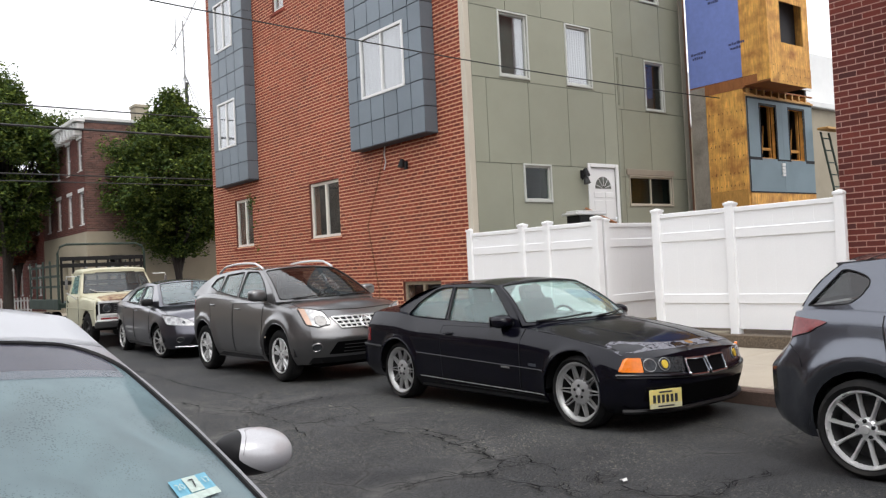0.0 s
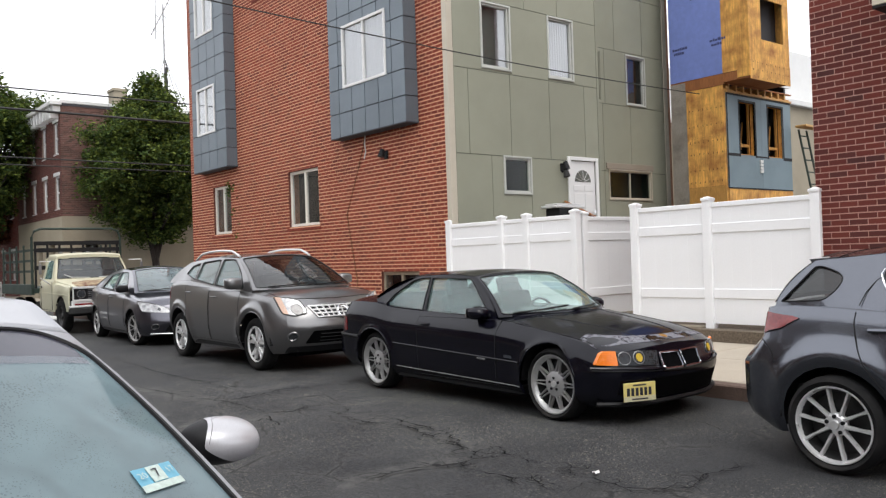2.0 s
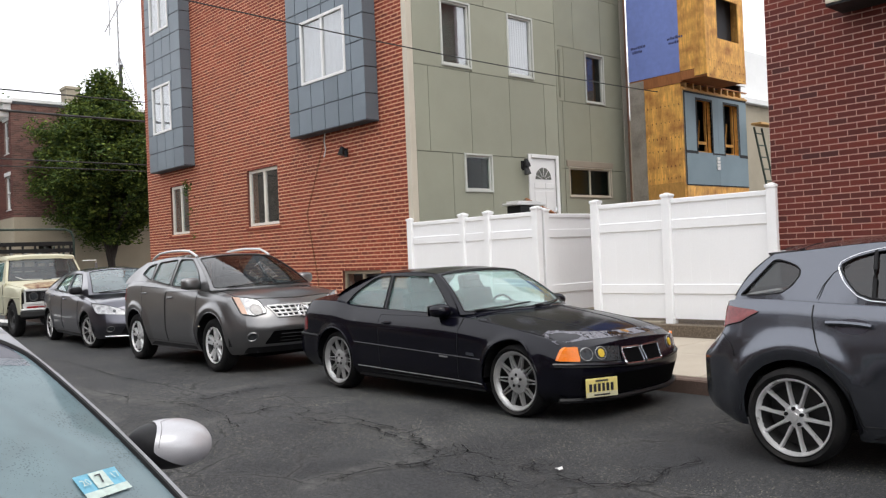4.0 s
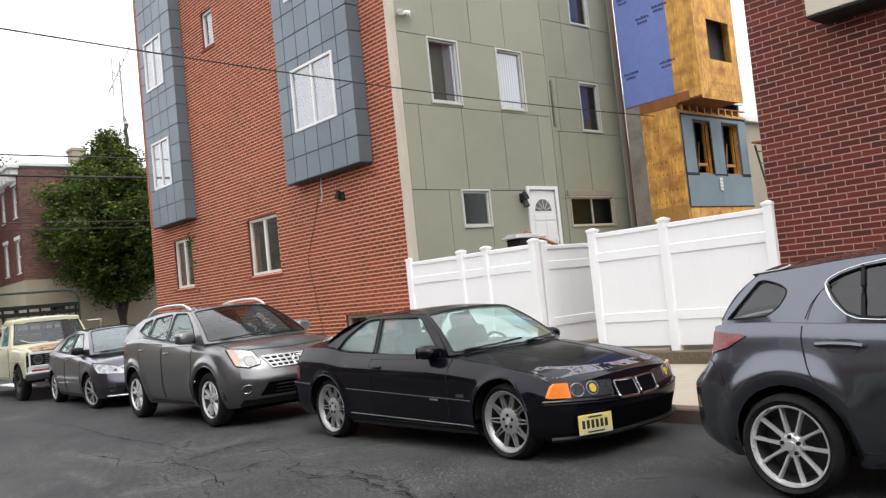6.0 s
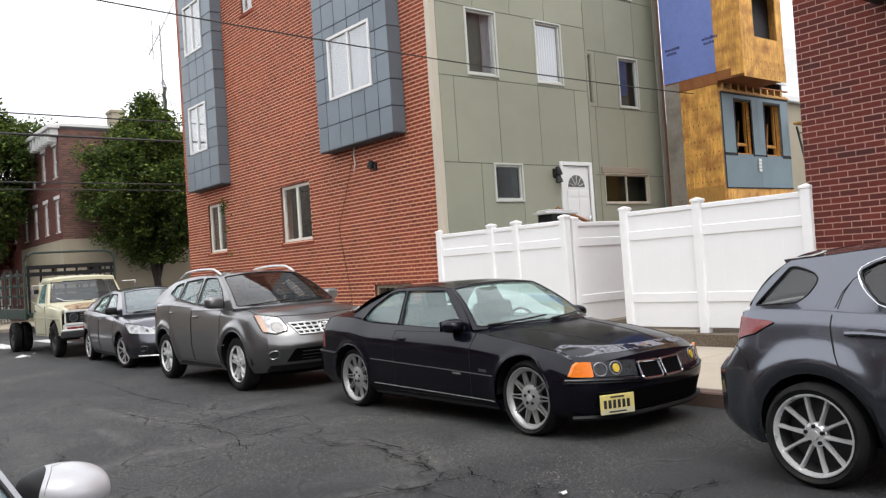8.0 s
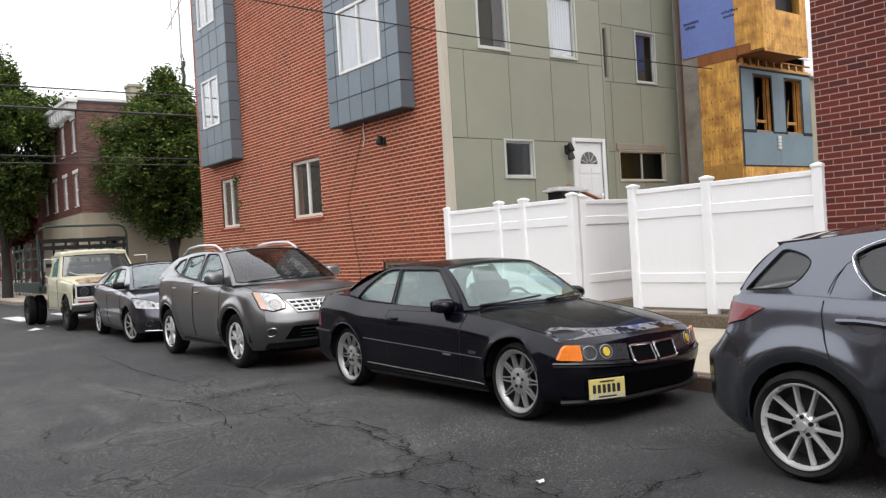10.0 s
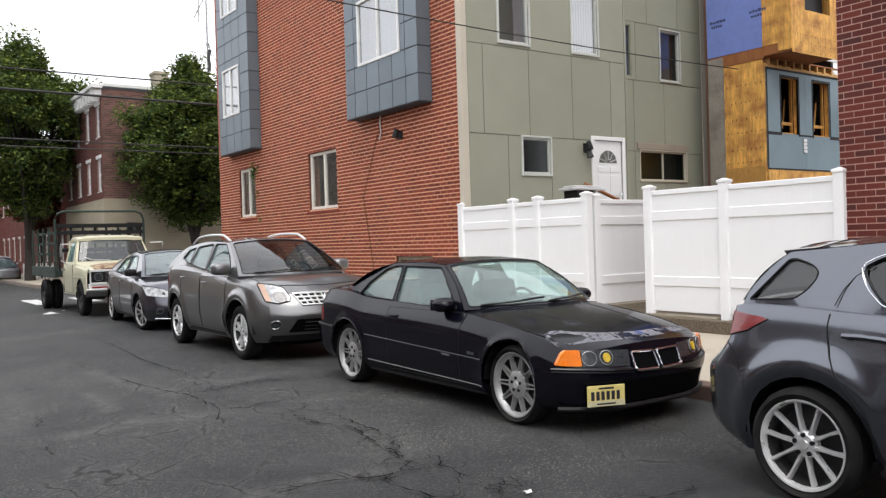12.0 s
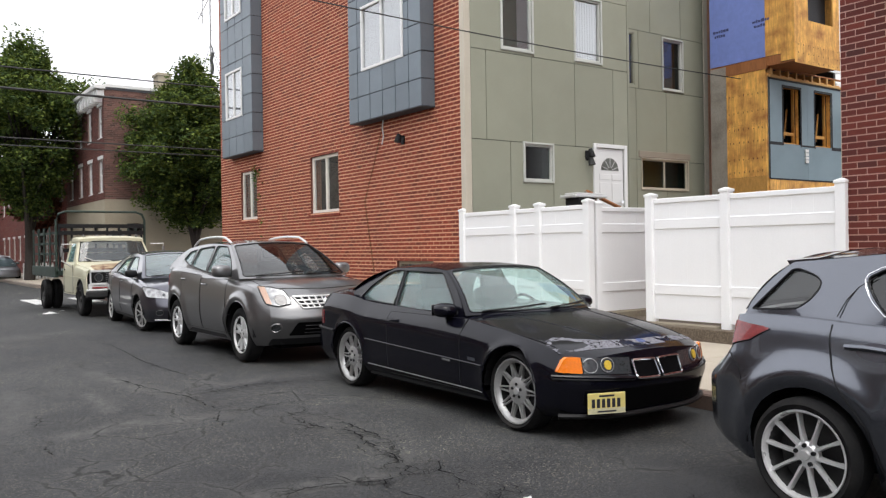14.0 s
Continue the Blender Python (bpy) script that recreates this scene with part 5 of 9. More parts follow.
def spoke(bm, a0, a1, r0, r1, w0, w1, x0, x1, depth):
    """One tapered wheel spoke from angle a0 at the hub to a1 at the rim."""
    def pt(r, a, off, x):
        return bm.verts.new((x, r * math.cos(a) - off * math.sin(a), r * math.sin(a) + off * math.cos(a)))
    v = []
    for r, a, w, x in ((r0, a0, w0, x0), (r1, a1, w1, x1)):
        v.append([pt(r, a, -w / 2, x + depth * 0.5), pt(r, a, -w * 0.28, x), pt(r, a, w * 0.28, x), pt(r, a, w / 2, x + depth * 0.5), pt(r, a, w / 2, x + depth), pt(r, a, -w / 2, x + depth)])
    for i in range(6):
        bm.faces.new((v[0][i], v[0][(i + 1) % 6], v[1][(i + 1) % 6], v[1][i]))


WHEELS = {}


def wheel(parent, x, y, R, width, rim, style, far=False):
    """tyre and rim; the outer face looks to -x, or to +x on the far side."""
    w = new("wheel")
    w.empty_display_size = 0.1
    w.parent = parent
    w.location = (x, y, R)
    w.rotation_euler = (0, 0, math.pi) if far else (0, 0, 0)
    key = (R, width, rim, style)
    if key in WHEELS:
        for nm, me in WHEELS[key]:
            o = new(nm, me)
            o.parent = w
        return w
    h = width / 2
    bm = bmesh.new()
    prof = [(rim - 0.015, -h * 0.55), (rim + 0.004, -h * 0.80), (rim + 0.02, -h * 0.92), ((rim + R) / 2, -h), (R - 0.03, -h * 0.94), (R - 0.008, -h * 0.78), (R, -h * 0.55),
            (R - 0.006, -h * 0.5), (R, -h * 0.45), (R, h * 0.45), (R - 0.006, h * 0.5), (R, h * 0.55), (R - 0.03, h * 0.95), (rim, h * 0.8)]
    lathe(bm, prof, 48)
    tyre = part("tyre", bm, M["rubber"], w, smooth=True)
    bm = bmesh.new()
    lathe(bm, [(rim - 0.012, -h * 0.60), (rim + 0.005, -h * 0.86), (rim + 0.002, -h * 0.90), (rim - 0.007, -h * 0.88), (rim - 0.012, -h * 0.68)], 48)
    # barrel kept in dark steel to paint the shade between the spokes
    inner = bmesh.new()
    lathe(inner, [(rim - 0.011, -h * 0.70), (rim - 0.024, -h * 0.4), (rim - 0.05, h * 0.6)], 40)
    barrel = part("rim_barrel", inner, M["steel_dark"], w, smooth=True)
    f = -h * 0.62

    def disc(r0, r1, x0, x1, n=24):
        lathe(bm, [(0.001, x0), (r0, x0), (r1, x1), (r1, x1 + 0.03)], n)
    tau = math.tau
    if style == "web":
        disc(0.088, 0.110, f - 0.005, f + 0.008)
        lathe(bm, [(rim - 0.034, f + 0.012), (rim - 0.030, f - 0.002), (rim - 0.010, -h * 0.80)], 48)
        for i in range(10):
            a = tau * i / 10
            spoke(bm, a + 0.20, a + 0.045, 0.098, rim - 0.026, 0.012, 0.0095, f - 0.001, f - 0.006, 0.025)
            spoke(bm, a - 0.20, a - 0.045, 0.098, rim - 0.026, 0.012, 0.0095, f - 0.001, f - 0.006, 0.025)
    elif style == "ten":
        disc(0.056, 0.072, f - 0.002, f + 0.012)
        lathe(bm, [(rim - 0.020, f + 0.02), (rim - 0.015, f - 0.004), (rim - 0.008, -h * 0.82)], 48)
        for i in range(10):
            a = tau * i / 10 + 0.12
            tw = 0.10 if i % 2 else -0.10
            spoke(bm, a + tw * 0.5, a, 0.055, 0.15, 0.028, 0.019, f + 0.002, f - 0.006, 0.034)
            spoke(bm, a, a - tw * 0.25, 0.15, rim - 0.012, 0.019, 0.026, f - 0.006, f - 0.010, 0.034)
    elif style == "five":
        disc(0.05, 0.08, f - 0.012, f + 0.002)
        for i in range(5):
            a = tau * i / 5 + tau / 20
            spoke(bm, a - 0.10, a - 0.20, 0.05, rim - 0.01, 0.045, 0.050, f - 0.008, f - 0.006, 0.04)
            spoke(bm, a + 0.10, a + 0.20, 0.05, rim - 0.01, 0.045, 0.050, f - 0.008, f - 0.006, 0.04)
            spoke(bm, a, a, 0.06, rim * 0.66, 0.06, 0.05, f - 0.004, f - 0.004, 0.03)
    elif style == "cover":
        disc(0.06, 0.09, f - 0.014, f)
        lathe(bm, [(rim * 0.90, f - 0.008), (rim - 0.01, f - 0.016)], 40)
        for i in range(5):
            a = tau * i / 5
            spoke(bm, a - 0.10, a - 0.26, 0.07, rim - 0.012, 0.022, 0.026, f - 0.008, f - 0.016, 0.02)
            spoke(bm, a + 0.10, a + 0.26, 0.07, rim - 0.012, 0.022, 0.026, f - 0.008, f - 0.016, 0.02)
    else:
        lathe(bm, [(0.001, f - 0.02), (0.06, f - 0.02), (0.07, f + 0.02), (rim * 0.7, f + 0.03), (rim - 0.015, f - 0.01)], 32)
    rim_ob = part("rim", bm, M[{"web": "alloy_grey", "cover": "alloy_grey", "five": "alloy_bright", "ten": "alloy_bright", "steel": "steel_dark"}.get(style, "alloy")], w, smooth=True)
    lugs = []
    for i in range(5):
        a = tau * i / 5 + 0.3
        c = (f - 0.012, 0.052 * math.cos(a), 0.052 * math.sin(a))
        lugs.append(part("lug_nut", tube(bmesh.new(), [c, (c[0] + 0.03, c[1], c[2])], 0.0125, 8), M["black"], w))
    bm = bmesh.new()
    lathe(bm, [(0.001, h * 0.25), (rim * 0.82, h * 0.25), (rim * 0.82, h * 0.32), (0.001, h * 0.32)], 28)
    brake = part("brake_disc", bm, M["steel_dark"], w)
    bm = bmesh.new()
    lathe(bm, [(0.001, f - 0.016), (0.026, f - 0.016), (0.03, f)], 20)
    cap = part("centre_cap", bm, M["alloy"], w)
    WHEELS[key] = [(o.name.split(".")[0], o.data) for o in (tyre, rim_ob, barrel, *lugs, brake, cap)]
    return w


class Car:
    """A car in its own frame: x across (0 in the middle), y back from the front axle, z up."""

    def __init__(self, name, label, loc, rz, paint, rows, axle, R, arch, front, rear, tumble, green, tyre_w=0.22, rim=0.21, style="five", track_in=0.02, top_pow=2.6, group="parked cars", flare=(0.014, 0.02, 0.06), steer=0.0):
        self.ob = thing(name, label, "car", group, loc=loc, rz=rz)
        self.paint, self.R, self.arch, self.axles = M[paint], R, arch, (0.0, axle)
        ys = [r[0] for r in rows]
        self.y0, self.y1 = ys[0], ys[-1]
        self.hw, self.zb, self.zs, self.zt = (smooth_table(ys, [r[i] for r in rows]) for i in (1, 2, 3, 4))
        self.hmax = max(r[1] for r in rows)
        self.front, self.rear = front, rear
        self.slf = smooth_table([p[0] for p in front["slant"]], [p[1] for p in front["slant"]])
        self.slr = smooth_table([p[0] for p in rear["slant"]], [p[1] for p in rear["slant"]])
        self.tum = smooth_table([p[0] for p in tumble], [p[1] for p in tumble])
        self.top_pow, self.g, self.flare = top_pow, green, flare
        self.body()
        self.greenhouse()
        # extra black box under the floor, added to deepen the shade on the road
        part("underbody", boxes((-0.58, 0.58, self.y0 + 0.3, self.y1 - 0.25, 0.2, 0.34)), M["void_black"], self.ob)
        xo = self.hmax - tyre_w / 2 - track_in
        for i, ya in enumerate(self.axles):
            for side in (wheel(self.ob, -xo + (0.03 if steer and not i else 0), ya, R, tyre_w, rim, style), wheel(self.ob, xo, ya, R, tyre_w, rim, style, far=True)):
                side.rotation_euler.z += 0 if i else radians(steer)

    # -- the shape --
    def bend(self, x, y, z):
        F, B = self.front, self.rear
        u = abs(x) / self.hmax
        e = min(1, max(0, (y - self.y0) / F.get("reach", 0.8)))
        d = (1 - e) ** 2 * (F["bow"] * u ** F.get("pow", 2.4) + self.slf(z))
        e = min(1, max(0, (self.y1 - y) / B.get("reach", 0.7)))
        d -= (1 - e) ** 2 * (B["bow"] * u ** B.get("pow", 2.4) + self.slr(z))
        return y + d

    def side_x(self, y, z):
        zb = self.zb(y)
        v = min(1, max(0, (z - zb) / max(0.05, self.zs(y) - zb)))
        x = self.hw(y) - self.tum(v)
        for ya in self.axles:
            r = math.hypot(y - ya, z - self.R)
            x += self.flare[0] * math.exp(-((r - self.arch - self.flare[1]) / self.flare[2]) ** 2)
        return x

    def low(self, y):
        z = self.zb(y)
        for ya in self.axles:
            if abs(y - ya) < self.arch:
                z = max(z, self.R + math.sqrt(self.arch ** 2 - (y - ya) ** 2))
        return z

    def half_ring(self, y, ns=30, nt=12):
        zl, zs, zt = self.low(y), self.zs(y), self.zt(y)
        pts = []
        for i in range(ns):
            w = i / (ns - 1)
            z = zl + (zs - zl) * (w + 0.16 * math.sin(math.pi * w) * w)
            pts.append((self.side_x(y, z), z))
        xs = pts[-1][0]
        for i in range(1, nt + 1):
            a = (i / nt) ** 1.5
            u = 1 - a
            pts.append((xs * u, zs + (zt - zs) * (1 - u ** self.top_pow)))
        return pts

    def body(self):
        ys = {self.y0, self.y1}
        y = self.y0
        while y < self.y1:
            ys.add(round(y, 4))
            y += 0.07
        for e in (0.015, 0.04, 0.08):
            ys |= {self.y0 + e, self.y1 - e}
        for ya in self.axles:
            ys = {q for q in ys if abs(q - ya) > self.arch + 0.02}
            for k in range(13):
                ys.add(ya + self.arch * math.cos(math.pi * k / 12) * 0.9999)
            ys |= {ya - self.arch - 0.003, ya + self.arch + 0.003}
        ys = sorted(ys)
        bm = bmesh.new()
        grid = []
        for y in ys:
            half = self.half_ring(y)
            ring = [(x, z) for x, z in half] + [(-x, z) for x, z in half[-2::-1]]
            grid.append([bm.verts.new((x, self.bend(x, y, z), z)) for x, z in ring])
        for p, q in zip(grid, grid[1:]):
            for i in range(len(p) - 1):
                bm.faces.new((p[i], p[i + 1], q[i + 1], q[i]))
        n = len(grid[0])
        for ring, y in ((grid[0], ys[0]), (grid[-1], ys[-1])):
            cols = 12
            prev = None
            for i in range(n // 2 + 1):
                a, b = ring[i], ring[n - 1 - i]
                if a is b:
                    for k in range(cols):
                        bm.faces.new((prev[k], prev[k + 1], a))
                    break
                row = [a]
                for k in range(1, cols):
                    x = a.co.x + (b.co.x - a.co.x) * k / cols
                    row.append(bm.verts.new((x, self.bend(x, y, a.co.z), a.co.z)))
                row.append(b)
                if prev:
                    for k in range(cols):
                        bm.faces.new((prev[k], prev[k + 1], row[k + 1], row[k]))
                prev = row
        part("body", bm, self.paint, self.ob, smooth=True)
        hw, zb = self.hmax, min(self.zb(self.y0 + 1), self.zb(self.y1 - 1))
        bm = boxes((-hw + 0.3, hw - 0.3, self.y0 + 0.25, self.y1 - 0.25, zb + 0.02, zb + 0.12), (-hw + 0.06, hw - 0.06, self.arch + 0.03, self.axles[1] - self.arch - 0.03, zb + 0.02, zb + 0.1))
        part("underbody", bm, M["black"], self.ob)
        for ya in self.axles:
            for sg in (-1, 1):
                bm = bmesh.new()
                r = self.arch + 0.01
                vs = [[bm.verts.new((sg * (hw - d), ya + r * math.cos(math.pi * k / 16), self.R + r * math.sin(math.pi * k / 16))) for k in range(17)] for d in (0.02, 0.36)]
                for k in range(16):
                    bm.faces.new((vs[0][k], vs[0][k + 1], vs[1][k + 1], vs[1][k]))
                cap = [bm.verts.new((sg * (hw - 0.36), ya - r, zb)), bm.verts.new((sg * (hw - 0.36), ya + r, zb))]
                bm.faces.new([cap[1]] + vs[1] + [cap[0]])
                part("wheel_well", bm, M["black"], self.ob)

    # -- details on the faces --
    def on_side(self, sg=-1, off=0.003):
        def f(y, z):
            x = self.side_x(y, z)
            return (sg * (x + off), self.bend(x, y, z), z), (-sg, 0, 0)
        return f

    def on_front(self, off=0.004):
        def f(x, z):
            return (x, self.bend(x, self.y0, z) - off, z), (0, 1, 0)
        return f

    def on_rear(self, off=0.004):
        def f(x, z):
            return (x, self.bend(x, self.y1, z) + off, z), (0, -1, 0)
        return f

    def on_top(self, off=0.003):
        def f(x, y):
            zs, zt = self.zs(y), self.zt(y)
            u = min(1, abs(x) / self.side_x(y, zs))
            z = zs + (zt - zs) * (1 - u ** self.top_pow)
            return (x, self.bend(x, y, z), z + off), (0, 0, -1)
        return f

    def line(self, name, pts, mapping, r, material, closed=False, label="", sides=6):
        """A thin bead or gap along points of a face."""
        pts = dense(pts, 0.05) if closed else [q for a, b in zip(pts, pts[1:]) for q in [tuple(Vector(a).lerp(Vector(b), i / max(1, int((Vector(b) - Vector(a)).length / 0.05)))) for i in range(max(1, int((Vector(b) - Vector(a)).length / 0.05)))]] + [pts[-1]]
        if closed:
            pts = pts + pts[:1]
        return part(name, tube(bmesh.new(), [mapping(*p)[0] for p in pts], r, sides), material, self.ob, label, True)

    def patch(self, name, outline, mapping, depth, material, label="", holes=(), parent=None):
        """A piece laid on a curved face, cut from a fine grid so that it follows the curve."""
        return mapped_fill(name, dense(outline, 0.05), [dense(h, 0.05) for h in holes], mapping, depth, material, parent or self.ob, label)

    def door(self, y0, y1, z0, slope=0.0, outline=None, handle=None, sides=(-1, 1), handle_mat=None):
        """A door skin with its gap and pull handle on each side."""
        pts = outline or [(y0, z0), (y1, z0), (y1 + slope, self.zs((y0 + y1) / 2) - 0.03), (y0, self.zs((y0 + y1) / 2) - 0.03)]
        for sg in sides:
            bm = bmesh.new()
            nu, nv = 14, 12
            # bilinear skin between the four corners
            a, b, c, d = [Vector(p) for p in pts]
            g = []
            for j in range(nv + 1):
                row = []
                for i in range(nu + 1):
                    s, t = i / nu, j / nv
                    q = (a * (1 - s) + b * s) * (1 - t) + (d * (1 - s) + c * s) * t
                    row.append(bm.verts.new(self.on_side(sg, 0.003)(q.x, q.y)[0]))
                g.append(row)
            for j in range(nv):
                for i in range(nu):
                    bm.faces.new((g[j][i], g[j][i + 1], g[j + 1][i + 1], g[j + 1][i]))
            dr = part("door", bm, self.paint, self.ob, smooth=True)
            gap = tube(bmesh.new(), [self.on_side(sg, 0.0022)(*q)[0] for q in dense(pts, 0.06)] + [self.on_side(sg, 0.0018)(*pts[0])[0]], 0.0034, 5)
            part("door_gap", gap, M["black"], dr)
            if handle:
                hy, hz, hl = handle
                p0, p2 = (self.on_side(sg, 0.004)(yy, hz)[0] for yy in (hy, hy + hl))
                bm = tube(bmesh.new(), [p0, self.on_side(sg, 0.026)(hy + 0.03, hz)[0], self.on_side(sg, 0.028)(hy + hl - 0.03, hz)[0], p2], 0.012, 8)
                part("handle", bm, handle_mat or self.paint, dr, smooth=True)

    # -- the cabin --
    def glass_x(self, y, z):
        g = self.g
        zb = self.zs(y)
        zr = max(zb + 0.05, self._re(min(max(y, g["B"][0]), g["C"][0])))
        t = min(1, max(0, (z - zb) / (zr - zb)))
        narrow = 1.0
        if y > g["C"][0]:
            narrow = 1 - g.get("rear_narrow", 0.0) * (y - g["C"][0]) / max(0.1, g["D"][0] - g["C"][0])
        return (g["hb"] + (g["hr"] - g["hb"]) * t ** 1.15) * narrow

    def on_glass(self, sg=-1, off=0.0):
        def f(y, z):
            return (sg * (self.glass_x(y, z) + off), y, z), (-sg, 0, 0)
        return f

    def greenhouse(self):
        g = self.g
        A, B, C, D = g["A"], g["B"], g["C"], g["D"]
        mid = ((B[0] + C[0]) / 2 - 0.1, max(B[1], C[1]) + g.get("rise", 0.02))
        self._re = smooth_table([B[0], mid[0], C[0]], [B[1], mid[1], C[1]])
        hr, crown = g["hr"], g.get("crown", 0.05)
        bb, bt = g.get("base_bow", 0.22), g.get("top_bow", 0.06)
        rb, rt = g.get("rear_base_bow", 0.10), g.get("rear_top_bow", 0.04)
        gl = g.get("glass", M["car_glass"])
        # roof skin
        nx, ny = 16, 14
        vs, fs = [], []
        for j in range(ny + 1):
            for i in range(nx + 1):
                u, t = 2 * i / nx - 1, j / ny
                ya, yc = B[0] - bt * (1 - u * u), C[0] + rt * (1 - u * u)
                y = ya + (yc - ya) * t
                vs.append((hr * u, y, self._re(min(max(y, B[0]), C[0])) + crown * (1 - abs(u) ** 2.2) + 0.004))
        for j in range(ny):
            for i in range(nx):
                k = j * (nx + 1) + i
                fs.append((k, k + 1, k + nx + 2, k + nx + 1))
        under = [(x * 0.985, y, z - 0.03) for x, y, z in vs]
        k = len(vs)
        edge = [i for i in range(nx + 1)] + [j * (nx + 1) + nx for j in range(1, ny + 1)] + [ny * (nx + 1) + i for i in range(nx - 1, -1, -1)] + [j * (nx + 1) for j in range(ny - 1, 0, -1)]
        fs2 = fs + [tuple(i + k for i in f[::-1]) for f in fs] + [(edge[i], edge[(i + 1) % len(edge)], edge[(i + 1) % len(edge)] + k, edge[i] + k) for i in range(len(edge))]
        mesh_part("roof", vs + under, fs2, g.get("roof_mat", self.paint), self.ob, smooth=True)

        def screen(name, base, top, hb_, bow_b, bow_t, sgn, glassm, inset=0.07, top_t=0.95):
            """A bowed pane with a dark band round it, between its base and the roof's edge."""
            def at(u, t):
                xb, xt = hb_ * u, hr * u
                yb, yt = base[0] - sgn * bow_b * (1 - u * u), top[0] - sgn * bow_t * (1 - u * u)
                zb, zt = base[1] + 0.01 * (1 - u * u), top[1] + crown * (1 - abs(u) ** 2.2)
                bulge = (0.035 if sgn > 0 else g.get("rear_bulge", 0.035)) * math.sin(math.pi * t)
                return Vector((xb + (xt - xb) * t, yb + (yt - yb) * t - sgn * bulge * 0.6, zb + (zt - zb) * t + bulge * 0.6))
            n = 14
            vv, ff = [], []
            lo, hi = -1 + inset, 1 - inset
            for j in range(n + 1):
                for i in range(n + 1):
                    vv.append(at(lo + (hi - lo) * i / n, 0.04 + (top_t - 0.03) * j / n))
            for j in range(n):
                for i in range(n):
                    q = j * (n + 1) + i
                    ff.append((q, q + 1, q + n + 2, q + n + 1))
            p = mesh_part(name, vv, ff, glassm, self.ob, smooth=True)
            p.visible_shadow = False
            ring_o, ring_i = [], []
            e = 36
            for a in range(4 * e):
                s, r = divmod(a, e)
                t = r / e
                u, w = [(-1 + 2 * t, 0), (1, t), (1 - 2 * t, 1), (-1, 1 - t)][s]
                U, W = max(-1, min(1, u / (hi - 0.01))), max(-1, min(1, (w - 0.5) / 0.45))
                cu, cw = g.get("corner", (0.06, 0.08))
                du, dw = (abs(U) - 1 + cu) / cu, (abs(W) - 1 + cw) / cw
                if du > 0 and dw > 0 and (W > 0 or not g.get("top_only")):
                    k = max(du, dw) / math.hypot(du, dw)
                    U, W = math.copysign(1 - cu + cu * du * k, U), math.copysign(1 - cw + cw * dw * k, W)
                up = Vector((0, -sgn * 0.003, 0.003))
                ring_o.append(at(u, w * 1.0) + up)
                ring_i.append(at(U * (hi - 0.01), (0.05 + top_t) / 2 + (top_t - 0.05) / 2 * W) + up)
            m = len(ring_o)
            fr = ring_o + ring_i + [v + Vector((0, sgn * 0.02, -0.02)) for v in ring_i]
            mesh_part(name + "_surround", fr, [(i, (i + 1) % m, m + (i + 1) % m, m + i) for i in range(m)] + [(m + i, m + (i + 1) % m, 2 * m + (i + 1) % m, 2 * m + i) for i in range(m)],
                      g.get("surround", self.paint), self.ob, smooth=False)
            self.line_points = ring_i
            part(name + "_seal", tube(bmesh.new(), [tuple(v) for v in ring_i] + [tuple(ring_i[0])], 0.007, 6), M["black"], self.ob)
            return at
        self.ws_at = screen("windscreen", A, B, self.glass_x(A[0], self.zs(A[0])), bb, bt, 1, g.get("ws_glass", gl), g.get("ws_inset", 0.07), g.get("ws_top", 0.95))
        if g.get("rear_screen", True):
            self.rw_at = screen("rear_window", D, C, self.glass_x(D[0], self.zs(D[0])), rb, rt, -1, g.get("rear_glass", gl), 0.1)
        # sides
        outer = [(A[0], self.zs(A[0]) - 0.03)]
        ya = A[0]
        for i in range(1, 12):
            y = A[0] + (D[0] - A[0]) * i / 12
            outer.append((y, self.zs(y) - 0.035))
        outer.append((D[0], D[1] - 0.02))
        for t in (0.17, 0.33, 0.5, 0.66, 0.83, 1.0):
            bulge = g.get("rear_bulge", 0.03) * math.sin(math.pi * t)
            outer.append((D[0] + (C[0] - D[0]) * t + bulge, D[1] + (C[1] - D[1]) * t + bulge * 0.6))
        for i in range(1, 12):
            y = C[0] + (B[0] - C[0]) * i / 12
            outer.append((y, self._re(y)))
        for t in (0.0, 0.25, 0.5, 0.75):
            bulge = 0.035 * math.sin(math.pi * t)
            outer.append((B[0] + (A[0] - B[0]) * t - bulge * 0.6, B[1] + (A[1] - B[1]) * t + bulge * 0.6))
        wins = [rounded(w, g.get("round", 0.12)) for w in g["windows"]]
        for sg in (-1, 1):
            mapped_fill("side_frame", outer, wins, self.on_glass(sg, 0.004), 0.03, g.get("frame_mat", self.paint), self.ob)
            for w in wins:
                p = mapped_fill("side_window", w, [], self.on_glass(sg, -0.012), 0.0, gl, self.ob)
                p.visible_shadow = False
                pts = [self.on_glass(sg, 0.004)(*q)[0] for q in w]
                part("window_seal", tube(bmesh.new(), pts + pts[:1], g.get("seal_r", 0.008), 6), g.get("seal_mat", M["black"]), self.ob)
        self.cabin()

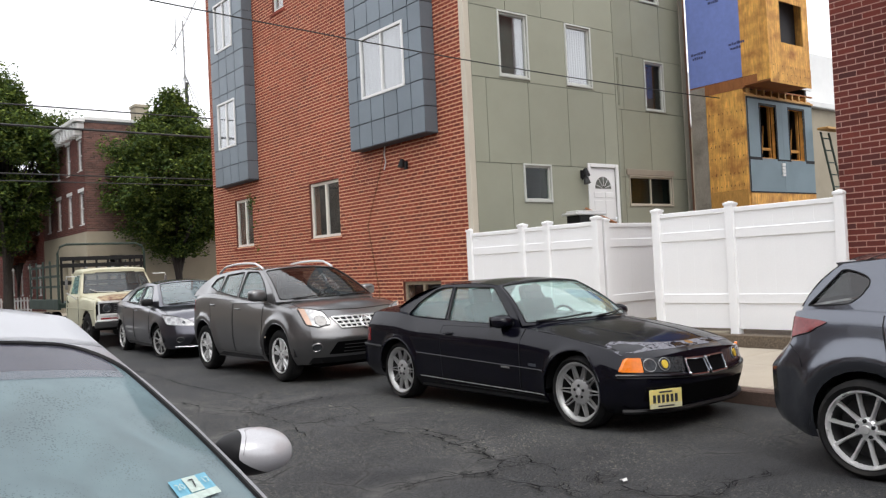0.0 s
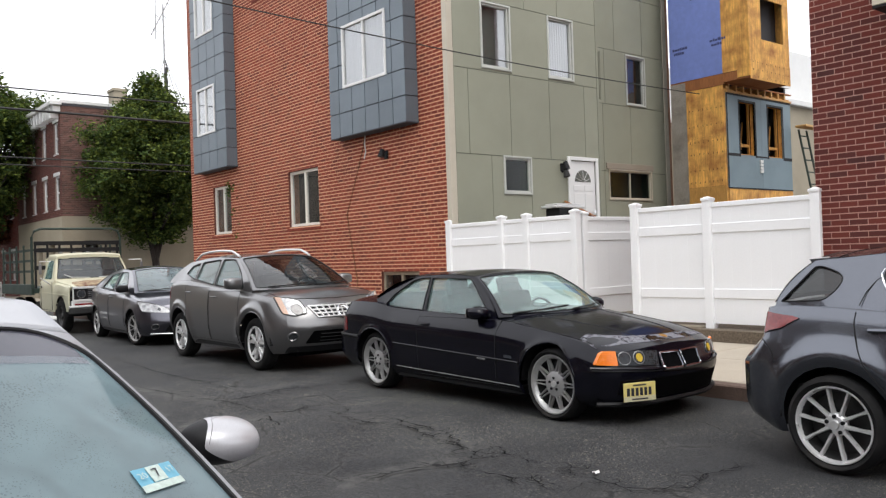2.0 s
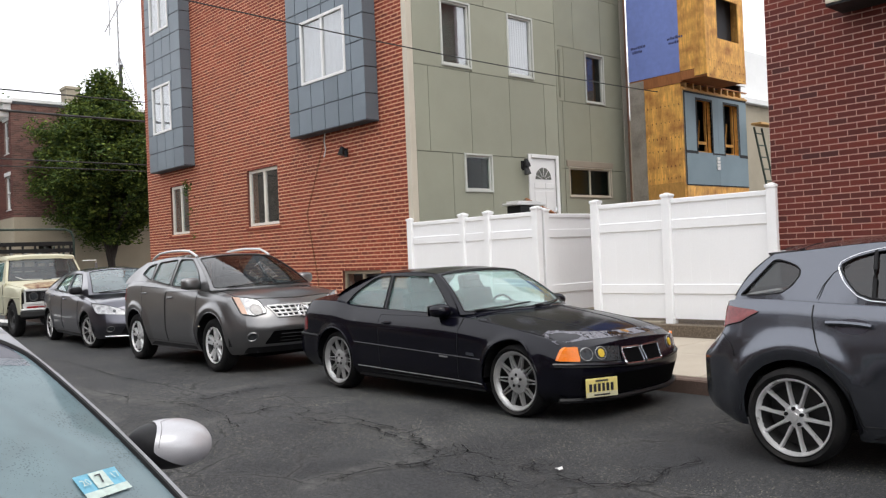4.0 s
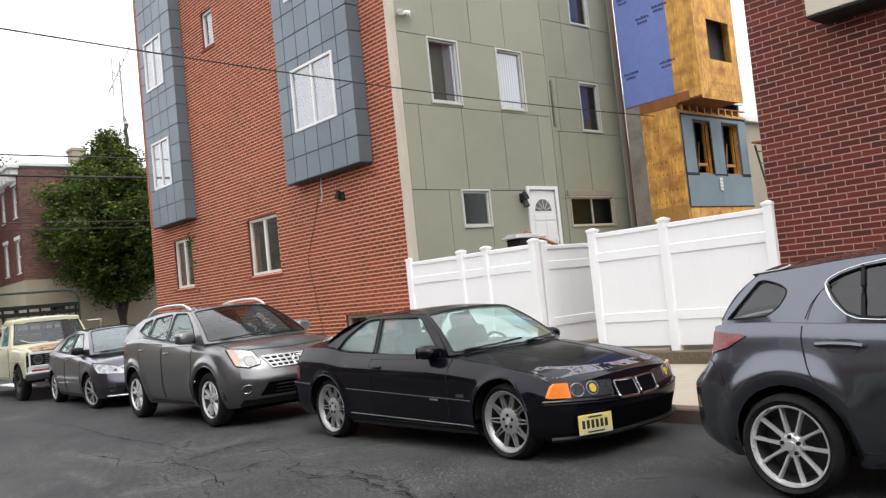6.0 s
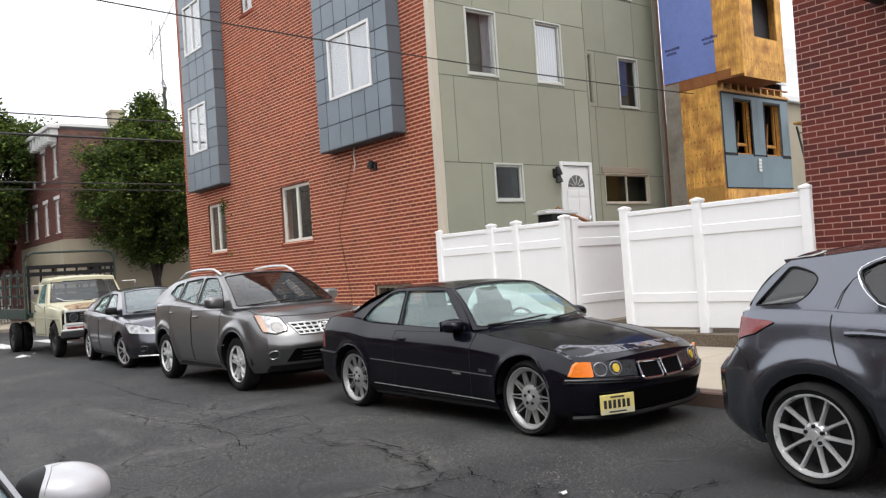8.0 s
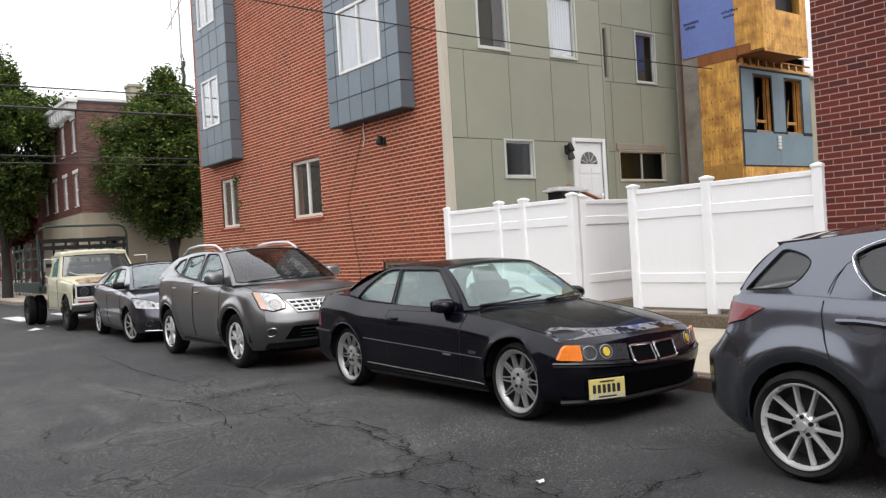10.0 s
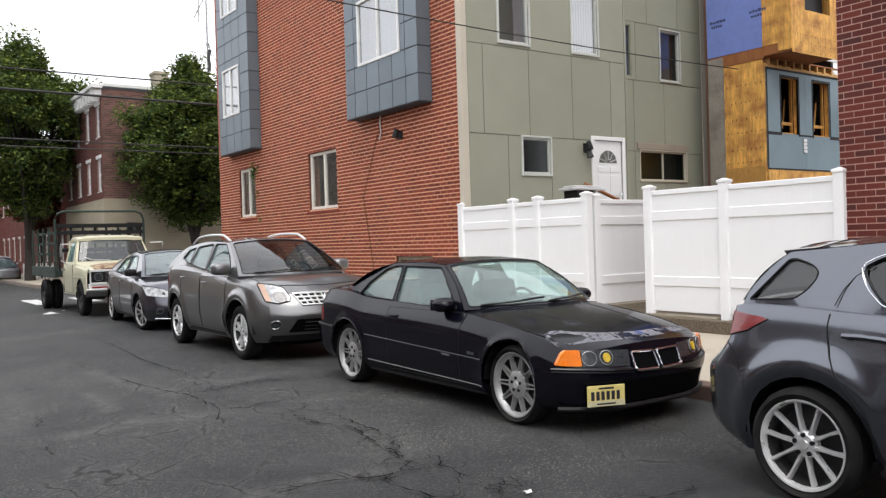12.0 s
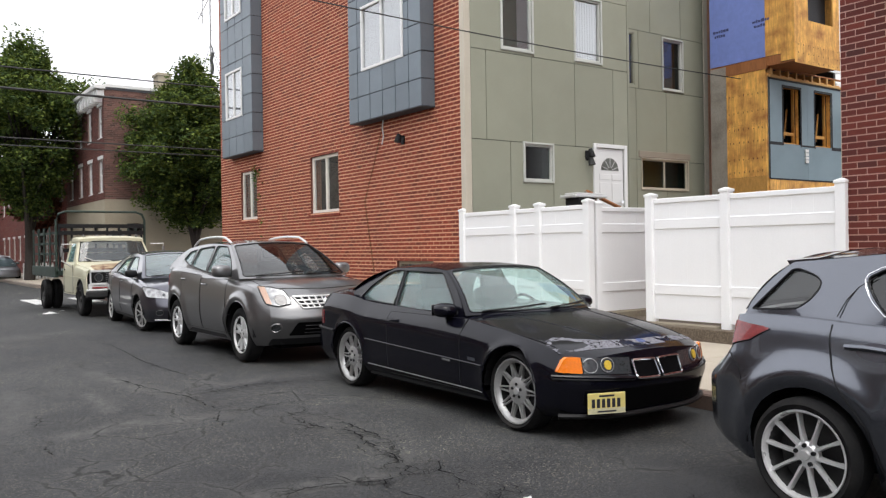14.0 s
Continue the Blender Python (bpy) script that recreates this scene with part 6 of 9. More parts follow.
    def cabin(self):
        g = self.g
        y0, hb = g["A"][0], g["hb"]
        zs = self.zs(y0 + 0.6)
        part("dashboard", boxes((-hb + 0.08, hb - 0.08, y0 - 0.05, y0 + 0.4, zs - 0.25, zs - 0.02), bevel=0.04), M["dash"], self.ob)
        st = g.get("seat_y", y0 + 0.85)
        top = self._re(st + 0.4)

        def seat(x, y, w):
            bm = boxes((x - w / 2, x + w / 2, y, y + 0.5, zs - 0.42, zs - 0.27), bevel=0.04)
            bmesh.ops.create_cube(bm, size=1, matrix=Matrix.Translation((x, y + 0.55, zs - (0.08 if w < 1 else 0.16))) @ Matrix.Rotation(radians(-18), 4, "X") @ Matrix.Diagonal((w * 0.95, 0.13, 0.52 if w < 1 else 0.42, 1)))
            if w < 1:
                bmesh.ops.create_cube(bm, size=1, matrix=Matrix.Translation((x, y + 0.68, min(top - 0.14, zs + 0.33))) @ Matrix.Rotation(radians(-14), 4, "X") @ Matrix.Diagonal((w * 0.55, 0.09, 0.17, 1)))
            es = [e for e in bm.edges if e.calc_length() > 0.06]
            bmesh.ops.bevel(bm, geom=es, offset=0.03, segments=2, profile=0.6, affect="EDGES")
            part("seat", bm, M["seat"], self.ob, smooth=True)
        for x in (-0.36, 0.36):
            seat(x, st, 0.48)
        seat(0, st + 0.85, 1.15)
        part("cabin_floor", boxes((-hb + 0.05, hb - 0.05, y0, g["D"][0] - 0.1, zs - 0.5, zs - 0.45)), M["dash"], self.ob)
        c = Vector((0.36, y0 + 0.52, zs - g.get("wheel_drop", 0.05)))
        ring = []
        for k in range(25):
            a = math.tau * k / 24
            ring.append(c + Vector((0.185 * math.cos(a), 0.05 * math.sin(a), 0.18 * math.sin(a))))
        part("steering_wheel", tube(bmesh.new(), ring, 0.014, 6), M["black"], self.ob)
        part("rear_view_mirror", boxes((-0.12, 0.12, g["B"][0] + 0.08, g["B"][0] + 0.11, g["B"][1] - 0.09, g["B"][1] - 0.03), bevel=0.01), M["black"], self.ob)

    def mirrors(self, y, z, material, size=(0.21, 0.11, 0.13), out=0.12, lower=None, soft_edge=0.62):
        for sg in (-1, 1):
            x = self.glass_x(y, z) - 0.01
            m = part("side_mirror", self.shell((sg * (x + out), y - 0.03, z), size, soft_edge), material, self.ob, smooth=True)
            part("mirror_arm", tube(bmesh.new(), [(sg * (x - 0.01), y, z - 0.03), (sg * (x + 0.05), y - 0.01, z - 0.035), (sg * (x + out), y - 0.02, z - 0.02)], 0.024, 8), lower or M["black"], m)
            gz = boxes((sg * (x + out) - size[0] * 0.42, sg * (x + out) + size[0] * 0.42, y + size[1] * 0.35 - 0.02, y + size[1] * 0.38 - 0.02, z - size[2] * 0.38, z + size[2] * 0.38), bevel=0.001)
            part("mirror_glass", gz, M["chrome"], m)

    def shell(self, c, s, soft_edge):
        """A rounded mirror housing, flat behind."""
        bm = bmesh.new()
        bmesh.ops.create_uvsphere(bm, u_segments=20, v_segments=12, radius=1)
        for v in bm.verts:
            p = v.co
            q = Vector([math.copysign(abs(k) ** soft_edge, k) for k in p])
            v.co = Vector((c[0] + q.x * s[0] / 2, c[1] + (q.y if q.y < 0 else q.y * 0.45) * s[1] * 0.8, c[2] + q.z * s[2] / 2))
        return bm

    def wipers(self, span=0.62):
        for x0, x1 in ((-0.62, 0.0), (0.02, 0.62)):
            hb = self.glass_x(self.g["A"][0], self.g["A"][1])
            pts = [self.ws_at(max(-1, min(1, x / hb)), t) + Vector((0, -0.02, 0.018)) for x, t in ((x0, 0.04), (x0 + (x1 - x0) * 0.5, 0.07), (x1, 0.11))]
            part("wiper", tube(bmesh.new(), pts, 0.009, 6), M["black"], self.ob)

    def disc(self, name, x, z, r, mapping, depth, material, rz=None, parent=None):
        pts = [(x + r * math.cos(math.tau * k / 20), z + (rz or r) * math.sin(math.tau * k / 20)) for k in range(20)]
        return mapped_fill(name, pts, [], mapping, depth, material, parent or self.ob)

    def ring(self, name, x, z, r, mapping, tube_r, material, rz=None, parent=None):
        pts = [mapping(x + r * math.cos(math.tau * k / 24), z + (rz or r) * math.sin(math.tau * k / 24))[0] for k in range(25)]
        return part(name, tube(bmesh.new(), pts, tube_r, 6), material, parent or self.ob, smooth=True)

    def plate(self, x0, x1, z0, z1, y, mat, bars=True, tilt=0.0):
        """A number plate, its characters as plain bars."""
        p = part("number_plate", boxes((x0, x1, y - 0.004, y + 0.004, z0, z1), bevel=0.003), mat, self.ob, "yellow number plate with dark bars")
        w, h = x1 - x0, z1 - z0
        bm = bmesh.new()
        for i in range(6):
            a = x0 + w * (0.10 + 0.135 * i)
            box(bm, a, a + w * 0.085, y - 0.0065, y - 0.004, z0 + h * 0.3, z0 + h * 0.72)
        box(bm, x0 + w * 0.3, x0 + w * 0.7, y - 0.0065, y - 0.004, z0 + h * 0.82, z0 + h * 0.9)
        box(bm, x0 + w * 0.25, x0 + w * 0.75, y - 0.0065, y - 0.004, z0 + h * 0.08, z0 + h * 0.16)
        part("plate_bars", bm, M["ink"], p)
        return p


TUMBLE = [(0, 0.10), (0.1, 0.052), (0.22, 0.018), (0.4, 0.0), (0.62, 0.0), (0.82, 0.012), (0.93, 0.03), (1, 0.06)]


def black_coupe():
    c = Car("car", "black two-door coupe with silver alloy wheels parked at the kerb", (5.90, 4.96, 0), -1.0, "paint_black",
            [(-0.74, 0.795, 0.19, 0.585, 0.64), (-0.6, 0.825, 0.17, 0.625, 0.685), (-0.35, 0.845, 0.16, 0.675, 0.745), (0, 0.855, 0.16, 0.735, 0.80), (0.35, 0.855, 0.16, 0.785, 0.845), (0.70, 0.853, 0.16, 0.825, 0.885),
             (1.0, 0.853, 0.16, 0.845, 0.90), (1.7, 0.853, 0.16, 0.87, 0.92), (2.4, 0.853, 0.16, 0.895, 0.945), (2.8, 0.848, 0.17, 0.945, 0.997), (3.15, 0.838, 0.20, 0.953, 1.012), (3.46, 0.82, 0.22, 0.938, 1.008), (3.60, 0.785, 0.26, 0.86, 0.955)],
            2.70, 0.31, 0.355, dict(bow=0.26, pow=3.2, reach=0.7, slant=[(0.1, 0.10), (0.2, 0.07), (0.32, 0.03), (0.42, 0.0), (0.46, 0.0), (0.475, 0.03), (0.52, 0.04), (0.66, 0.07), (0.75, 0.10)]),
            dict(bow=0.14, pow=3.0, slant=[(0.2, 0.05), (0.3, 0.0), (0.55, 0.0), (0.6, 0.05), (0.95, 0.09)]),
            [(0, 0.10), (0.08, 0.05), (0.16, 0.014), (0.22, 0.006), (0.45, 0.0), (0.70, 0.0), (0.80, 0.004), (0.85, 0.022), (1, 0.10)],
            dict(A=(0.74, 0.845), B=(1.28, 1.222), C=(2.17, 1.232), D=(2.85, 0.99), hb=0.742, hr=0.555, rise=0.014, crown=0.034, base_bow=0.24, rear_narrow=0.05, rear_bulge=0.06,
                 windows=[[(0.84, 0.848), (1.865, 0.873), (1.94, 1.212), (1.31, 1.203)], [(1.915, 0.885), (2.64, 0.912), (2.51, 1.045), (2.27, 1.185), (2.12, 1.212), (1.98, 1.214)]], round=0.08, frame_mat=M["paint_black"], seat_y=1.12, wheel_drop=0.08, ws_inset=0.045, ws_glass=M["screen_glass"]),
            0.235, 0.25, "web", flare=(0.016, 0.012, 0.04))
    s, f = c.on_side, c.on_front
    c.door(0.68, 1.87, 0.24, 0.03, handle=(1.69, 0.755, 0.14), handle_mat=M["paint_black"])
    for sg in (-1, 1):
        c.line("side_moulding", [(0.37, 0.470), (2.32, 0.532)], s(sg, 0.0), 0.010, M["paint_black"])
        c.line("skirt_line", [(0.37, 0.256), (2.27, 0.290)], s(sg, 0.003), 0.0045, M["old_steel"])
        c.patch("fender_badge", [(0.46, 0.498), (0.56, 0.502), (0.56, 0.527), (0.46, 0.523)], s(sg, 0.006), 0.004, M["seam_dark"])
        c.patch("moulding_badge", [(0.80, 0.462), (0.92, 0.466), (0.92, 0.483), (0.80, 0.479)], s(sg, 0.018), 0.004, M["chrome"])
        for ya in c.axles:
            c.line("arch_lip", [(ya + 0.362 * math.cos(q), 0.31 + 0.362 * math.sin(q)) for q in [math.pi * (0.1 + 0.8 * k / 16) for k in range(17)]], s(sg, 0.002), 0.009, M["paint_black"])
        # corner lamp, twin headlamps, grille
        c.patch("indicator", rounded([(sg * 0.815, 0.512), (sg * 0.662, 0.500), (sg * 0.664, 0.618), (sg * 0.745, 0.620), (sg * 0.772, 0.600)], 0.12), f(0.012), 0.03, M["amber"], "amber corner indicator")
        h = c.patch("headlamp", rounded([(sg * 0.652, 0.500), (sg * 0.272, 0.478), (sg * 0.272, 0.598), (sg * 0.652, 0.615)], 0.06), f(0.006), 0.03, M["lamp_dark"], "dark headlamp unit with two round lamps")
        for x, mt in ((0.605, "lamp_dark"), (0.478, "lamp_dark")):
            c.disc("round_lamp", sg * x, 0.556, 0.047, f(0.014), 0.012, M[mt], parent=h)
            c.ring("lamp_rim", sg * x, 0.556, 0.051, f(0.012), 0.004, M["lamp_clear"], parent=h)
        c.disc("inner_bulb", sg * 0.48, 0.556, 0.027, f(0.022), 0.012, M["yellow_lens"], 0.034, parent=h)
        k = c.patch("kidney_grille", rounded([(sg * 0.245, 0.447), (sg * 0.018, 0.440), (sg * 0.018, 0.572), (sg * 0.252, 0.577)], 0.16), f(0.006), 0.03, M["void_black"])
        pts = rounded([(sg * 0.245, 0.447), (sg * 0.018, 0.440), (sg * 0.018, 0.572), (sg * 0.252, 0.577)], 0.16)
        part("grille_frame", tube(bmesh.new(), [f(0.012)(*p)[0] for p in pts + pts[:1]], 0.0105, 6), M["chrome"], k, smooth=True)
    for sg in (-1, 1):
        c.line("bumper_strip", [(sg * 0.845, 0.486), (sg * 0.6, 0.472), (sg * 0.27, 0.452)], f(0.004), 0.012, M["paint_black"])
        c.line("bumper_groove", [(sg * 0.845, 0.468), (sg * 0.6, 0.454), (sg * 0.27, 0.434)], f(0.0), 0.006, M["tape_black"])
    c.patch("lower_intake", rounded([(-0.38, 0.205), (0.62, 0.215), (0.62, 0.36), (-0.38, 0.38)], 0.06), f(0.004), 0.02, M["void_black"])
    c.line("front_lip", [(-0.80, 0.19), (-0.4, 0.175), (0, 0.175), (0.4, 0.175), (0.80, 0.19)], f(0.02), 0.02, M["black"])
    y = c.bend(0.0, c.y0, 0.3)
    px0 = -0.672
    a, b = f(0.012)(px0, 0.29)[0], f(0.012)(px0 + 0.30, 0.29)[0]
    pl = c.plate(-0.15, 0.15, -0.076, 0.076, 0, M["plate_yellow"])
    pl.location = ((a[0] + b[0]) / 2, (a[1] + b[1]) / 2 - 0.05, 0.285)
    pl.rotation_euler = (0, 0, math.atan2(b[1] - a[1], b[0] - a[0]))
    part("plate_band", boxes((-0.148, 0.148, -0.0055, -0.004, -0.075, -0.035)), M["plate_pale"], pl)
    c.line("hood_gap", [(-0.70, -0.42), (-0.745, 0.0), (-0.745, 0.5)], c.on_top(0.001), 0.004, M["tape_black"])
    c.line("hood_gap", [(0.70, -0.42), (0.745, 0.0), (0.745, 0.5)], c.on_top(0.001), 0.004, M["tape_black"])
    for x in (-0.28, 0.28):
        c.line("hood_crease", [(x * 0.9, -0.62), (x * 1.5, 0.5)], c.on_top(-0.003), 0.007, M["paint_black"])
    c.patch("hood_badge", [(0.04 * math.cos(k * 0.5236), -0.60 + 0.04 * math.sin(k * 0.5236)) for k in range(12)], c.on_top(0.006), 0.006, M["chrome"], "round chrome badge")
    c.patch("hood_wear", [(-0.74, -0.56), (-0.3, -0.66), (0.0, -0.675), (0.3, -0.66), (0.74, -0.56), (0.74, -0.46), (0.35, -0.54), (0.0, -0.56), (-0.2, -0.53), (-0.35, -0.48), (-0.5, -0.36), (-0.58, -0.22), (-0.70, -0.25), (-0.74, -0.34)], c.on_top(0.0025), 0.002, M["paint_worn"], "hood front with pale peeling lacquer")
    c.mirrors(0.99, 0.888, M["paint_black"], (0.215, 0.15, 0.128), 0.095, soft_edge=0.85)
    c.wipers()
    # boot lid and tail lamps
    for sg in (-1, 1):
        c.patch("tail_lamp", rounded([(sg * 0.74, 0.60), (sg * 0.42, 0.60), (sg * 0.42, 0.74), (sg * 0.74, 0.74)], 0.1), c.on_rear(0.006), 0.03, M["red_lens"])
        c.patch("tail_lamp_side", rounded([(3.36, 0.62), (3.47, 0.62), (3.47, 0.77), (3.38, 0.77)], 0.1), s(sg, 0.006), 0.01, M["red_lens"])
    c.line("bumper_strip", [(-0.76, 0.57), (0, 0.57), (0.76, 0.57)], c.on_rear(0.006), 0.016, M["black"])
    for sg in (-1, 1):
        c.line("bumper_strip", [(3.02, 0.562), (3.3, 0.57), (3.58, 0.575)], s(sg, 0.004), 0.016, M["black"])
    return c


def crossover():
    c = Car("car", "grey-bronze crossover with silver roof rails parked at the kerb", (5.80, 10.23, 0), 0, "paint_bronze",
            [(-0.90, 0.74, 0.26, 0.80, 0.88), (-0.7, 0.83, 0.24, 0.90, 0.97), (-0.4, 0.885, 0.24, 0.97, 1.04), (0, 0.90, 0.24, 1.01, 1.08), (0.45, 0.90, 0.24, 1.045, 1.10), (0.8, 0.90, 0.24, 1.07, 1.12),
             (1.5, 0.90, 0.24, 1.12, 1.16), (2.1, 0.90, 0.24, 1.17, 1.2), (2.57, 0.895, 0.25, 1.195, 1.22), (2.95, 0.87, 0.28, 1.19, 1.21), (3.24, 0.84, 0.32, 1.15, 1.17), (3.38, 0.78, 0.38, 1.05, 1.08)],
            2.57, 0.35, 0.43, dict(bow=0.36, pow=2.6, reach=0.8, slant=[(0.2, 0.20), (0.34, 0.10), (0.48, 0.03), (0.57, 0.0), (0.66, 0.03), (0.74, 0.07), (0.86, 0.15), (1.0, 0.23)]),
            dict(bow=0.2, pow=2.6, slant=[(0.2, 0.06), (0.4, 0.0), (0.7, 0.03), (1.1, 0.12)]), TUMBLE,
            dict(A=(0.18, 1.06), B=(0.98, 1.512), C=(2.72, 1.478), D=(3.15, 1.18), hb=0.80, hr=0.60, rise=0.028, crown=0.045, base_bow=0.32, top_bow=0.08,
                 windows=[[(0.46, 1.085), (1.40, 1.13), (1.44, 1.505), (1.06, 1.495), (0.72, 1.32)], [(1.45, 1.135), (2.10, 1.215), (2.14, 1.47), (1.52, 1.505)], [(2.14, 1.21), (2.56, 1.30), (2.50, 1.42), (2.24, 1.462)]],
                 round=0.14, ws_inset=0.05, seat_y=1.15, glass=M["car_glass"], ws_glass=M["shade_glass"], rear_glass=M["dark_glass"]),
            0.225, 0.235, "five", flare=(0.034, 0.055, 0.055))
    s, f = c.on_side, c.on_front
    c.door(0.45, 1.42, 0.34, 0.0, handle=(1.18, 0.966, 0.17))
    c.door(1.80, 2.66, 0.34, 0.05, outline=[(1.45, 0.34), (2.14, 0.34), (2.32, 1.13), (1.45, 1.09)], handle=(2.10, 1.022, 0.16))
    for sg in (-1, 1):
        c.line("sill_strip", [(0.46, 0.435), (2.05, 0.485)], s(sg, -0.003), 0.006, M["paint_bronze"])
        for ya in c.axles:
            c.line("arch_lip", [(ya + 0.437 * math.cos(q), 0.35 + 0.437 * math.sin(q)) for q in [math.pi * k / 16 for k in range(17)]], s(sg, 0.0), 0.006, M["paint_bronze"])
        c.patch("headlamp", rounded([(sg * 0.80, 0.99), (sg * 0.66, 0.972), (sg * 0.54, 0.93), (sg * 0.488, 0.81), (sg * 0.505, 0.765), (sg * 0.64, 0.735), (sg * 0.765, 0.765)], 0.14), f(0.012), 0.04, M["lamp_clear"], "clear wraparound headlamp")
        c.patch("indicator", rounded([(sg * 0.80, 0.985), (sg * 0.735, 0.975), (sg * 0.715, 0.86), (sg * 0.705, 0.76), (sg * 0.76, 0.772)], 0.1), f(0.015), 0.03, M["peach_lens"], "pale amber indicator")
        c.disc("headlamp_bowl", sg * 0.60, 0.815, 0.062, f(0.018), 0.012, M["old_steel"])
        edge = rounded([(sg * 0.80, 0.99), (sg * 0.66, 0.972), (sg * 0.54, 0.93), (sg * 0.488, 0.81), (sg * 0.505, 0.765), (sg * 0.64, 0.735), (sg * 0.765, 0.765)], 0.14)
        part("lamp_edge", tube(bmesh.new(), [f(0.013)(*q)[0] for q in edge + edge[:1]], 0.006, 5), M["steel_dark"], c.ob, smooth=True)
        c.ring("bowl_rim", sg * 0.60, 0.815, 0.066, f(0.019), 0.003, M["old_steel"])
        fl = c.disc("fog_lamp", sg * 0.68, 0.47, 0.05, f(0.006), 0.02, M["lamp_dark"], 0.045)
        c.ring("fog_rim", sg * 0.68, 0.47, 0.057, f(0.006), 0.010, M["paint_bronze"], 0.052, parent=fl)
    g = c.patch("grille", rounded([(-0.37, 0.705), (0.37, 0.705), (0.46, 0.855), (-0.46, 0.855)], 0.08), f(0.006), 0.03, M["tape_black"], "mesh grille with a chrome frame")
    bm = bmesh.new()
    for z in (0.71, 0.757, 0.804, 0.851):
        tube(bm, [f(0.010)((-0.37 - 0.09 * (z - 0.705) / 0.15) * (1 - i / 5), z)[0] for i in range(11)], 0.012, 6)
    for i in range(11):
        x = -0.40 + 0.08 * i
        tube(bm, [f(0.010)(x * 0.92, 0.71)[0], f(0.010)(x * 1.14, 0.851)[0]], 0.011, 6)
    part("grille_mesh", bm, M["alloy"], g)
    c.ring("badge_ring", 0, 0.765, 0.075, f(0.02), 0.012, M["chrome"])
    c.patch("lower_skirt", rounded([(-0.72, 0.255), (0.72, 0.255), (0.70, 0.335), (-0.70, 0.335)], 0.1), f(0.005), 0.02, M["tape_black"])
    low = c.patch("lower_grille", rounded([(-0.53, 0.37), (0.53, 0.37), (0.45, 0.535), (-0.45, 0.535)], 0.12), f(0.004), 0.03, M["void_black"])
    bm = bmesh.new()
    for z in (0.40, 0.445, 0.49):
        tube(bm, [f(0.008)(-0.35 + 0.7 * i / 8, z)[0] for i in range(9)], 0.007, 5)
    part("lower_bars", bm, M["black"], low)
    c.line("hood_gap", [(-0.74, -0.52), (-0.70, 0.0), (-0.66, 0.35)], c.on_top(0.001), 0.004, M["black"])
    c.line("hood_gap", [(0.74, -0.52), (0.70, 0.0), (0.66, 0.35)], c.on_top(0.001), 0.004, M["black"])
    c.line("hood_edge_gap", [(-0.62, -0.66), (-0.3, -0.76), (0, -0.79), (0.3, -0.76), (0.62, -0.66)], c.on_top(0.001), 0.005, M["black"])
    for sg in (-1, 1):
        pts = [(sg * 0.575, 1.0 + 1.58 * t, c._re(1.0 + 1.58 * t) + 0.02 + 0.075 * min(1, math.sin(math.pi * t) * 2.2)) for t in [i / 12 for i in range(13)]]
        part("roof_rail", tube(bmesh.new(), pts, 0.017, 8), M["alloy"], c.ob, "silver roof rail", True)
    c.mirrors(0.60, 1.16, M["paint_bronze"], (0.25, 0.13, 0.165), 0.15)
    c.wipers()
    for sg in (-1, 1):
        c.patch("tail_lamp", rounded([(3.10, 0.90), (3.33, 0.90), (3.33, 1.08), (3.16, 1.10)], 0.15), s(sg, 0.006), 0.01, M["red_lens"])
    return c


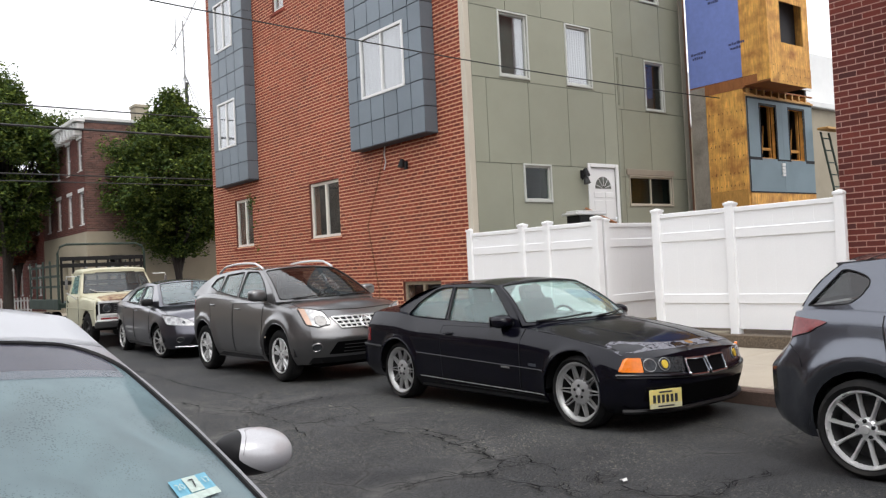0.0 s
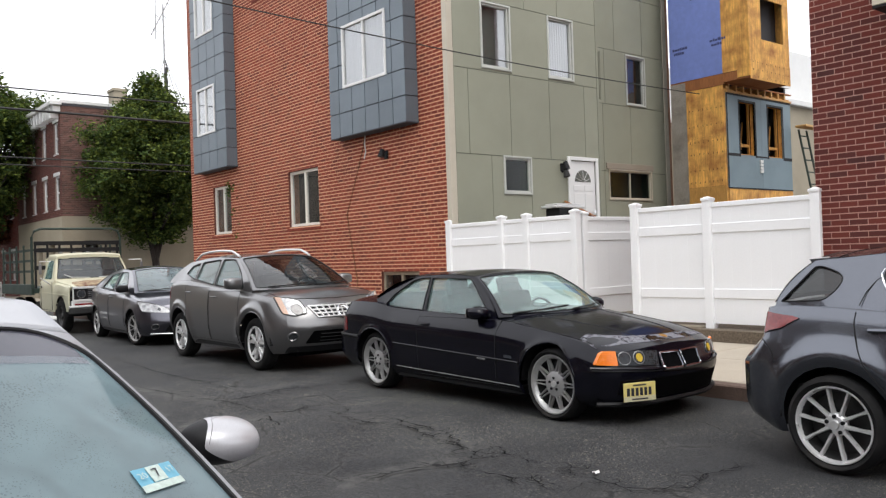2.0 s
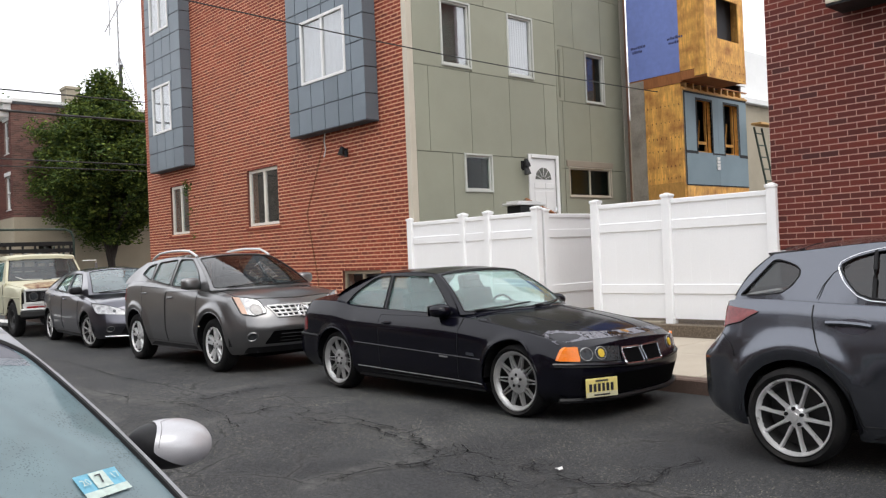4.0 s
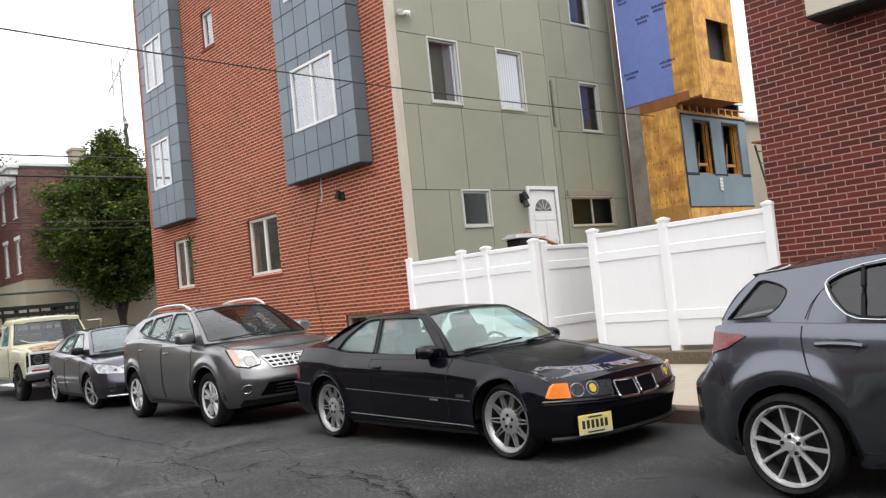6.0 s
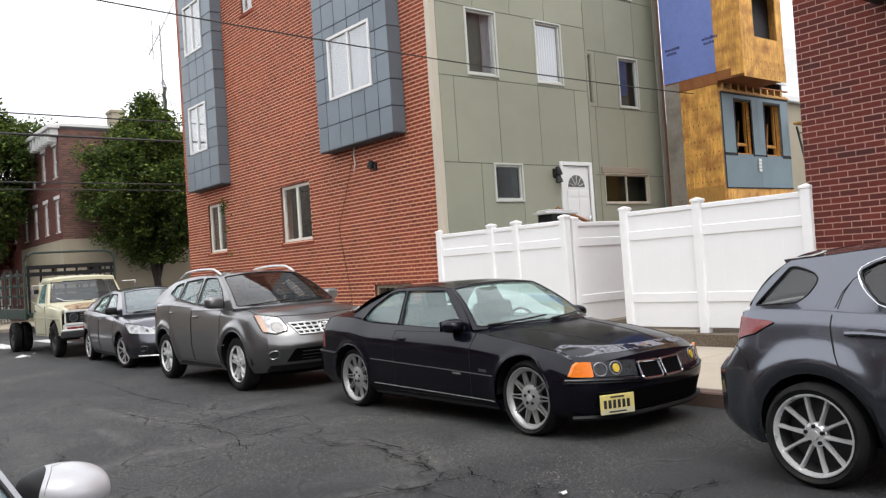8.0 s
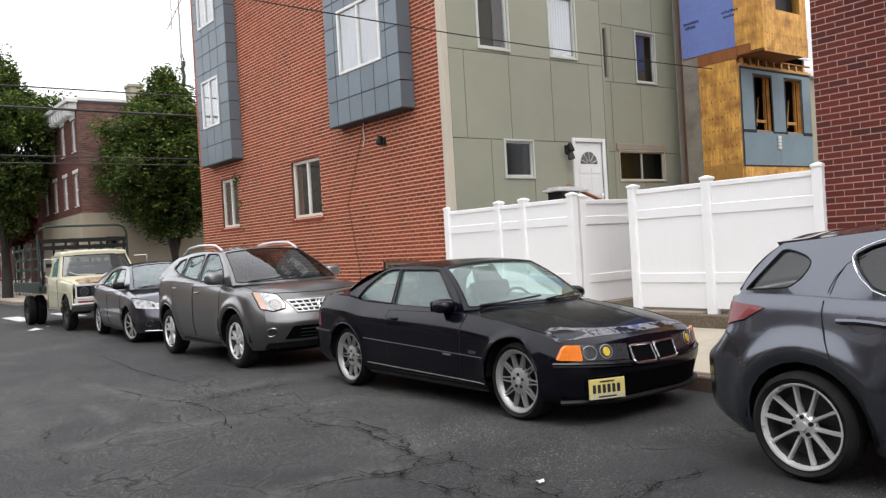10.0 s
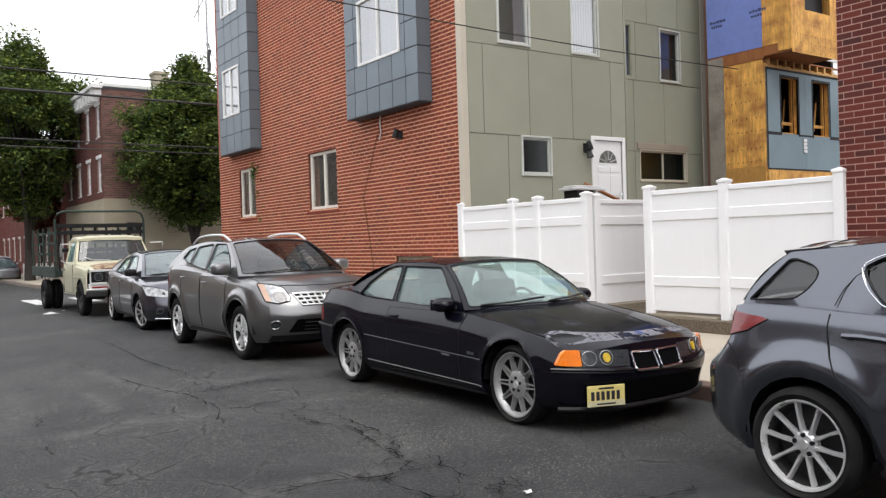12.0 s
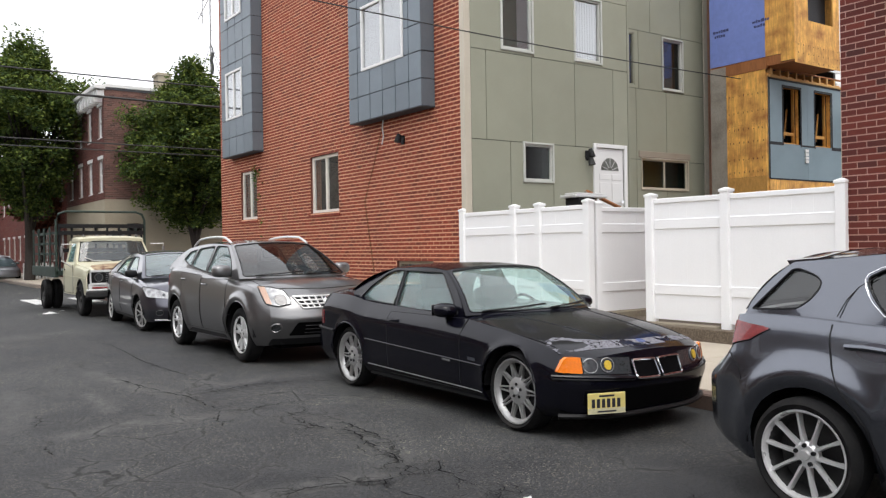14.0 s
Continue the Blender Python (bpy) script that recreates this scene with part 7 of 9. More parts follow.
def grey_hatchback():
    c = Car("car", "steel-grey hatchback with ten-spoke alloy wheels parked at the kerb", (5.915, -0.02, 0), 0, "paint_steel",
            [(-0.88, 0.72, 0.22, 0.62, 0.68), (-0.6, 0.82, 0.2, 0.72, 0.80), (0, 0.88, 0.19, 0.86, 0.93), (0.6, 0.883, 0.19, 0.94, 0.99), (1.2, 0.883, 0.19, 0.965, 1.01), (1.9, 0.883, 0.19, 0.99, 1.03),
             (2.35, 0.885, 0.19, 1.01, 1.05), (2.6, 0.885, 0.19, 1.025, 1.06), (2.85, 0.88, 0.2, 1.03, 1.06), (3.05, 0.865, 0.20, 1.025, 1.05), (3.2, 0.85, 0.22, 1.01, 1.03), (3.36, 0.80, 0.26, 0.96, 0.985)],
            2.55, 0.305, 0.36, dict(bow=0.36, pow=2.6, reach=0.8, slant=[(0.2, 0.05), (0.4, 0.0), (0.8, 0.12)]),
            dict(bow=0.20, pow=2.2, reach=0.55, slant=[(0.18, 0.24), (0.28, 0.04), (0.40, 0.0), (0.64, 0.0), (0.74, 0.07), (0.85, 0.16), (1.0, 0.19)]),
            [(0, 0.10), (0.1, 0.055), (0.25, 0.022), (0.42, 0.004), (0.55, 0.0), (0.68, 0.008), (0.80, 0.03), (0.92, 0.055), (1, 0.085)],
            dict(A=(0.55, 0.96), B=(1.25, 1.33), C=(2.77, 1.322), D=(2.985, 1.045), hb=0.775, hr=0.60, rise=0.05, crown=0.05, base_bow=0.28, rear_narrow=0.02,
                 windows=[[(0.95, 0.985), (1.62, 1.0), (1.62, 1.35), (1.30, 1.31)], [(1.70, 1.03), (2.02, 1.035), (2.12, 1.045), (2.19, 1.07), (2.25, 1.13), (2.30, 1.20), (2.31, 1.245), (2.24, 1.285), (2.11, 1.32), (1.70, 1.355)], [(2.66, 1.072), (2.74, 1.065), (2.89, 1.057), (2.945, 1.055), (2.915, 1.09), (2.80, 1.235), (2.765, 1.28), (2.725, 1.285), (2.66, 1.268), (2.60, 1.245), (2.565, 1.215), (2.565, 1.18), (2.60, 1.12)]],
                 round=0.3, seal_r=0.005, seat_y=1.35, glass=M["dark_glass"], seal_mat=M["black"]),
            0.215, 0.238, "ten", track_in=-0.045, flare=(0.034, 0.07, 0.075))
    s = c.on_side
    c.door(0.5, 1.60, 0.30, 0.0, handle=(1.38, 0.86, 0.2))
    # rear door with its curved shut line
    line = [(2.434, 1.0), (2.436, 0.93), (2.425, 0.867), (2.40, 0.785), (2.362, 0.702), (2.28, 0.59), (2.21, 0.498), (2.158, 0.312), (2.13, 0.27)]
    for sg in (-1, 1):
        dr = c.line("door_gap", line, s(sg, 0.0015), 0.0045, M["black"])
        c.line("door_gap", [(2.27, 1.25), (2.35, 1.195), (2.40, 1.125), (2.43, 1.04)], c.on_glass(sg, 0.0035), 0.003, M["black"])
        c.line("pillar_bar", [(2.095, 1.04), (2.115, 1.325)], c.on_glass(sg, 0.0), 0.012, M["black"])
        c.line("door_gap", [(1.64, 0.30), (1.64, 1.0)], s(sg, 0.0015), 0.0045, M["black"])
        c.line("sill_gap", [(0.5, 0.29), (2.13, 0.29)], s(sg, 0.0015), 0.0045, M["black"])
        # flat darker disc paints the shade of the handle's recess
        c.disc("handle_cup", 2.19, 0.878, 0.10, s(sg, 0.002), 0.003, M["paint_grey"], 0.046)
        c.line("door_handle", [(2.075, 0.884), (2.14, 0.893), (2.24, 0.899), (2.34, 0.897)], s(sg, 0.022), 0.015, M["paint_steel"])
        c.patch("tail_lamp", rounded([(3.33, 0.845), (3.16, 0.853), (2.92, 0.888), (2.785, 0.955), (2.83, 0.968), (3.10, 0.988), (3.33, 0.985)], 0.12), s(sg, 0.010), 0.02, M["red_lens"], "red wraparound tail lamp")
        c.line("tail_lamp_edge", [(3.17, 0.85), (2.92, 0.884), (2.785, 0.955)], s(sg, 0.003), 0.004, M["black"])
        c.line("bumper_gap", [(2.96, 0.66), (3.0, 0.74), (3.14, 0.80), (3.28, 0.81)], s(sg, 0.0015), 0.003, M["black"])
        c.line("window_chrome", [(1.66, 1.38), (1.98, 1.352), (2.117, 1.333), (2.2, 1.314), (2.265, 1.29), (2.315, 1.262), (2.328, 1.235), (2.312, 1.193), (2.29, 1.155), (2.256, 1.114), (2.191, 1.056), (2.123, 1.029), (2.022, 1.02), (1.66, 1.012)], c.on_glass(sg, 0.004), 0.0035, M["chrome"])
        c.patch("tail_lamp_rear", rounded([(sg * 0.76, 0.80), (sg * 0.4, 0.83), (sg * 0.4, 0.93), (sg * 0.76, 0.96)], 0.12), c.on_rear(0.006), 0.03, M["red_lens"])
    # roof spoiler
    bm = bmesh.new()
    vs = [(x, y, z) for x in (-0.60, -0.3, 0, 0.3, 0.60) for y, z in ((2.62, 1.345 + 0.05 * (1 - (x / 0.6) ** 2)), (2.82, 1.33 + 0.035 * (1 - (x / 0.6) ** 2)), (2.80, 1.305 + 0.03 * (1 - (x / 0.6) ** 2)), (2.65, 1.29))]
    g = [[bm.verts.new(vs[i * 4 + j]) for j in range(4)] for i in range(5)]
    for p, q in zip(g, g[1:]):
        for j in range(4):
            bm.faces.new((p[j], p[(j + 1) % 4], q[(j + 1) % 4], q[j]))
    bm.faces.new(g[0])
    bm.faces.new(g[-1][::-1])
    part("roof_spoiler", bm, M["paint_steel"], c.ob, smooth=False)
    c.mirrors(0.95, 1.03, M["paint_steel"])
    for sg in (-1, 1):
        c.patch("headlamp", rounded([(sg * 0.76, 0.60), (sg * 0.4, 0.57), (sg * 0.42, 0.66), (sg * 0.74, 0.70)], 0.15), c.on_front(0.01), 0.04, M["lamp_clear"])
    return c


def grey_saloon():
    c = Car("car", "dark grey saloon with silver wheel covers parked at the kerb", (5.95, 15.45, 0), -3.2, "paint_grey",
            [(-0.86, 0.72, 0.2, 0.68, 0.76), (-0.6, 0.83, 0.18, 0.78, 0.86), (-0.2, 0.89, 0.18, 0.83, 0.92), (0.3, 0.905, 0.18, 0.90, 0.99), (0.7, 0.905, 0.18, 0.93, 1.0), (1.4, 0.905, 0.18, 0.97, 1.03),
             (2.2, 0.905, 0.18, 1.01, 1.06), (2.65, 0.90, 0.19, 1.03, 1.08), (3.1, 0.87, 0.22, 1.03, 1.08), (3.4, 0.83, 0.25, 1.0, 1.06), (3.55, 0.78, 0.3, 0.95, 1.0)],
            2.65, 0.315, 0.36, dict(bow=0.36, pow=2.4, reach=0.8, slant=[(0.15, 0.14), (0.3, 0.05), (0.42, 0.0), (0.55, 0.04), (0.8, 0.16)]),
            dict(bow=0.2, slant=[(0.2, 0.06), (0.4, 0.0), (0.7, 0.03), (1.1, 0.08)]), TUMBLE,
            dict(A=(0.12, 0.95), B=(0.98, 1.37), C=(2.32, 1.34), D=(3.0, 1.06), hb=0.79, hr=0.58, rise=0.03, crown=0.05, base_bow=0.30,
                 windows=[[(0.62, 0.97), (1.50, 1.0), (1.54, 1.345), (1.10, 1.335)], [(1.60, 1.0), (2.40, 1.04), (2.20, 1.28), (1.62, 1.335)]], round=0.12, seat_y=1.2, ws_glass=M["pale_glass"]),
            0.215, 0.24, "cover", steer=13.0)
    s, f = c.on_side, c.on_front
    c.door(0.48, 1.55, 0.28, 0.0, handle=(1.3, 0.87, 0.17))
    c.door(1.59, 2.5, 0.28, 0.0, outline=[(1.59, 0.28), (2.2, 0.28), (2.48, 1.0), (1.59, 0.97)], handle=(2.2, 0.92, 0.17))
    for sg in (-1, 1):
        c.patch("headlamp", rounded([(sg * 0.84, 0.63), (sg * 0.40, 0.59), (sg * 0.43, 0.675), (sg * 0.70, 0.78), (sg * 0.89, 0.82)], 0.14), f(0.012), 0.04, M["lamp_clear"], "clear swept-back headlamp")
        c.disc("lamp_bowl", sg * 0.58, 0.665, 0.026, f(0.016), 0.01, M["lamp_dark"])
        edge = rounded([(sg * 0.84, 0.63), (sg * 0.40, 0.59), (sg * 0.43, 0.675), (sg * 0.70, 0.78), (sg * 0.89, 0.82)], 0.14)
        part("lamp_edge", tube(bmesh.new(), [f(0.012)(*q)[0] for q in edge + edge[:1]], 0.006, 5), M["steel_dark"], c.ob, smooth=True)
        fl = c.disc("fog_lamp", sg * 0.66, 0.355, 0.055, f(0.006), 0.02, M["lamp_dark"], 0.045)
        c.ring("fog_rim", sg * 0.66, 0.355, 0.058, f(0.006), 0.004, M["old_steel"], 0.046, parent=fl)
    c.patch("lower_grille", rounded([(-0.5, 0.26), (0.5, 0.26), (0.42, 0.42), (-0.42, 0.42)], 0.1), f(0.004), 0.03, M["tape_black"])
    c.patch("upper_grille", rounded([(-0.34, 0.56), (0.34, 0.56), (0.34, 0.60), (-0.34, 0.60)], 0.1), f(0.004), 0.03, M["tape_black"])
    c.line("chin_strip", [(-0.72, 0.225), (-0.3, 0.215), (0.3, 0.215), (0.72, 0.225)], f(0.012), 0.010, M["alloy"])
    c.line("hood_gap", [(-0.78, -0.45), (-0.74, 0.2)], c.on_top(0.001), 0.004, M["black"])
    c.mirrors(0.68, 1.03, M["black"], (0.22, 0.13, 0.14), 0.13)
    c.wipers()
    return c


def silver_car():
    c = Car("car", "silver car with a rain-spotted windscreen parked at the near kerb", (0.01, 1.72, 0), 0, "paint_silver",
            [(-0.78, 0.74, 0.22, 0.54, 0.60), (-0.5, 0.85, 0.2, 0.60, 0.66), (-0.1, 0.92, 0.19, 0.66, 0.72), (0.22, 0.935, 0.19, 0.71, 0.755), (0.6, 0.935, 0.19, 0.75, 0.80), (1.2, 0.93, 0.19, 0.81, 0.86),
             (2.0, 0.92, 0.19, 0.86, 0.91), (2.6, 0.90, 0.2, 0.89, 0.94), (3.0, 0.87, 0.22, 0.90, 0.95), (3.4, 0.82, 0.26, 0.86, 0.92)],
            2.6, 0.31, 0.355, dict(bow=0.36, pow=2.4, reach=0.8, slant=[(0.15, 0.05), (0.35, 0.0), (0.55, 0.04), (0.8, 0.14)]),
            dict(bow=0.2, slant=[(0.2, 0.06), (0.4, 0.0), (0.7, 0.03), (1.1, 0.08)]), TUMBLE,
            dict(A=(0.22, 0.75), B=(1.06, 1.225), C=(2.35, 1.25), D=(3.0, 0.93), hb=0.872, hr=0.625, rise=0.065, crown=0.07, base_bow=0.34, top_bow=0.10, corner=(0.22, 0.35), top_only=True,
                 windows=[[(0.72, 0.86), (1.62, 0.87), (1.66, 1.25), (1.16, 1.205)], [(1.70, 0.88), (2.42, 0.90), (2.28, 1.18), (1.74, 1.235)]], round=0.12, seat_y=1.4, ws_glass=M["wet_glass"], surround=M["paint_silver"], ws_inset=0.018, ws_top=0.985),
            0.205, 0.2, "five")
    c.door(0.62, 1.64, 0.28, 0.0, handle=(1.4, 0.75, 0.17))
    for sg in (-1, 1):
        # black housing with a silver cap over its upper and outer part
        def at(a, b, grow):
            return (sg * (0.890 - 0.104 * grow * math.cos(a)), 0.585 - (0.10 if math.cos(b) > 0 else 0.06) * grow * math.sin(a) ** 0.75 * math.cos(b) + 0.03 * (0.5 - a / math.pi),
                    0.926 + 0.066 * grow * math.sin(a) ** 0.72 * math.sin(b) + 0.012 * (0.5 - a / math.pi))
        cap, base = bmesh.new(), bmesh.new()
        rows = [[base.verts.new(at(math.pi * i / 20, math.tau * k / 28, 1.0)) for k in range(28)] for i in range(21)]
        for p, q in zip(rows, rows[1:]):
            for k in range(28):
                base.faces.new((p[k], p[(k + 1) % 28], q[(k + 1) % 28], q[k]))
        bmesh.ops.remove_doubles(base, verts=base.verts, dist=0.0004)
        rows = []
        for k in range(25):
            b = -0.85 + 2.75 * k / 24
            s = math.sin(b)
            a0 = 0.86 + 0.36 * max(0, s) ** 2 + 0.85 * (max(0, -s) / 0.75) ** 1.5
            rows.append([cap.verts.new(at(a0 + (math.pi * 0.995 - a0) * i / 18, b, 1.035)) for i in range(19)])
        for p, q in zip(rows, rows[1:]):
            for k in range(18):
                cap.faces.new((p[k], p[k + 1], q[k + 1], q[k]))
        m = part("side_mirror", base, M["black"], c.ob, "black mirror housing with a silver cap", True)
        part("mirror_cap", cap, M["cap_silver_lit"], m, "silver mirror cap", True)
        seam = []
        for k in range(18):
            b = 0.15 + 1.55 * k / 17
            a0 = 0.98 + 0.36 * max(0, math.sin(b)) ** 2
            seam.append(at(a0 if k < 14 else a0 + (k - 13) * 0.16, b, 1.036))
        part("cap_seam", tube(bmesh.new(), seam, 0.0011, 5), M["old_steel"], m)
        part("mirror_arm", tube(bmesh.new(), [(sg * 0.74, 0.66, 0.87), (sg * 0.79, 0.63, 0.90), (sg * 0.84, 0.60, 0.925)], 0.035, 8), M["black"], m, smooth=True)
    # the tint fades in over its lowest part
    for nm, t0, t1, mt in (("shade_band_edge", 0.795, 0.835, "band_faint"), ("shade_band", 0.835, 0.985, "band_glass")):
        band = []
        for j in range(5):
            band += [c.ws_at(-0.93 + 1.86 * i / 16, t0 + (t1 - t0) * j / 4) + Vector((0, -0.0015, 0.0015)) for i in range(17)]
        sb = mesh_part(nm, band, [(j * 17 + i, j * 17 + i + 1, j * 17 + i + 18, j * 17 + i + 17) for j in range(4) for i in range(16)], M[mt], c.ob, "tinted band along the windscreen's top", smooth=True)
        sb.visible_shadow = False
    # inspection sticker inside the lower corner of the windscreen
    def lay(u0, u1, t0, t1, d):
        pts = [c.ws_at(u, t) + Vector((0, -0.004 - d, 0.004 + d)) for u, t in ((u0, t0), (u1, t0), (u1, t1), (u0, t1))]
        return [tuple(p) for p in pts]
    st = mesh_part("inspection_sticker", lay(0.715, 0.86, 0.2731, 0.3281, 0.0), [(0, 1, 2, 3)], M["sticker_blue"], c.ob, "blue inspection sticker with a pale middle")
    mesh_part("sticker_field", lay(0.763, 0.815, 0.2755, 0.3257, 0.002), [(0, 1, 2, 3)], M["sticker_pale"], st)
    mesh_part("sticker_foot", lay(0.715, 0.86, 0.2512, 0.2731, 0.001), [(0, 1, 2, 3)], M["sticker_pale"], st)
    for text, u, size in (("7", 0.789, 0.042), ("20", 0.738, 0.028), ("17", 0.838, 0.028)):
        cu = bpy.data.curves.new("sticker_text", "FONT")
        cu.body, cu.size, cu.align_x, cu.align_y = text, size, "CENTER", "CENTER"
        tmp = bpy.data.objects.new("tmp", cu)
        me = bpy.data.meshes.new_from_object(tmp)
        bpy.data.objects.remove(tmp)
        p, px, py = c.ws_at(u, 0.2998), c.ws_at(u + 0.02, 0.2998), c.ws_at(u, 0.3281)
        ex, ey = (px - p).normalized(), (py - p).normalized()
        ez = ex.cross(ey).normalized()
        ey = ez.cross(ex)
        p = p + Vector((0, -0.008, 0.008))
        for v in me.vertices:
            v.co = p + ex * v.co.x + ey * v.co.y
        me.materials.append(M["ink"] if text == "7" else M["sticker_pale"])
        o = new("sticker_digit", me)
        o.parent = st
    return c


black_coupe()
crossover()
grey_hatchback()
grey_saloon()
sil = silver_car()


def stake_truck():
    t = thing("truck", "old cream truck with rusty hood and green stake bed", "truck", "parked cars", loc=(5.95, 20.1, 0))
    W = 0.95
    # nose: fenders and hood
    def loft(name, rows, mat, label=""):
        bm = bmesh.new()
        rings = []
        for y, hw, z0, z1, crown, r in rows:
            pts = [(-hw, z0), (-hw, z1 - r), (-hw + r * 0.3, z1 - r * 0.3), (-hw + r, z1), (-hw * 0.5, z1 + crown), (0, z1 + crown * 1.2), (hw * 0.5, z1 + crown), (hw - r, z1), (hw - r * 0.3, z1 - r * 0.3), (hw, z1 - r), (hw, z0)]
            rings.append([bm.verts.new((x, y, z)) for x, z in pts])
        for p, q in zip(rings, rings[1:]):
            for i in range(len(p) - 1):
                bm.faces.new((p[i], p[i + 1], q[i + 1], q[i]))
        bm.faces.new(rings[0])
        bm.faces.new(rings[-1][::-1])
        return part(name, bm, mat, t, label, True)
    R, arch = 0.38, 0.46

    def side(name, y0, y1, z0f, z1f, mat):
        """An outer panel with the wheel opening cut in it."""
        for sg in (-1, 1):
            bm = bmesh.new()
            n = 24
            lo, hi = [], []
            for i in range(n + 1):
                y = y0 + (y1 - y0) * i / n
                z = z0f(y)
                if abs(y) < arch:
                    z = max(z, R + math.sqrt(arch ** 2 - y * y))
                zt = z1f(y)
                col = [(W - 0.02, z), (W, z + (zt - z) * 0.3), (W, z + (zt - z) * 0.7), (W - 0.015, z + (zt - z) * 0.93), (W - 0.05, zt)]
                lo.append([bm.verts.new((sg * a, y, b)) for a, b in col])
            for p, q in zip(lo, lo[1:]):
                for k in range(4):
                    bm.faces.new((p[k], p[k + 1], q[k + 1], q[k]))
            ext = bmesh.ops.extrude_face_region(bm, geom=list(bm.faces))
            for v in ext["geom"]:
                if isinstance(v, bmesh.types.BMVert):
                    v.co.x -= sg * 0.03
            part(name, bm, mat, t, smooth=True)
    side("front_fender", -0.72, 0.55, lambda y: 0.50, lambda y: 1.06 + 0.06 * (y + 0.72), M["truck_cream"])
    side("cab_side", 0.555, 1.75, lambda y: 0.46, lambda y: 1.20, M["truck_cream"])
    loft("hood", [(-0.74, 0.84, 0.95, 1.05, 0.02, 0.05), (-0.6, 0.86, 0.98, 1.09, 0.03, 0.05), (0.1, 0.87, 1.0, 1.15, 0.03, 0.05), (0.52, 0.88, 1.05, 1.19, 0.03, 0.05)], M["truck_cream"])
    loft("rust_patch", [(-0.747, 0.80, 0.97, 1.058, 0.022, 0.05), (-0.6, 0.82, 1.0, 1.10, 0.033, 0.05), (-0.3, 0.80, 1.02, 1.126, 0.033, 0.05), (-0.05, 0.74, 1.04, 1.146, 0.033, 0.05)], M["rust"], "brown rust along the hood's front edge")
    loft("cowl", [(0.52, 0.90, 0.9, 1.18, 0.02, 0.05), (0.75, 0.90, 0.9, 1.21, 0.01, 0.04)], M["truck_cream"])
    part("firewall", boxes((-0.88, 0.88, -0.6, 0.52, 0.55, 0.98)), M["black"], t)
    # cab: pillars, roof, glass
    z0, z1, hb, hr = 1.2, 1.74, 0.88, 0.74
    ws = lambda u, v: Vector((u * (hb + (hr - hb) * v), 0.66 + 0.34 * v - 0.05 * (1 - u * u), z0 + (z1 - z0) * v))
    vs = [ws(-0.93 + 1.86 * i / 10, 0.06 + 0.88 * j / 6) for j in range(7) for i in range(11)]
    p = mesh_part("windscreen", vs, [(j * 11 + i, j * 11 + i + 1, j * 11 + i + 12, j * 11 + i + 11) for j in range(6) for i in range(10)], M["truck_glass"], t, smooth=True)
    p.visible_shadow = False
    ring_o, ring_i = [], []
    for a in range(40):
        s, r = divmod(a, 10)
        k = r / 10
        u, v = [(-1 + 2 * k, 0), (1, k), (1 - 2 * k, 1), (-1, 1 - k)][s]
        ring_o.append(ws(u, v))
        ring_i.append(ws(max(-0.93, min(0.93, u)), max(0.06, min(0.94, v))))
    mesh_part("windscreen_frame", ring_o + ring_i, [(i, (i + 1) % 40, 40 + (i + 1) % 40, 40 + i) for i in range(40)], M["truck_cream"], t)
    part("windscreen_seal", tube(bmesh.new(), ring_i + ring_i[:1], 0.012, 6), M["black"], t)
    for sg in (-1, 1):
        def gx(y, z, sg=sg):
            k = (z - z0) / (z1 - z0)
            return (sg * (hb + (hr - hb) * k + 0.004), y, z), (-sg, 0, 0)
        hole = rounded([(0.92, 1.22), (1.55, 1.22), (1.55, 1.66), (1.10, 1.66)], 0.08)
        mapped_fill("door_frame", [(0.66, 1.18), (1.75, 1.18), (1.72, 1.74), (1.02, 1.74)], [hole], gx, 0.04, M["truck_cream"], t)
        q = mapped_fill("side_window", hole, [], gx, 0.006, M["car_glass"], t)
        q.visible_shadow = False
        part("door_gap", tube(bmesh.new(), [(sg * 0.952, 0.62, 1.15), (sg * 0.952, 0.62, 0.5), (sg * 0.952, 1.62, 0.5), (sg * 0.952, 1.62, 1.15)], 0.006, 5), M["black"], t)
        part("body_line", tube(bmesh.new(), [(sg * 0.953, -0.7, 0.86), (sg * 0.953, 1.75, 0.90)], 0.009, 5), M["truck_cream"], t)
        part("door_handle", boxes((sg * 0.96 - 0.01, sg * 0.96 + 0.01, 1.42, 1.58, 1.02, 1.05), bevel=0.005), M["chrome"], t)
        # towing mirrors on white arms
        m = part("side_mirror", boxes((sg * 1.17 - 0.03, sg * 1.17 + 0.03, 0.70, 0.73, 1.34, 1.58), bevel=0.01), M["old_steel"], t)
        part("mirror_arm", tube(bmesh.new(), [(sg * 0.90, 0.85, 1.64), (sg * 1.17, 0.72, 1.64), (sg * 1.17, 0.72, 1.55)], 0.014, 6), M["frame_white"], m)
        part("mirror_arm", tube(bmesh.new(), [(sg * 0.94, 0.80, 1.10), (sg * 1.17, 0.72, 1.26)], 0.014, 6), M["frame_white"], m)
    loft("roof", [(0.94, 0.74, 1.70, 1.76, 0.03, 0.05), (1.05, 0.77, 1.70, 1.80, 0.03, 0.06), (1.6, 0.77, 1.70, 1.81, 0.03, 0.06), (1.78, 0.75, 1.66, 1.77, 0.03, 0.06)], M["truck_cream"])
    part("cab_back", boxes((-0.86, 0.86, 1.72, 1.77, 0.6, 1.30), (-0.8, -0.55, 1.72, 1.77, 1.30, 1.72), (0.55, 0.8, 1.72, 1.77, 1.30, 1.72)), M["truck_cream"], t)
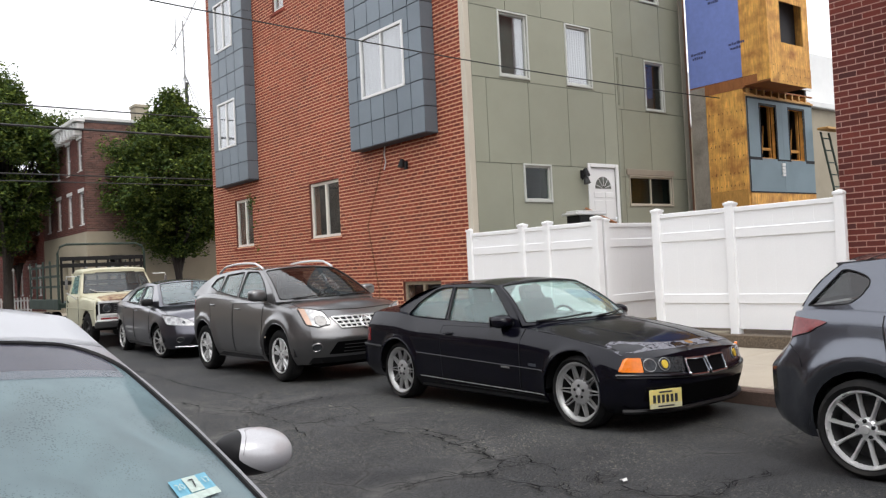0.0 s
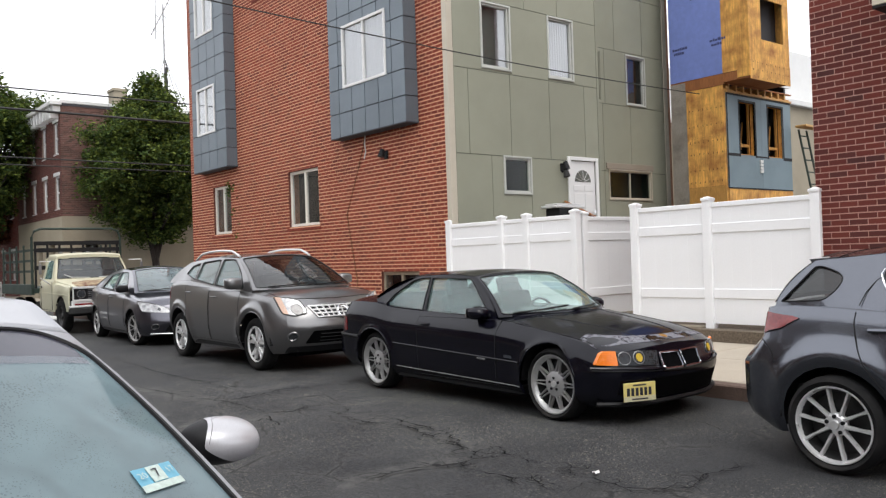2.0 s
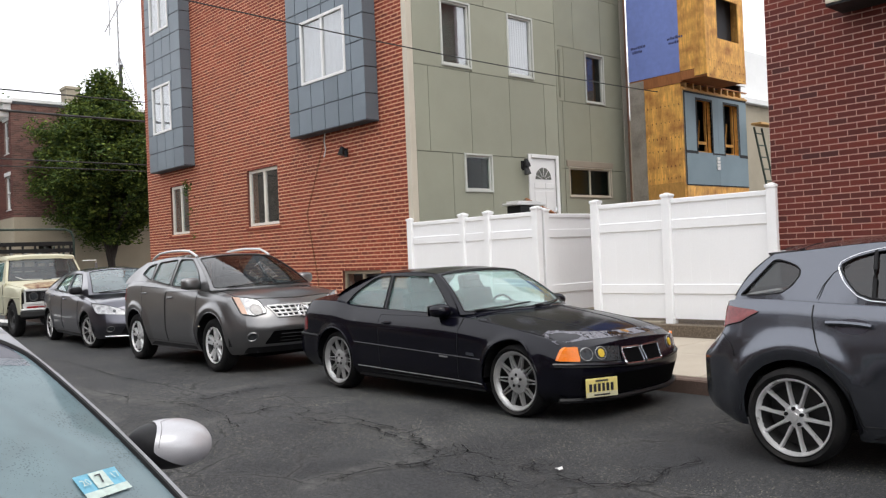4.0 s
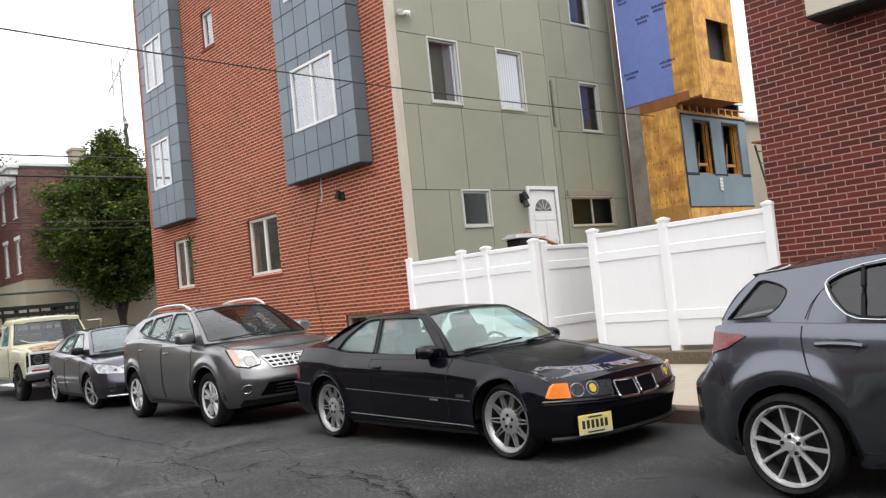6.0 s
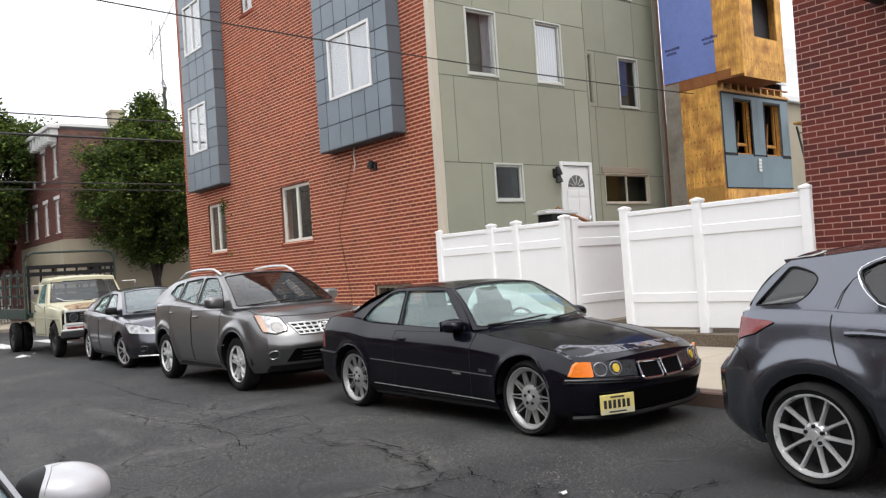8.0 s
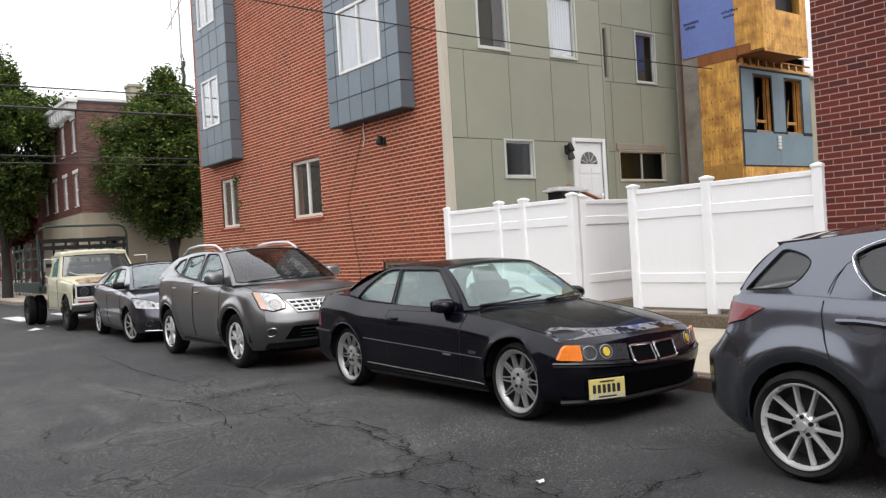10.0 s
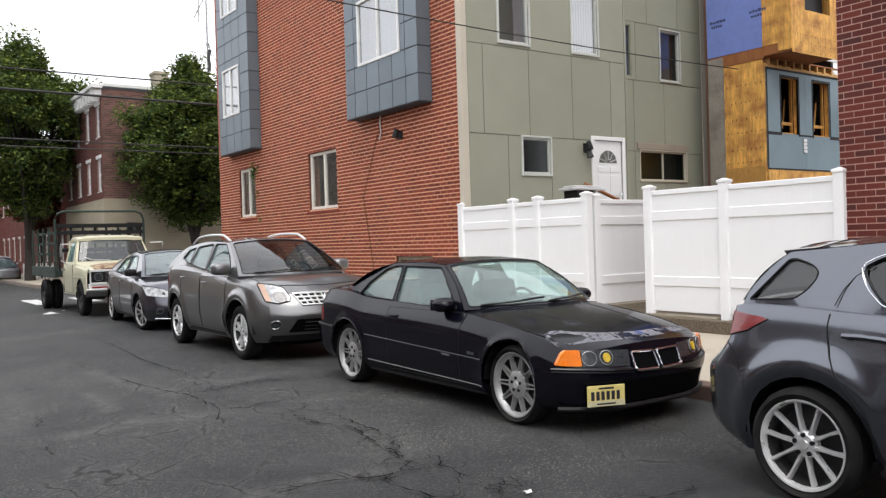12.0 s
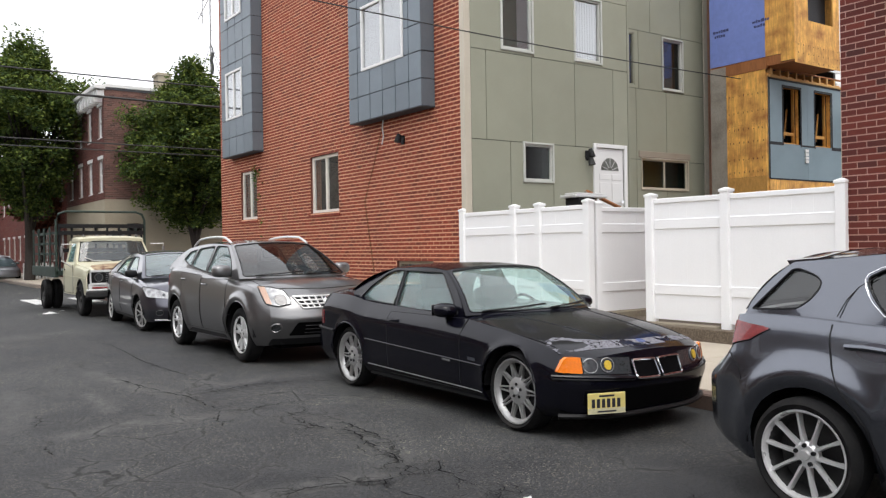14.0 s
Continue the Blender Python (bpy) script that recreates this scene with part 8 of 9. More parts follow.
    part("bench_seat", boxes((-0.78, 0.78, 1.2, 1.6, 0.95, 1.1), (-0.78, 0.78, 1.5, 1.66, 1.1, 1.42), bevel=0.04), M["seat"], t)
    part("dashboard", boxes((-0.85, 0.85, 0.76, 0.95, 1.0, 1.2), bevel=0.03), M["dash"], t)
    for i in range(5):
        part("roof_lamp", boxes((-0.62 + 0.31 * i - 0.03, -0.62 + 0.31 * i + 0.03, 1.05, 1.13, 1.83, 1.865), bevel=0.012), M["old_steel"], t)
    # grille, lamps and bumper
    g = part("grille", boxes((-0.86, 0.86, -0.78, -0.72, 0.74, 1.02), bevel=0.01), M["black"], t, "dark grille with bright bars")
    part("grille_frame", boxes((-0.88, 0.88, -0.81, -0.76, 1.00, 1.05), (-0.88, 0.88, -0.81, -0.76, 0.715, 0.765), (-0.88, -0.85, -0.80, -0.76, 0.765, 1.0), (0.85, 0.88, -0.80, -0.76, 0.765, 1.0), bevel=0.006), M["frame_white"], g)
    for i in range(5):
        part("grille_bar", boxes((-0.55, 0.55, -0.795, -0.775, 0.785 + 0.045 * i, 0.80 + 0.045 * i)), M["old_steel"], g)
    for sg in (-1, 1):
        bm = bmesh.new()
        bmesh.ops.create_cone(bm, cap_ends=True, segments=24, radius1=0.082, radius2=0.074, depth=0.04, matrix=Matrix.Translation((sg * 0.70, -0.80, 0.885)) @ Matrix.Rotation(radians(90), 4, "X"))
        part("headlamp", bm, M["lamp_dark"], t, smooth=True)
        part("lamp_surround", boxes((sg * 0.70 - 0.13, sg * 0.70 + 0.13, -0.795, -0.785, 0.775, 0.995), bevel=0.004), M["black"], t)
        bm = bmesh.new()
        lathe(bm, [(0.078, -0.012), (0.086, -0.02), (0.094, -0.006)], 24)
        bmesh.ops.transform(bm, matrix=Matrix.Translation((sg * 0.70, -0.80, 0.885)) @ Matrix.Rotation(radians(90), 4, "Z"), verts=bm.verts)
        part("lamp_rim", bm, M["old_steel"], t, smooth=True)
        part("side_lamp", boxes((sg * 0.72 - 0.12, sg * 0.72 + 0.12, -0.805, -0.76, 0.637, 0.675), bevel=0.008), M["red_lens"], t)
    part("bumper_valance", boxes((-0.90, 0.90, -0.79, -0.70, 0.60, 0.735), bevel=0.012), M["frame_white"], t)
    part("trim_band", boxes((-0.595, 0.595, -0.80, -0.76, 0.64, 0.672), bevel=0.006), M["red_lens"], t, "faded red band below the grille")
    part("bumper", boxes((-0.98, 0.98, -0.90, -0.80, 0.44, 0.585), bevel=0.025), M["steel_dark"], t)
    part("bumper_bar", boxes((-0.97, 0.97, -0.895, -0.80, 0.588, 0.628), bevel=0.012), M["frame_white"], t, "white bar along the bumper's top")
    part("chassis", boxes((-0.45, 0.45, -0.7, 5.0, 0.42, 0.58)), M["black"], t)
    for sg in (-1, 1):
        bm = bmesh.new()
        vs = [[bm.verts.new((sg * d, arch * math.cos(math.pi * k / 14), R + arch * math.sin(math.pi * k / 14))) for k in range(15)] for d in (0.93, 0.5)]
        for k in range(14):
            bm.faces.new((vs[0][k], vs[0][k + 1], vs[1][k + 1], vs[1][k]))
        part("wheel_well", bm, M["black"], t)
        part("wiper", tube(bmesh.new(), [(sg * 0.1, 0.60, 1.235), (sg * 0.5, 0.64, 1.25), (sg * 0.66, 0.70, 1.32)], 0.009, 5), M["frame_white"], t)
    # stake bed
    bed = part("bed", boxes((-1.08, 1.08, 1.92, 5.2, 0.88, 1.0), bevel=0.01), M["truck_green"], t, "green flat bed with stake sides")
    for sg in (-1, 1):
        part("bed_rail", boxes((sg * 1.06 - 0.04, sg * 1.06 + 0.04, 1.92, 5.2, 0.84, 1.10), bevel=0.01), M["truck_green"], bed)
        for i in range(5):
            y = 2.0 + 0.78 * i
            part("stake", boxes((sg * 1.06 - 0.02, sg * 1.06 + 0.02, y - 0.025, y + 0.025, 1.10, 2.08), bevel=0.006), M["truck_green"], bed)
        for z in (1.42, 1.68, 1.94):
            part("slat", boxes((sg * 1.03 - 0.012, sg * 1.03 + 0.012, 1.95, 5.2, z - 0.03, z + 0.03), bevel=0.005), M["truck_green"], bed)
    for z, h in ((2.10, 0.05), (1.93, 0.05), (1.5, 0.05)):
        part("headboard_slat", boxes((-1.02, 1.02, 1.90, 1.94, z - h, z + h), bevel=0.005), M["black"], bed)
    for i in range(8):
        x = -0.98 + 0.28 * i
        part("headboard_post", boxes((x - 0.025, x + 0.025, 1.945, 1.98, 1.0, 2.12), bevel=0.004), M["black"], bed)
    part("hoop", tube(bmesh.new(), [(-1.06, 1.95, 1.0), (-1.06, 1.95, 2.25), (-1.0, 1.95, 2.4), (-0.85, 1.95, 2.46), (0.85, 1.95, 2.46), (1.0, 1.95, 2.4), (1.06, 1.95, 2.25), (1.06, 1.95, 1.0)], 0.028, 8), M["truck_green"], bed, smooth=True)
    for sg, far in ((-1, False), (1, True)):
        wheel(t, sg * 0.84, 0.0, R, 0.2, 0.21, "steel", far)
        wheel(t, sg * 1.02, 3.5, R, 0.2, 0.21, "steel", far)
        wheel(t, sg * 0.79, 3.5, R, 0.2, 0.21, "steel", far)
    return t


stake_truck()
far_car = copy_thing(sil.ob, pose(7.0, 49.0, 0.0))
tagged(far_car, "silver saloon parked far up the street")

# ---- trees ----
def leaf_mat(name, lo, mid, hi):
    m, n, l, b = nodes_of(name)
    r = n.new("ShaderNodeNewGeometry").outputs["Random Per Island"]
    l.new(ramp_node(n, l, r, [(0.0, lo), (0.55, mid), (1.0, hi)]).outputs[0], b.inputs["Base Color"])
    b.inputs["Roughness"].default_value, b.inputs["Specular IOR Level"].default_value = 0.75, 0.2
    tr, mx = n.new("ShaderNodeBsdfTranslucent"), n.new("ShaderNodeMixShader")
    tr.inputs["Color"].default_value = (*hi, 1)
    mx.inputs[0].default_value = 0.16
    l.new(b.outputs[0], mx.inputs[1])
    l.new(tr.outputs[0], mx.inputs[2])
    l.new(mx.outputs[0], n["Material Output"].inputs["Surface"])
    return m


M["leaf"] = leaf_mat("green_leaf", (0.011, 0.022, 0.008), (0.037, 0.069, 0.016), (0.165, 0.210, 0.040))
M["leaf_red"] = leaf_mat("red_leaf", (0.06, 0.02, 0.015), (0.11, 0.035, 0.02), (0.17, 0.06, 0.03))


def tree(x, y, z_low, z_top, radius, seed, label, clumps=170, per=150, leaf=0.13, mat="leaf", trunk_r=0.16, lean=(0, 0), vase=0.0):
    rnd = np.random.RandomState(seed)
    tr = thing("tree", label, "tree", "street trees", loc=(x, y, 0))
    zc, h = (z_low + z_top) / 2, (z_top - z_low) / 2
    centres = []
    while len(centres) < clumps:
        p = rnd.uniform(-1, 1, 3)
        d = np.linalg.norm(p)
        if d > 1 or d < 0.35:
            continue
        u = (p[2] + 1) / 2
        width = radius * (0.55 + 0.75 * math.sin(math.pi * min(1, u * 0.85 + 0.18))) * 0.78
        if u > 0.72:
            width *= 1 - 0.75 * (u - 0.72) / 0.28
        if u < 0.6:
            width *= 1 - vase * (1 - u / 0.6)
        if u < 0.25:
            width *= 0.62 + 0.38 * u / 0.25
        wob = 1 + 0.34 * noise.noise(Vector((p[0] * 2.4, p[1] * 2.4, p[2] * 3.2 + seed))) + 0.16 * noise.noise(Vector((p[0] * 6, p[1] * 6, p[2] * 7 + seed)))
        centres.append((p[0] * width * wob + lean[0] * u, p[1] * width * wob + lean[1] * u, zc + p[2] * h * (0.93 + 0.12 * rnd.rand())))
    C = np.array(centres)
    # trunk and limbs
    pts = [(0, 0, 0.0), (0.03, 0.02, z_low * 0.5), (0.0, 0.05, z_low), (0.1, 0, zc), (0.05, 0.05, zc + h * 0.6)]
    part("trunk", tube(bmesh.new(), pts, trunk_r, 10, trunk_r * 0.25), M["bark"], tr, smooth=True)
    bm = bmesh.new()
    for i in rnd.choice(len(C), 26, replace=False):
        c = C[i]
        z0 = z_low * 0.75 + (c[2] - z_low) * 0.35
        b = Vector((0.02, 0.02, z0))
        e = Vector(c)
        tube(bm, [b, b.lerp(e, 0.4) + Vector((0, 0, 0.15)), b.lerp(e, 0.8) + Vector((0, 0, 0.1)), e], trunk_r * 0.32, 6, 0.015)
    # main forks that rise from the trunk into the lower crown
    low = [c for c in C[np.argsort(C[:, 2])][: clumps // 3]]
    for i in range(7):
        c = low[int(rnd.randint(len(low)))]
        b, e = Vector((0.0, 0.02, z_low * (0.45 + 0.06 * i))), Vector((c[0] * 0.8, c[1] * 0.8, c[2] + 0.9))
        tube(bm, [b, b.lerp(e, 0.25) + Vector((0, 0, 0.25)), b.lerp(e, 0.6) + Vector((0, 0, 0.2)), e], trunk_r * 0.55, 7, 0.03)
    part("limb", bm, M["bark"], tr, smooth=True)
    n = clumps * per
    which = np.repeat(np.arange(clumps), per)
    size = radius * (0.05 + 0.075 * rnd.rand(clumps))
    pos = C[which] + np.clip(rnd.normal(0, 1, (n, 3)), -1.7, 1.7) * size[which][:, None] * np.array([1, 1, 0.75])
    a, b = rnd.normal(0, 1, (n, 3)), rnd.normal(0, 1, (n, 3))
    a[:, 2] *= 0.4
    b[:, 2] *= 0.55
    a /= np.linalg.norm(a, axis=1)[:, None]
    b -= (a * b).sum(1)[:, None] * a
    b /= np.linalg.norm(b, axis=1)[:, None]
    s = leaf * (0.6 + 0.8 * rnd.rand(n))[:, None]
    verts = np.stack([pos - a * s * 0.5, pos + b * s * 0.28, pos + a * s * 0.5, pos - b * s * 0.28], 1).reshape(-1, 3)
    me = bpy.data.meshes.new("crown")
    me.vertices.add(n * 4)
    me.vertices.foreach_set("co", verts.ravel())
    me.loops.add(n * 4)
    me.loops.foreach_set("vertex_index", np.arange(n * 4))
    me.polygons.add(n)
    me.polygons.foreach_set("loop_start", np.arange(0, n * 4, 4))
    me.polygons.foreach_set("loop_total", np.full(n, 4))
    me.materials.append(M[mat])
    me.update()
    me.validate()
    o = new("crown", me)
    o.parent = tr
    tagged(o, kind="stuff")
    return tr


tree(13.15, 36.4, 2.5, 9.8, 3.1, 3, "full green street tree across the side street", 420, 280, 0.15, trunk_r=0.2)
tree(7.7, 44.5, 3.2, 11.9, 3.8, 8, "large green street tree beyond the side street", 330, 250, 0.17, trunk_r=0.26, vase=0.5)
tree(6.6, 52.0, 3.5, 12.2, 3.6, 12, "large green street tree further up the street", 170, 220, 0.17, trunk_r=0.22, vase=0.5)
tree(8.9, 48.5, 2.5, 6.6, 1.7, 21, "small red-leaved tree beside the brick houses", 70, 110, 0.2, "leaf_red", 0.08)

# a creeper at the brick wall's far window
rv = np.random.RandomState(9)
cv = np.concatenate([np.stack([np.full(50, 9.93) + rv.normal(0, 0.03, 50), 21.72 + rv.normal(0, 0.13, 50), 3.5 + rv.normal(0, 0.12, 50)], 1),
                     np.stack([np.full(24, 9.95) + rv.normal(0, 0.02, 24), 21.5 + rv.normal(0, 0.16, 24), 2.6 + rv.uniform(-0.8, 0.7, 24)], 1)])
av, bv = rv.normal(0, 1, (74, 3)) * 0.030, rv.normal(0, 1, (74, 3)) * 0.017
mesh_part("creeper", [tuple(q) for k in range(74) for q in (cv[k] - av[k], cv[k] + bv[k], cv[k] + av[k], cv[k] - bv[k])], [(4 * k, 4 * k + 1, 4 * k + 2, 4 * k + 3) for k in range(74)], M["leaf"], None, "thin green creeper leaves on the brick wall", kind="stuff", category="creeper")

# ---- houses beyond the side street ----
def row_house(x, y0, y1, z_base, z_top, depth, label, brick, openings, seed, cream=True):
    h = thing("house", label, "house")
    holes = [(a, a + w, z, z + hh) for a, w, z, hh in openings]
    holed_wall("front_wall", "x", x, 0.3, y0, y1, z_base if cream else 0.1, z_top, holes, M["mortar_old"], h)
    brick_skin("x", x, -1, y0, y1, (z_base if cream else 0.15) + 0.02, z_top, holes, h, M["brick_old_red"] if cream else M[brick], None, 0.23, 0.08, seed=seed)
    holed_wall("side_wall", "y", y0, 0.3, x + 0.3, x + depth, z_base if cream else 0.1, z_top, [], M["mortar_old"], h)
    brick_skin("y", y0, -1, x, x + depth, (z_base if cream else 0.15) + 0.02, z_top, [], h, M[brick], None, 0.23, 0.08, seed=seed + 1)
    if cream:
        holed_wall("ground_front", "x", x - 0.04, 0.34, y0 - 0.04, y1, 0.1, z_base, [(y0 + 1.2, y0 + 2.3, 0.9, 2.6), (y0 + 3.4, y0 + 4.4, 0.12, 2.5)], M["stucco_cream"], h)
        holed_wall("ground_side", "y", y0 - 0.04, 0.34, x + 0.3, x + depth + 3, 0.1, z_base, [(x + 0.9, x + 1.5, 2.3, 2.7)], M["stucco_cream"], h)
    part("back_wall", boxes((x + depth, x + depth + 0.2, y0, y1, 0.1, z_top), (x + 0.3, x + depth, y1 - 0.2, y1, 0.1, z_top)), M["mortar_old"], h)
    part("roof", boxes((x - 0.02, x + depth + 0.2, y0 - 0.03, y1, z_top, z_top + 0.1)), M["asphalt_roof"], h)
    part("room", boxes((x + 1.2, x + 1.3, y0 + 0.3, y1 - 0.3, 0.2, z_top - 0.1)), M["dark_room"], h)
    part("coping", boxes((x + 0.03, x + depth, y0 - 0.06, y0 + 0.2, z_top + 0.102, z_top + 0.26), bevel=0.02), M["frame_white"], h)
    # pressed-metal cornice on brackets
    part("cornice", boxes((x - 0.45, x + 0.02, y0 - 0.25, y1, z_top - 0.02, z_top + 0.16), (x - 0.3, x, y0 - 0.1, y1, z_top - 0.3, z_top - 0.02), bevel=0.02), M["frame_white"], h)
    k = 0
    while y0 + 0.2 + k * 0.55 < y1 - 0.2:
        a = y0 + 0.2 + k * 0.55
        part("bracket", boxes((x - 0.38, x, a, a + 0.12, z_top - 0.55, z_top - 0.02), bevel=0.02), M["frame_white"], h)
        k += 1
    for q in holes:
        window(h, "x", x, -1, *q, split=2, setback=0.08, horizontal=True, frame_w=0.07)
        part("lintel", boxes((x - 0.03, x + 0.05, q[0] - 0.1, q[1] + 0.1, q[3], q[3] + 0.16), bevel=0.006), M["frame_white"], h)
    return h


OPEN = [(y, 0.75, z, hh) for y in (38.3, 40.3, 42.3, 44.4) for z, hh in ((4.1, 1.45), (6.5, 1.4))]
row_house(9.75, 37.95, 46.0, 3.75, 8.55, 9, "three-storey old brown brick house with a white cornice", "brick_old", OPEN, 31)
OPEN = [(y, 0.8, z, 1.45) for y in (47.0, 49.2, 51.6, 54.0, 56.4, 58.8, 61.2, 63.6, 66.0, 68.4) for z in (1.0, 4.2)]
row_house(9.75, 46.05, 71.0, 0.1, 7.0, 9, "row of two-storey red brick houses up the street", "brick_maroon", OPEN, 41, cream=False)
part("chimney", boxes((12.85, 13.5, 40.5, 41.3, 8.5, 10.1), (12.8, 13.55, 40.45, 41.35, 9.95, 10.1), bevel=0.02), M["stucco_cream"], None, "cream rendered chimney on the brick house", category="chimney")
part("end_wall", boxes((-14, 22, 75, 75.5, 0, 7)), M["brick_old"], None, "dark brick houses closing the far street", kind="structure", category="wall")
for z in (1.2, 4.2):
    for i in range(6):
        part("far_window", boxes((-7 + 2.7 * i, -6 + 2.7 * i, 74.96, 74.99, z, z + 1.5)), M["frame_white"], None, "white window far up the street", kind="structure", category="window")

# tan house behind the building site
tan = thing("house", "tan rendered house behind the building site", "house")
part("wall", boxes((29.5, 40, 16, 24, 0, 6.8)), M["stucco_cream"], tan)
part("parapet", boxes((29.3, 40, 15.8, 24, 6.8, 7.05), bevel=0.03), M["frame_white"], tan)
part("upper_wall", boxes((30.6, 40, 17, 24, 7.05, 9.4)), M["frame_white"], tan)
w = window(tan, "y", 16, -1, 32.2, 33.1, 4.2, 6.0, split=1, setback=-0.03)
part("scaffold_plank", boxes((21.02, 21.9, 10.7, 11.0, 4.55, 4.61), bevel=0.008), M["stud"], None, "pale scaffold plank beside the unfinished house", category="plank")
lad = thing("ladder", "green extension ladder leaning beside the building site", "ladder", loc=(21.1, 10.95, 0.3))
for dx in (0, 0.42):
    part("rail", tube(bmesh.new(), [(0.5 + dx, -0.5, 0), (0.0 + dx, 0.0, 4.2)], 0.03, 6), M["truck_green"], lad)
for i in range(13):
    k = (i + 0.5) / 13
    part("rung", tube(bmesh.new(), [(0.5 - 0.5 * k, -0.5 + 0.5 * k, 4.2 * k), (0.92 - 0.5 * k, -0.5 + 0.5 * k, 4.2 * k)], 0.018, 6), M["truck_green"], lad)

# ---- wires and mast ----
def wire(pts, r, label, sag=0.0, n=24):
    a, b = Vector(pts[0]), Vector(pts[1])
    q = [a.lerp(b, i / n) - Vector((0, 0, sag * 4 * (i / n) * (1 - i / n))) for i in range(n + 1)]
    part("overhead_wire", tube(bmesh.new(), q, r, 6), M["wire"], None, label, category="wire", group="overhead wires")


for px in (-9.0, 24.0):
    up = thing("utility_pole", "weathered timber utility pole carrying the street wires", "pole", loc=(px, 28.2, 0))
    part("shaft", tube(bmesh.new(), [(0, 0, -0.3), (0, 0, 8.0)], 0.14, 12, 0.1), M["timber"], up, smooth=True)
    part("crossarm", boxes((-0.06, 0.06, -0.5, 0.5, 7.15, 7.27), bevel=0.01), M["timber"], up)
wire([(-9, 28.1, 6.62), (24, 28.1, 6.5)], 0.04, "thick black overhead wire above the side street", 0.1)
wire([(-9, 28.4, 7.2), (24, 28.4, 7.26)], 0.024, "thin black overhead wire above the side street", 0.05)
wire([(-9, 28.2, 5.1), (24, 28.2, 5.0)], 0.022, "thin black overhead wire above the side street", 0.08)
wire([(-9, 28.2, 4.85), (24, 28.2, 4.8)], 0.02, "thin black overhead wire above the side street", 0.08)
wire([(-4.2, 11.78, 5.96), (17.88, 11.78, 5.27)], 0.011, "thin black service wire across the street to the unfinished house", 0.27)
mast = thing("aerial_mast", "tall thin lattice aerial mast with a slanted boom", "mast", loc=(17.1, 45, 9.0))
part("pole", tube(bmesh.new(), [(0, 0, -2), (0, 0, 7.0)], 0.055, 6, 0.04), M["old_steel"], mast)
part("boom", tube(bmesh.new(), [(-0.7, 0, 5.2), (0.9, 0, 8.4)], 0.035, 6), M["old_steel"], mast)
part("drop_aerial", tube(bmesh.new(), [(-0.45, 0, 5.0), (-0.42, 0, 7.2)], 0.028, 6), M["old_steel"], mast)
part("coil", tube(bmesh.new(), [(0.05, 0, 2.3), (0.10, 0, 2.7), (0.02, 0, 3.0), (0.12, 0, 3.5)], 0.10, 8), M["wire"], mast)
for i in range(14):
    z = -1.2 + 0.55 * i
    part("brace", tube(bmesh.new(), [(0.0, 0, z), (0.16, 0, z + 0.275), (0.0, 0, z + 0.55)], 0.018, 5), M["old_steel"], mast)
for x, z in ((-0.55, 5.5), (-0.2, 6.2), (0.25, 7.1), (0.6, 7.8)):
    part("element", tube(bmesh.new(), [(x - 0.22, 0, z + 0.16), (x + 0.22, 0, z - 0.12)], 0.02, 5), M["old_steel"], mast)
for dx in (-1.6, 1.6, 2.4):
    part("guy", tube(bmesh.new(), [(0, 0, 4.0), (dx, 0, -1.5)], 0.018, 5), M["wire"], mast)
part("mast_building", boxes((14, 20, 44, 48, 0.1, 8)), M["brick_old"], None, "brick building that carries the aerial mast", kind="structure", category="building")

# ---- near side of the street, behind the camera ----
near = thing("near_houses", "unseen plain house walls behind the near kerb, added to shape shade and reflections", "houses", kind="structure")
# unseen houses added to block sky light and reflect in paint and panes
part("near_wall", boxes((-4.6, -4.2, -25, 28, 0, 5.4)), M["brick_old"], near)
part("near_roof", boxes((-12, -4.1, -25, 28, 5.4, 5.6)), M["asphalt_roof"], near)
part("near_corner_wall", boxes((-12, -4.6, 27.7, 28, 0, 5.4)), M["brick_old"], near)
# paler unseen wall, added for its reflection in the brick house's windows
part("near_far_wall", boxes((-12, -4.2, 37.9, 74.5, 0, 7.6)), M["block"], near)
for i in range(12):
    for z in (0.9, 3.5):
        part("near_window", boxes((-4.2, -4.17, -23 + 4.2 * i, -21.8 + 4.2 * i, z, z + 1.7)), M["frame_white"] if i % 3 else M["lamp_dark"], near)

# ---- yard things, road markings, litter ----
bq = thing("barbecue", "barbecue with a pale hood beside the back door", "barbecue", loc=(11.9, 11.0, 0.3))
part("hood", boxes((-0.42, 0.42, -0.2, 0.2, 2.0, 2.05), (-0.34, 0.34, -0.16, 0.16, 2.05, 2.09), bevel=0.01), M["alloy"], bq)
part("firebox", boxes((-0.3, 0.1, -0.18, 0.18, 1.2, 2.0), bevel=0.01), M["black"], bq)
part("leg", boxes((0.15, 0.2, -0.15, -0.1, 0, 2.0)), M["timber"], bq)
part("leg", boxes((-0.3, -0.25, -0.15, -0.1, 0, 1.2)), M["timber"], bq)
part("leg", boxes((-0.3, -0.25, 0.1, 0.15, 0, 1.2)), M["timber"], bq)
st = thing("porch_stair", "brown wooden stair and handrail at the back door", "stair", loc=(13.2, 11.2, 0.3))
part("landing", boxes((-0.1, 1.2, 0.0, 0.86, 0.98, 1.1), bevel=0.01), M["timber"], st)
for i in range(4):
    part("tread", boxes((-0.1 - 0.28 * (i + 1), -0.1 - 0.28 * i, 0.0, 0.86, 0.75 - 0.2 * i, 0.8 - 0.2 * i), bevel=0.006), M["timber"], st)
part("handrail", tube(bmesh.new(), [(-0.1, 0.02, 1.85), (-1.0, 0.02, 2.15)], 0.035, 6), M["plywood_dark"], st)
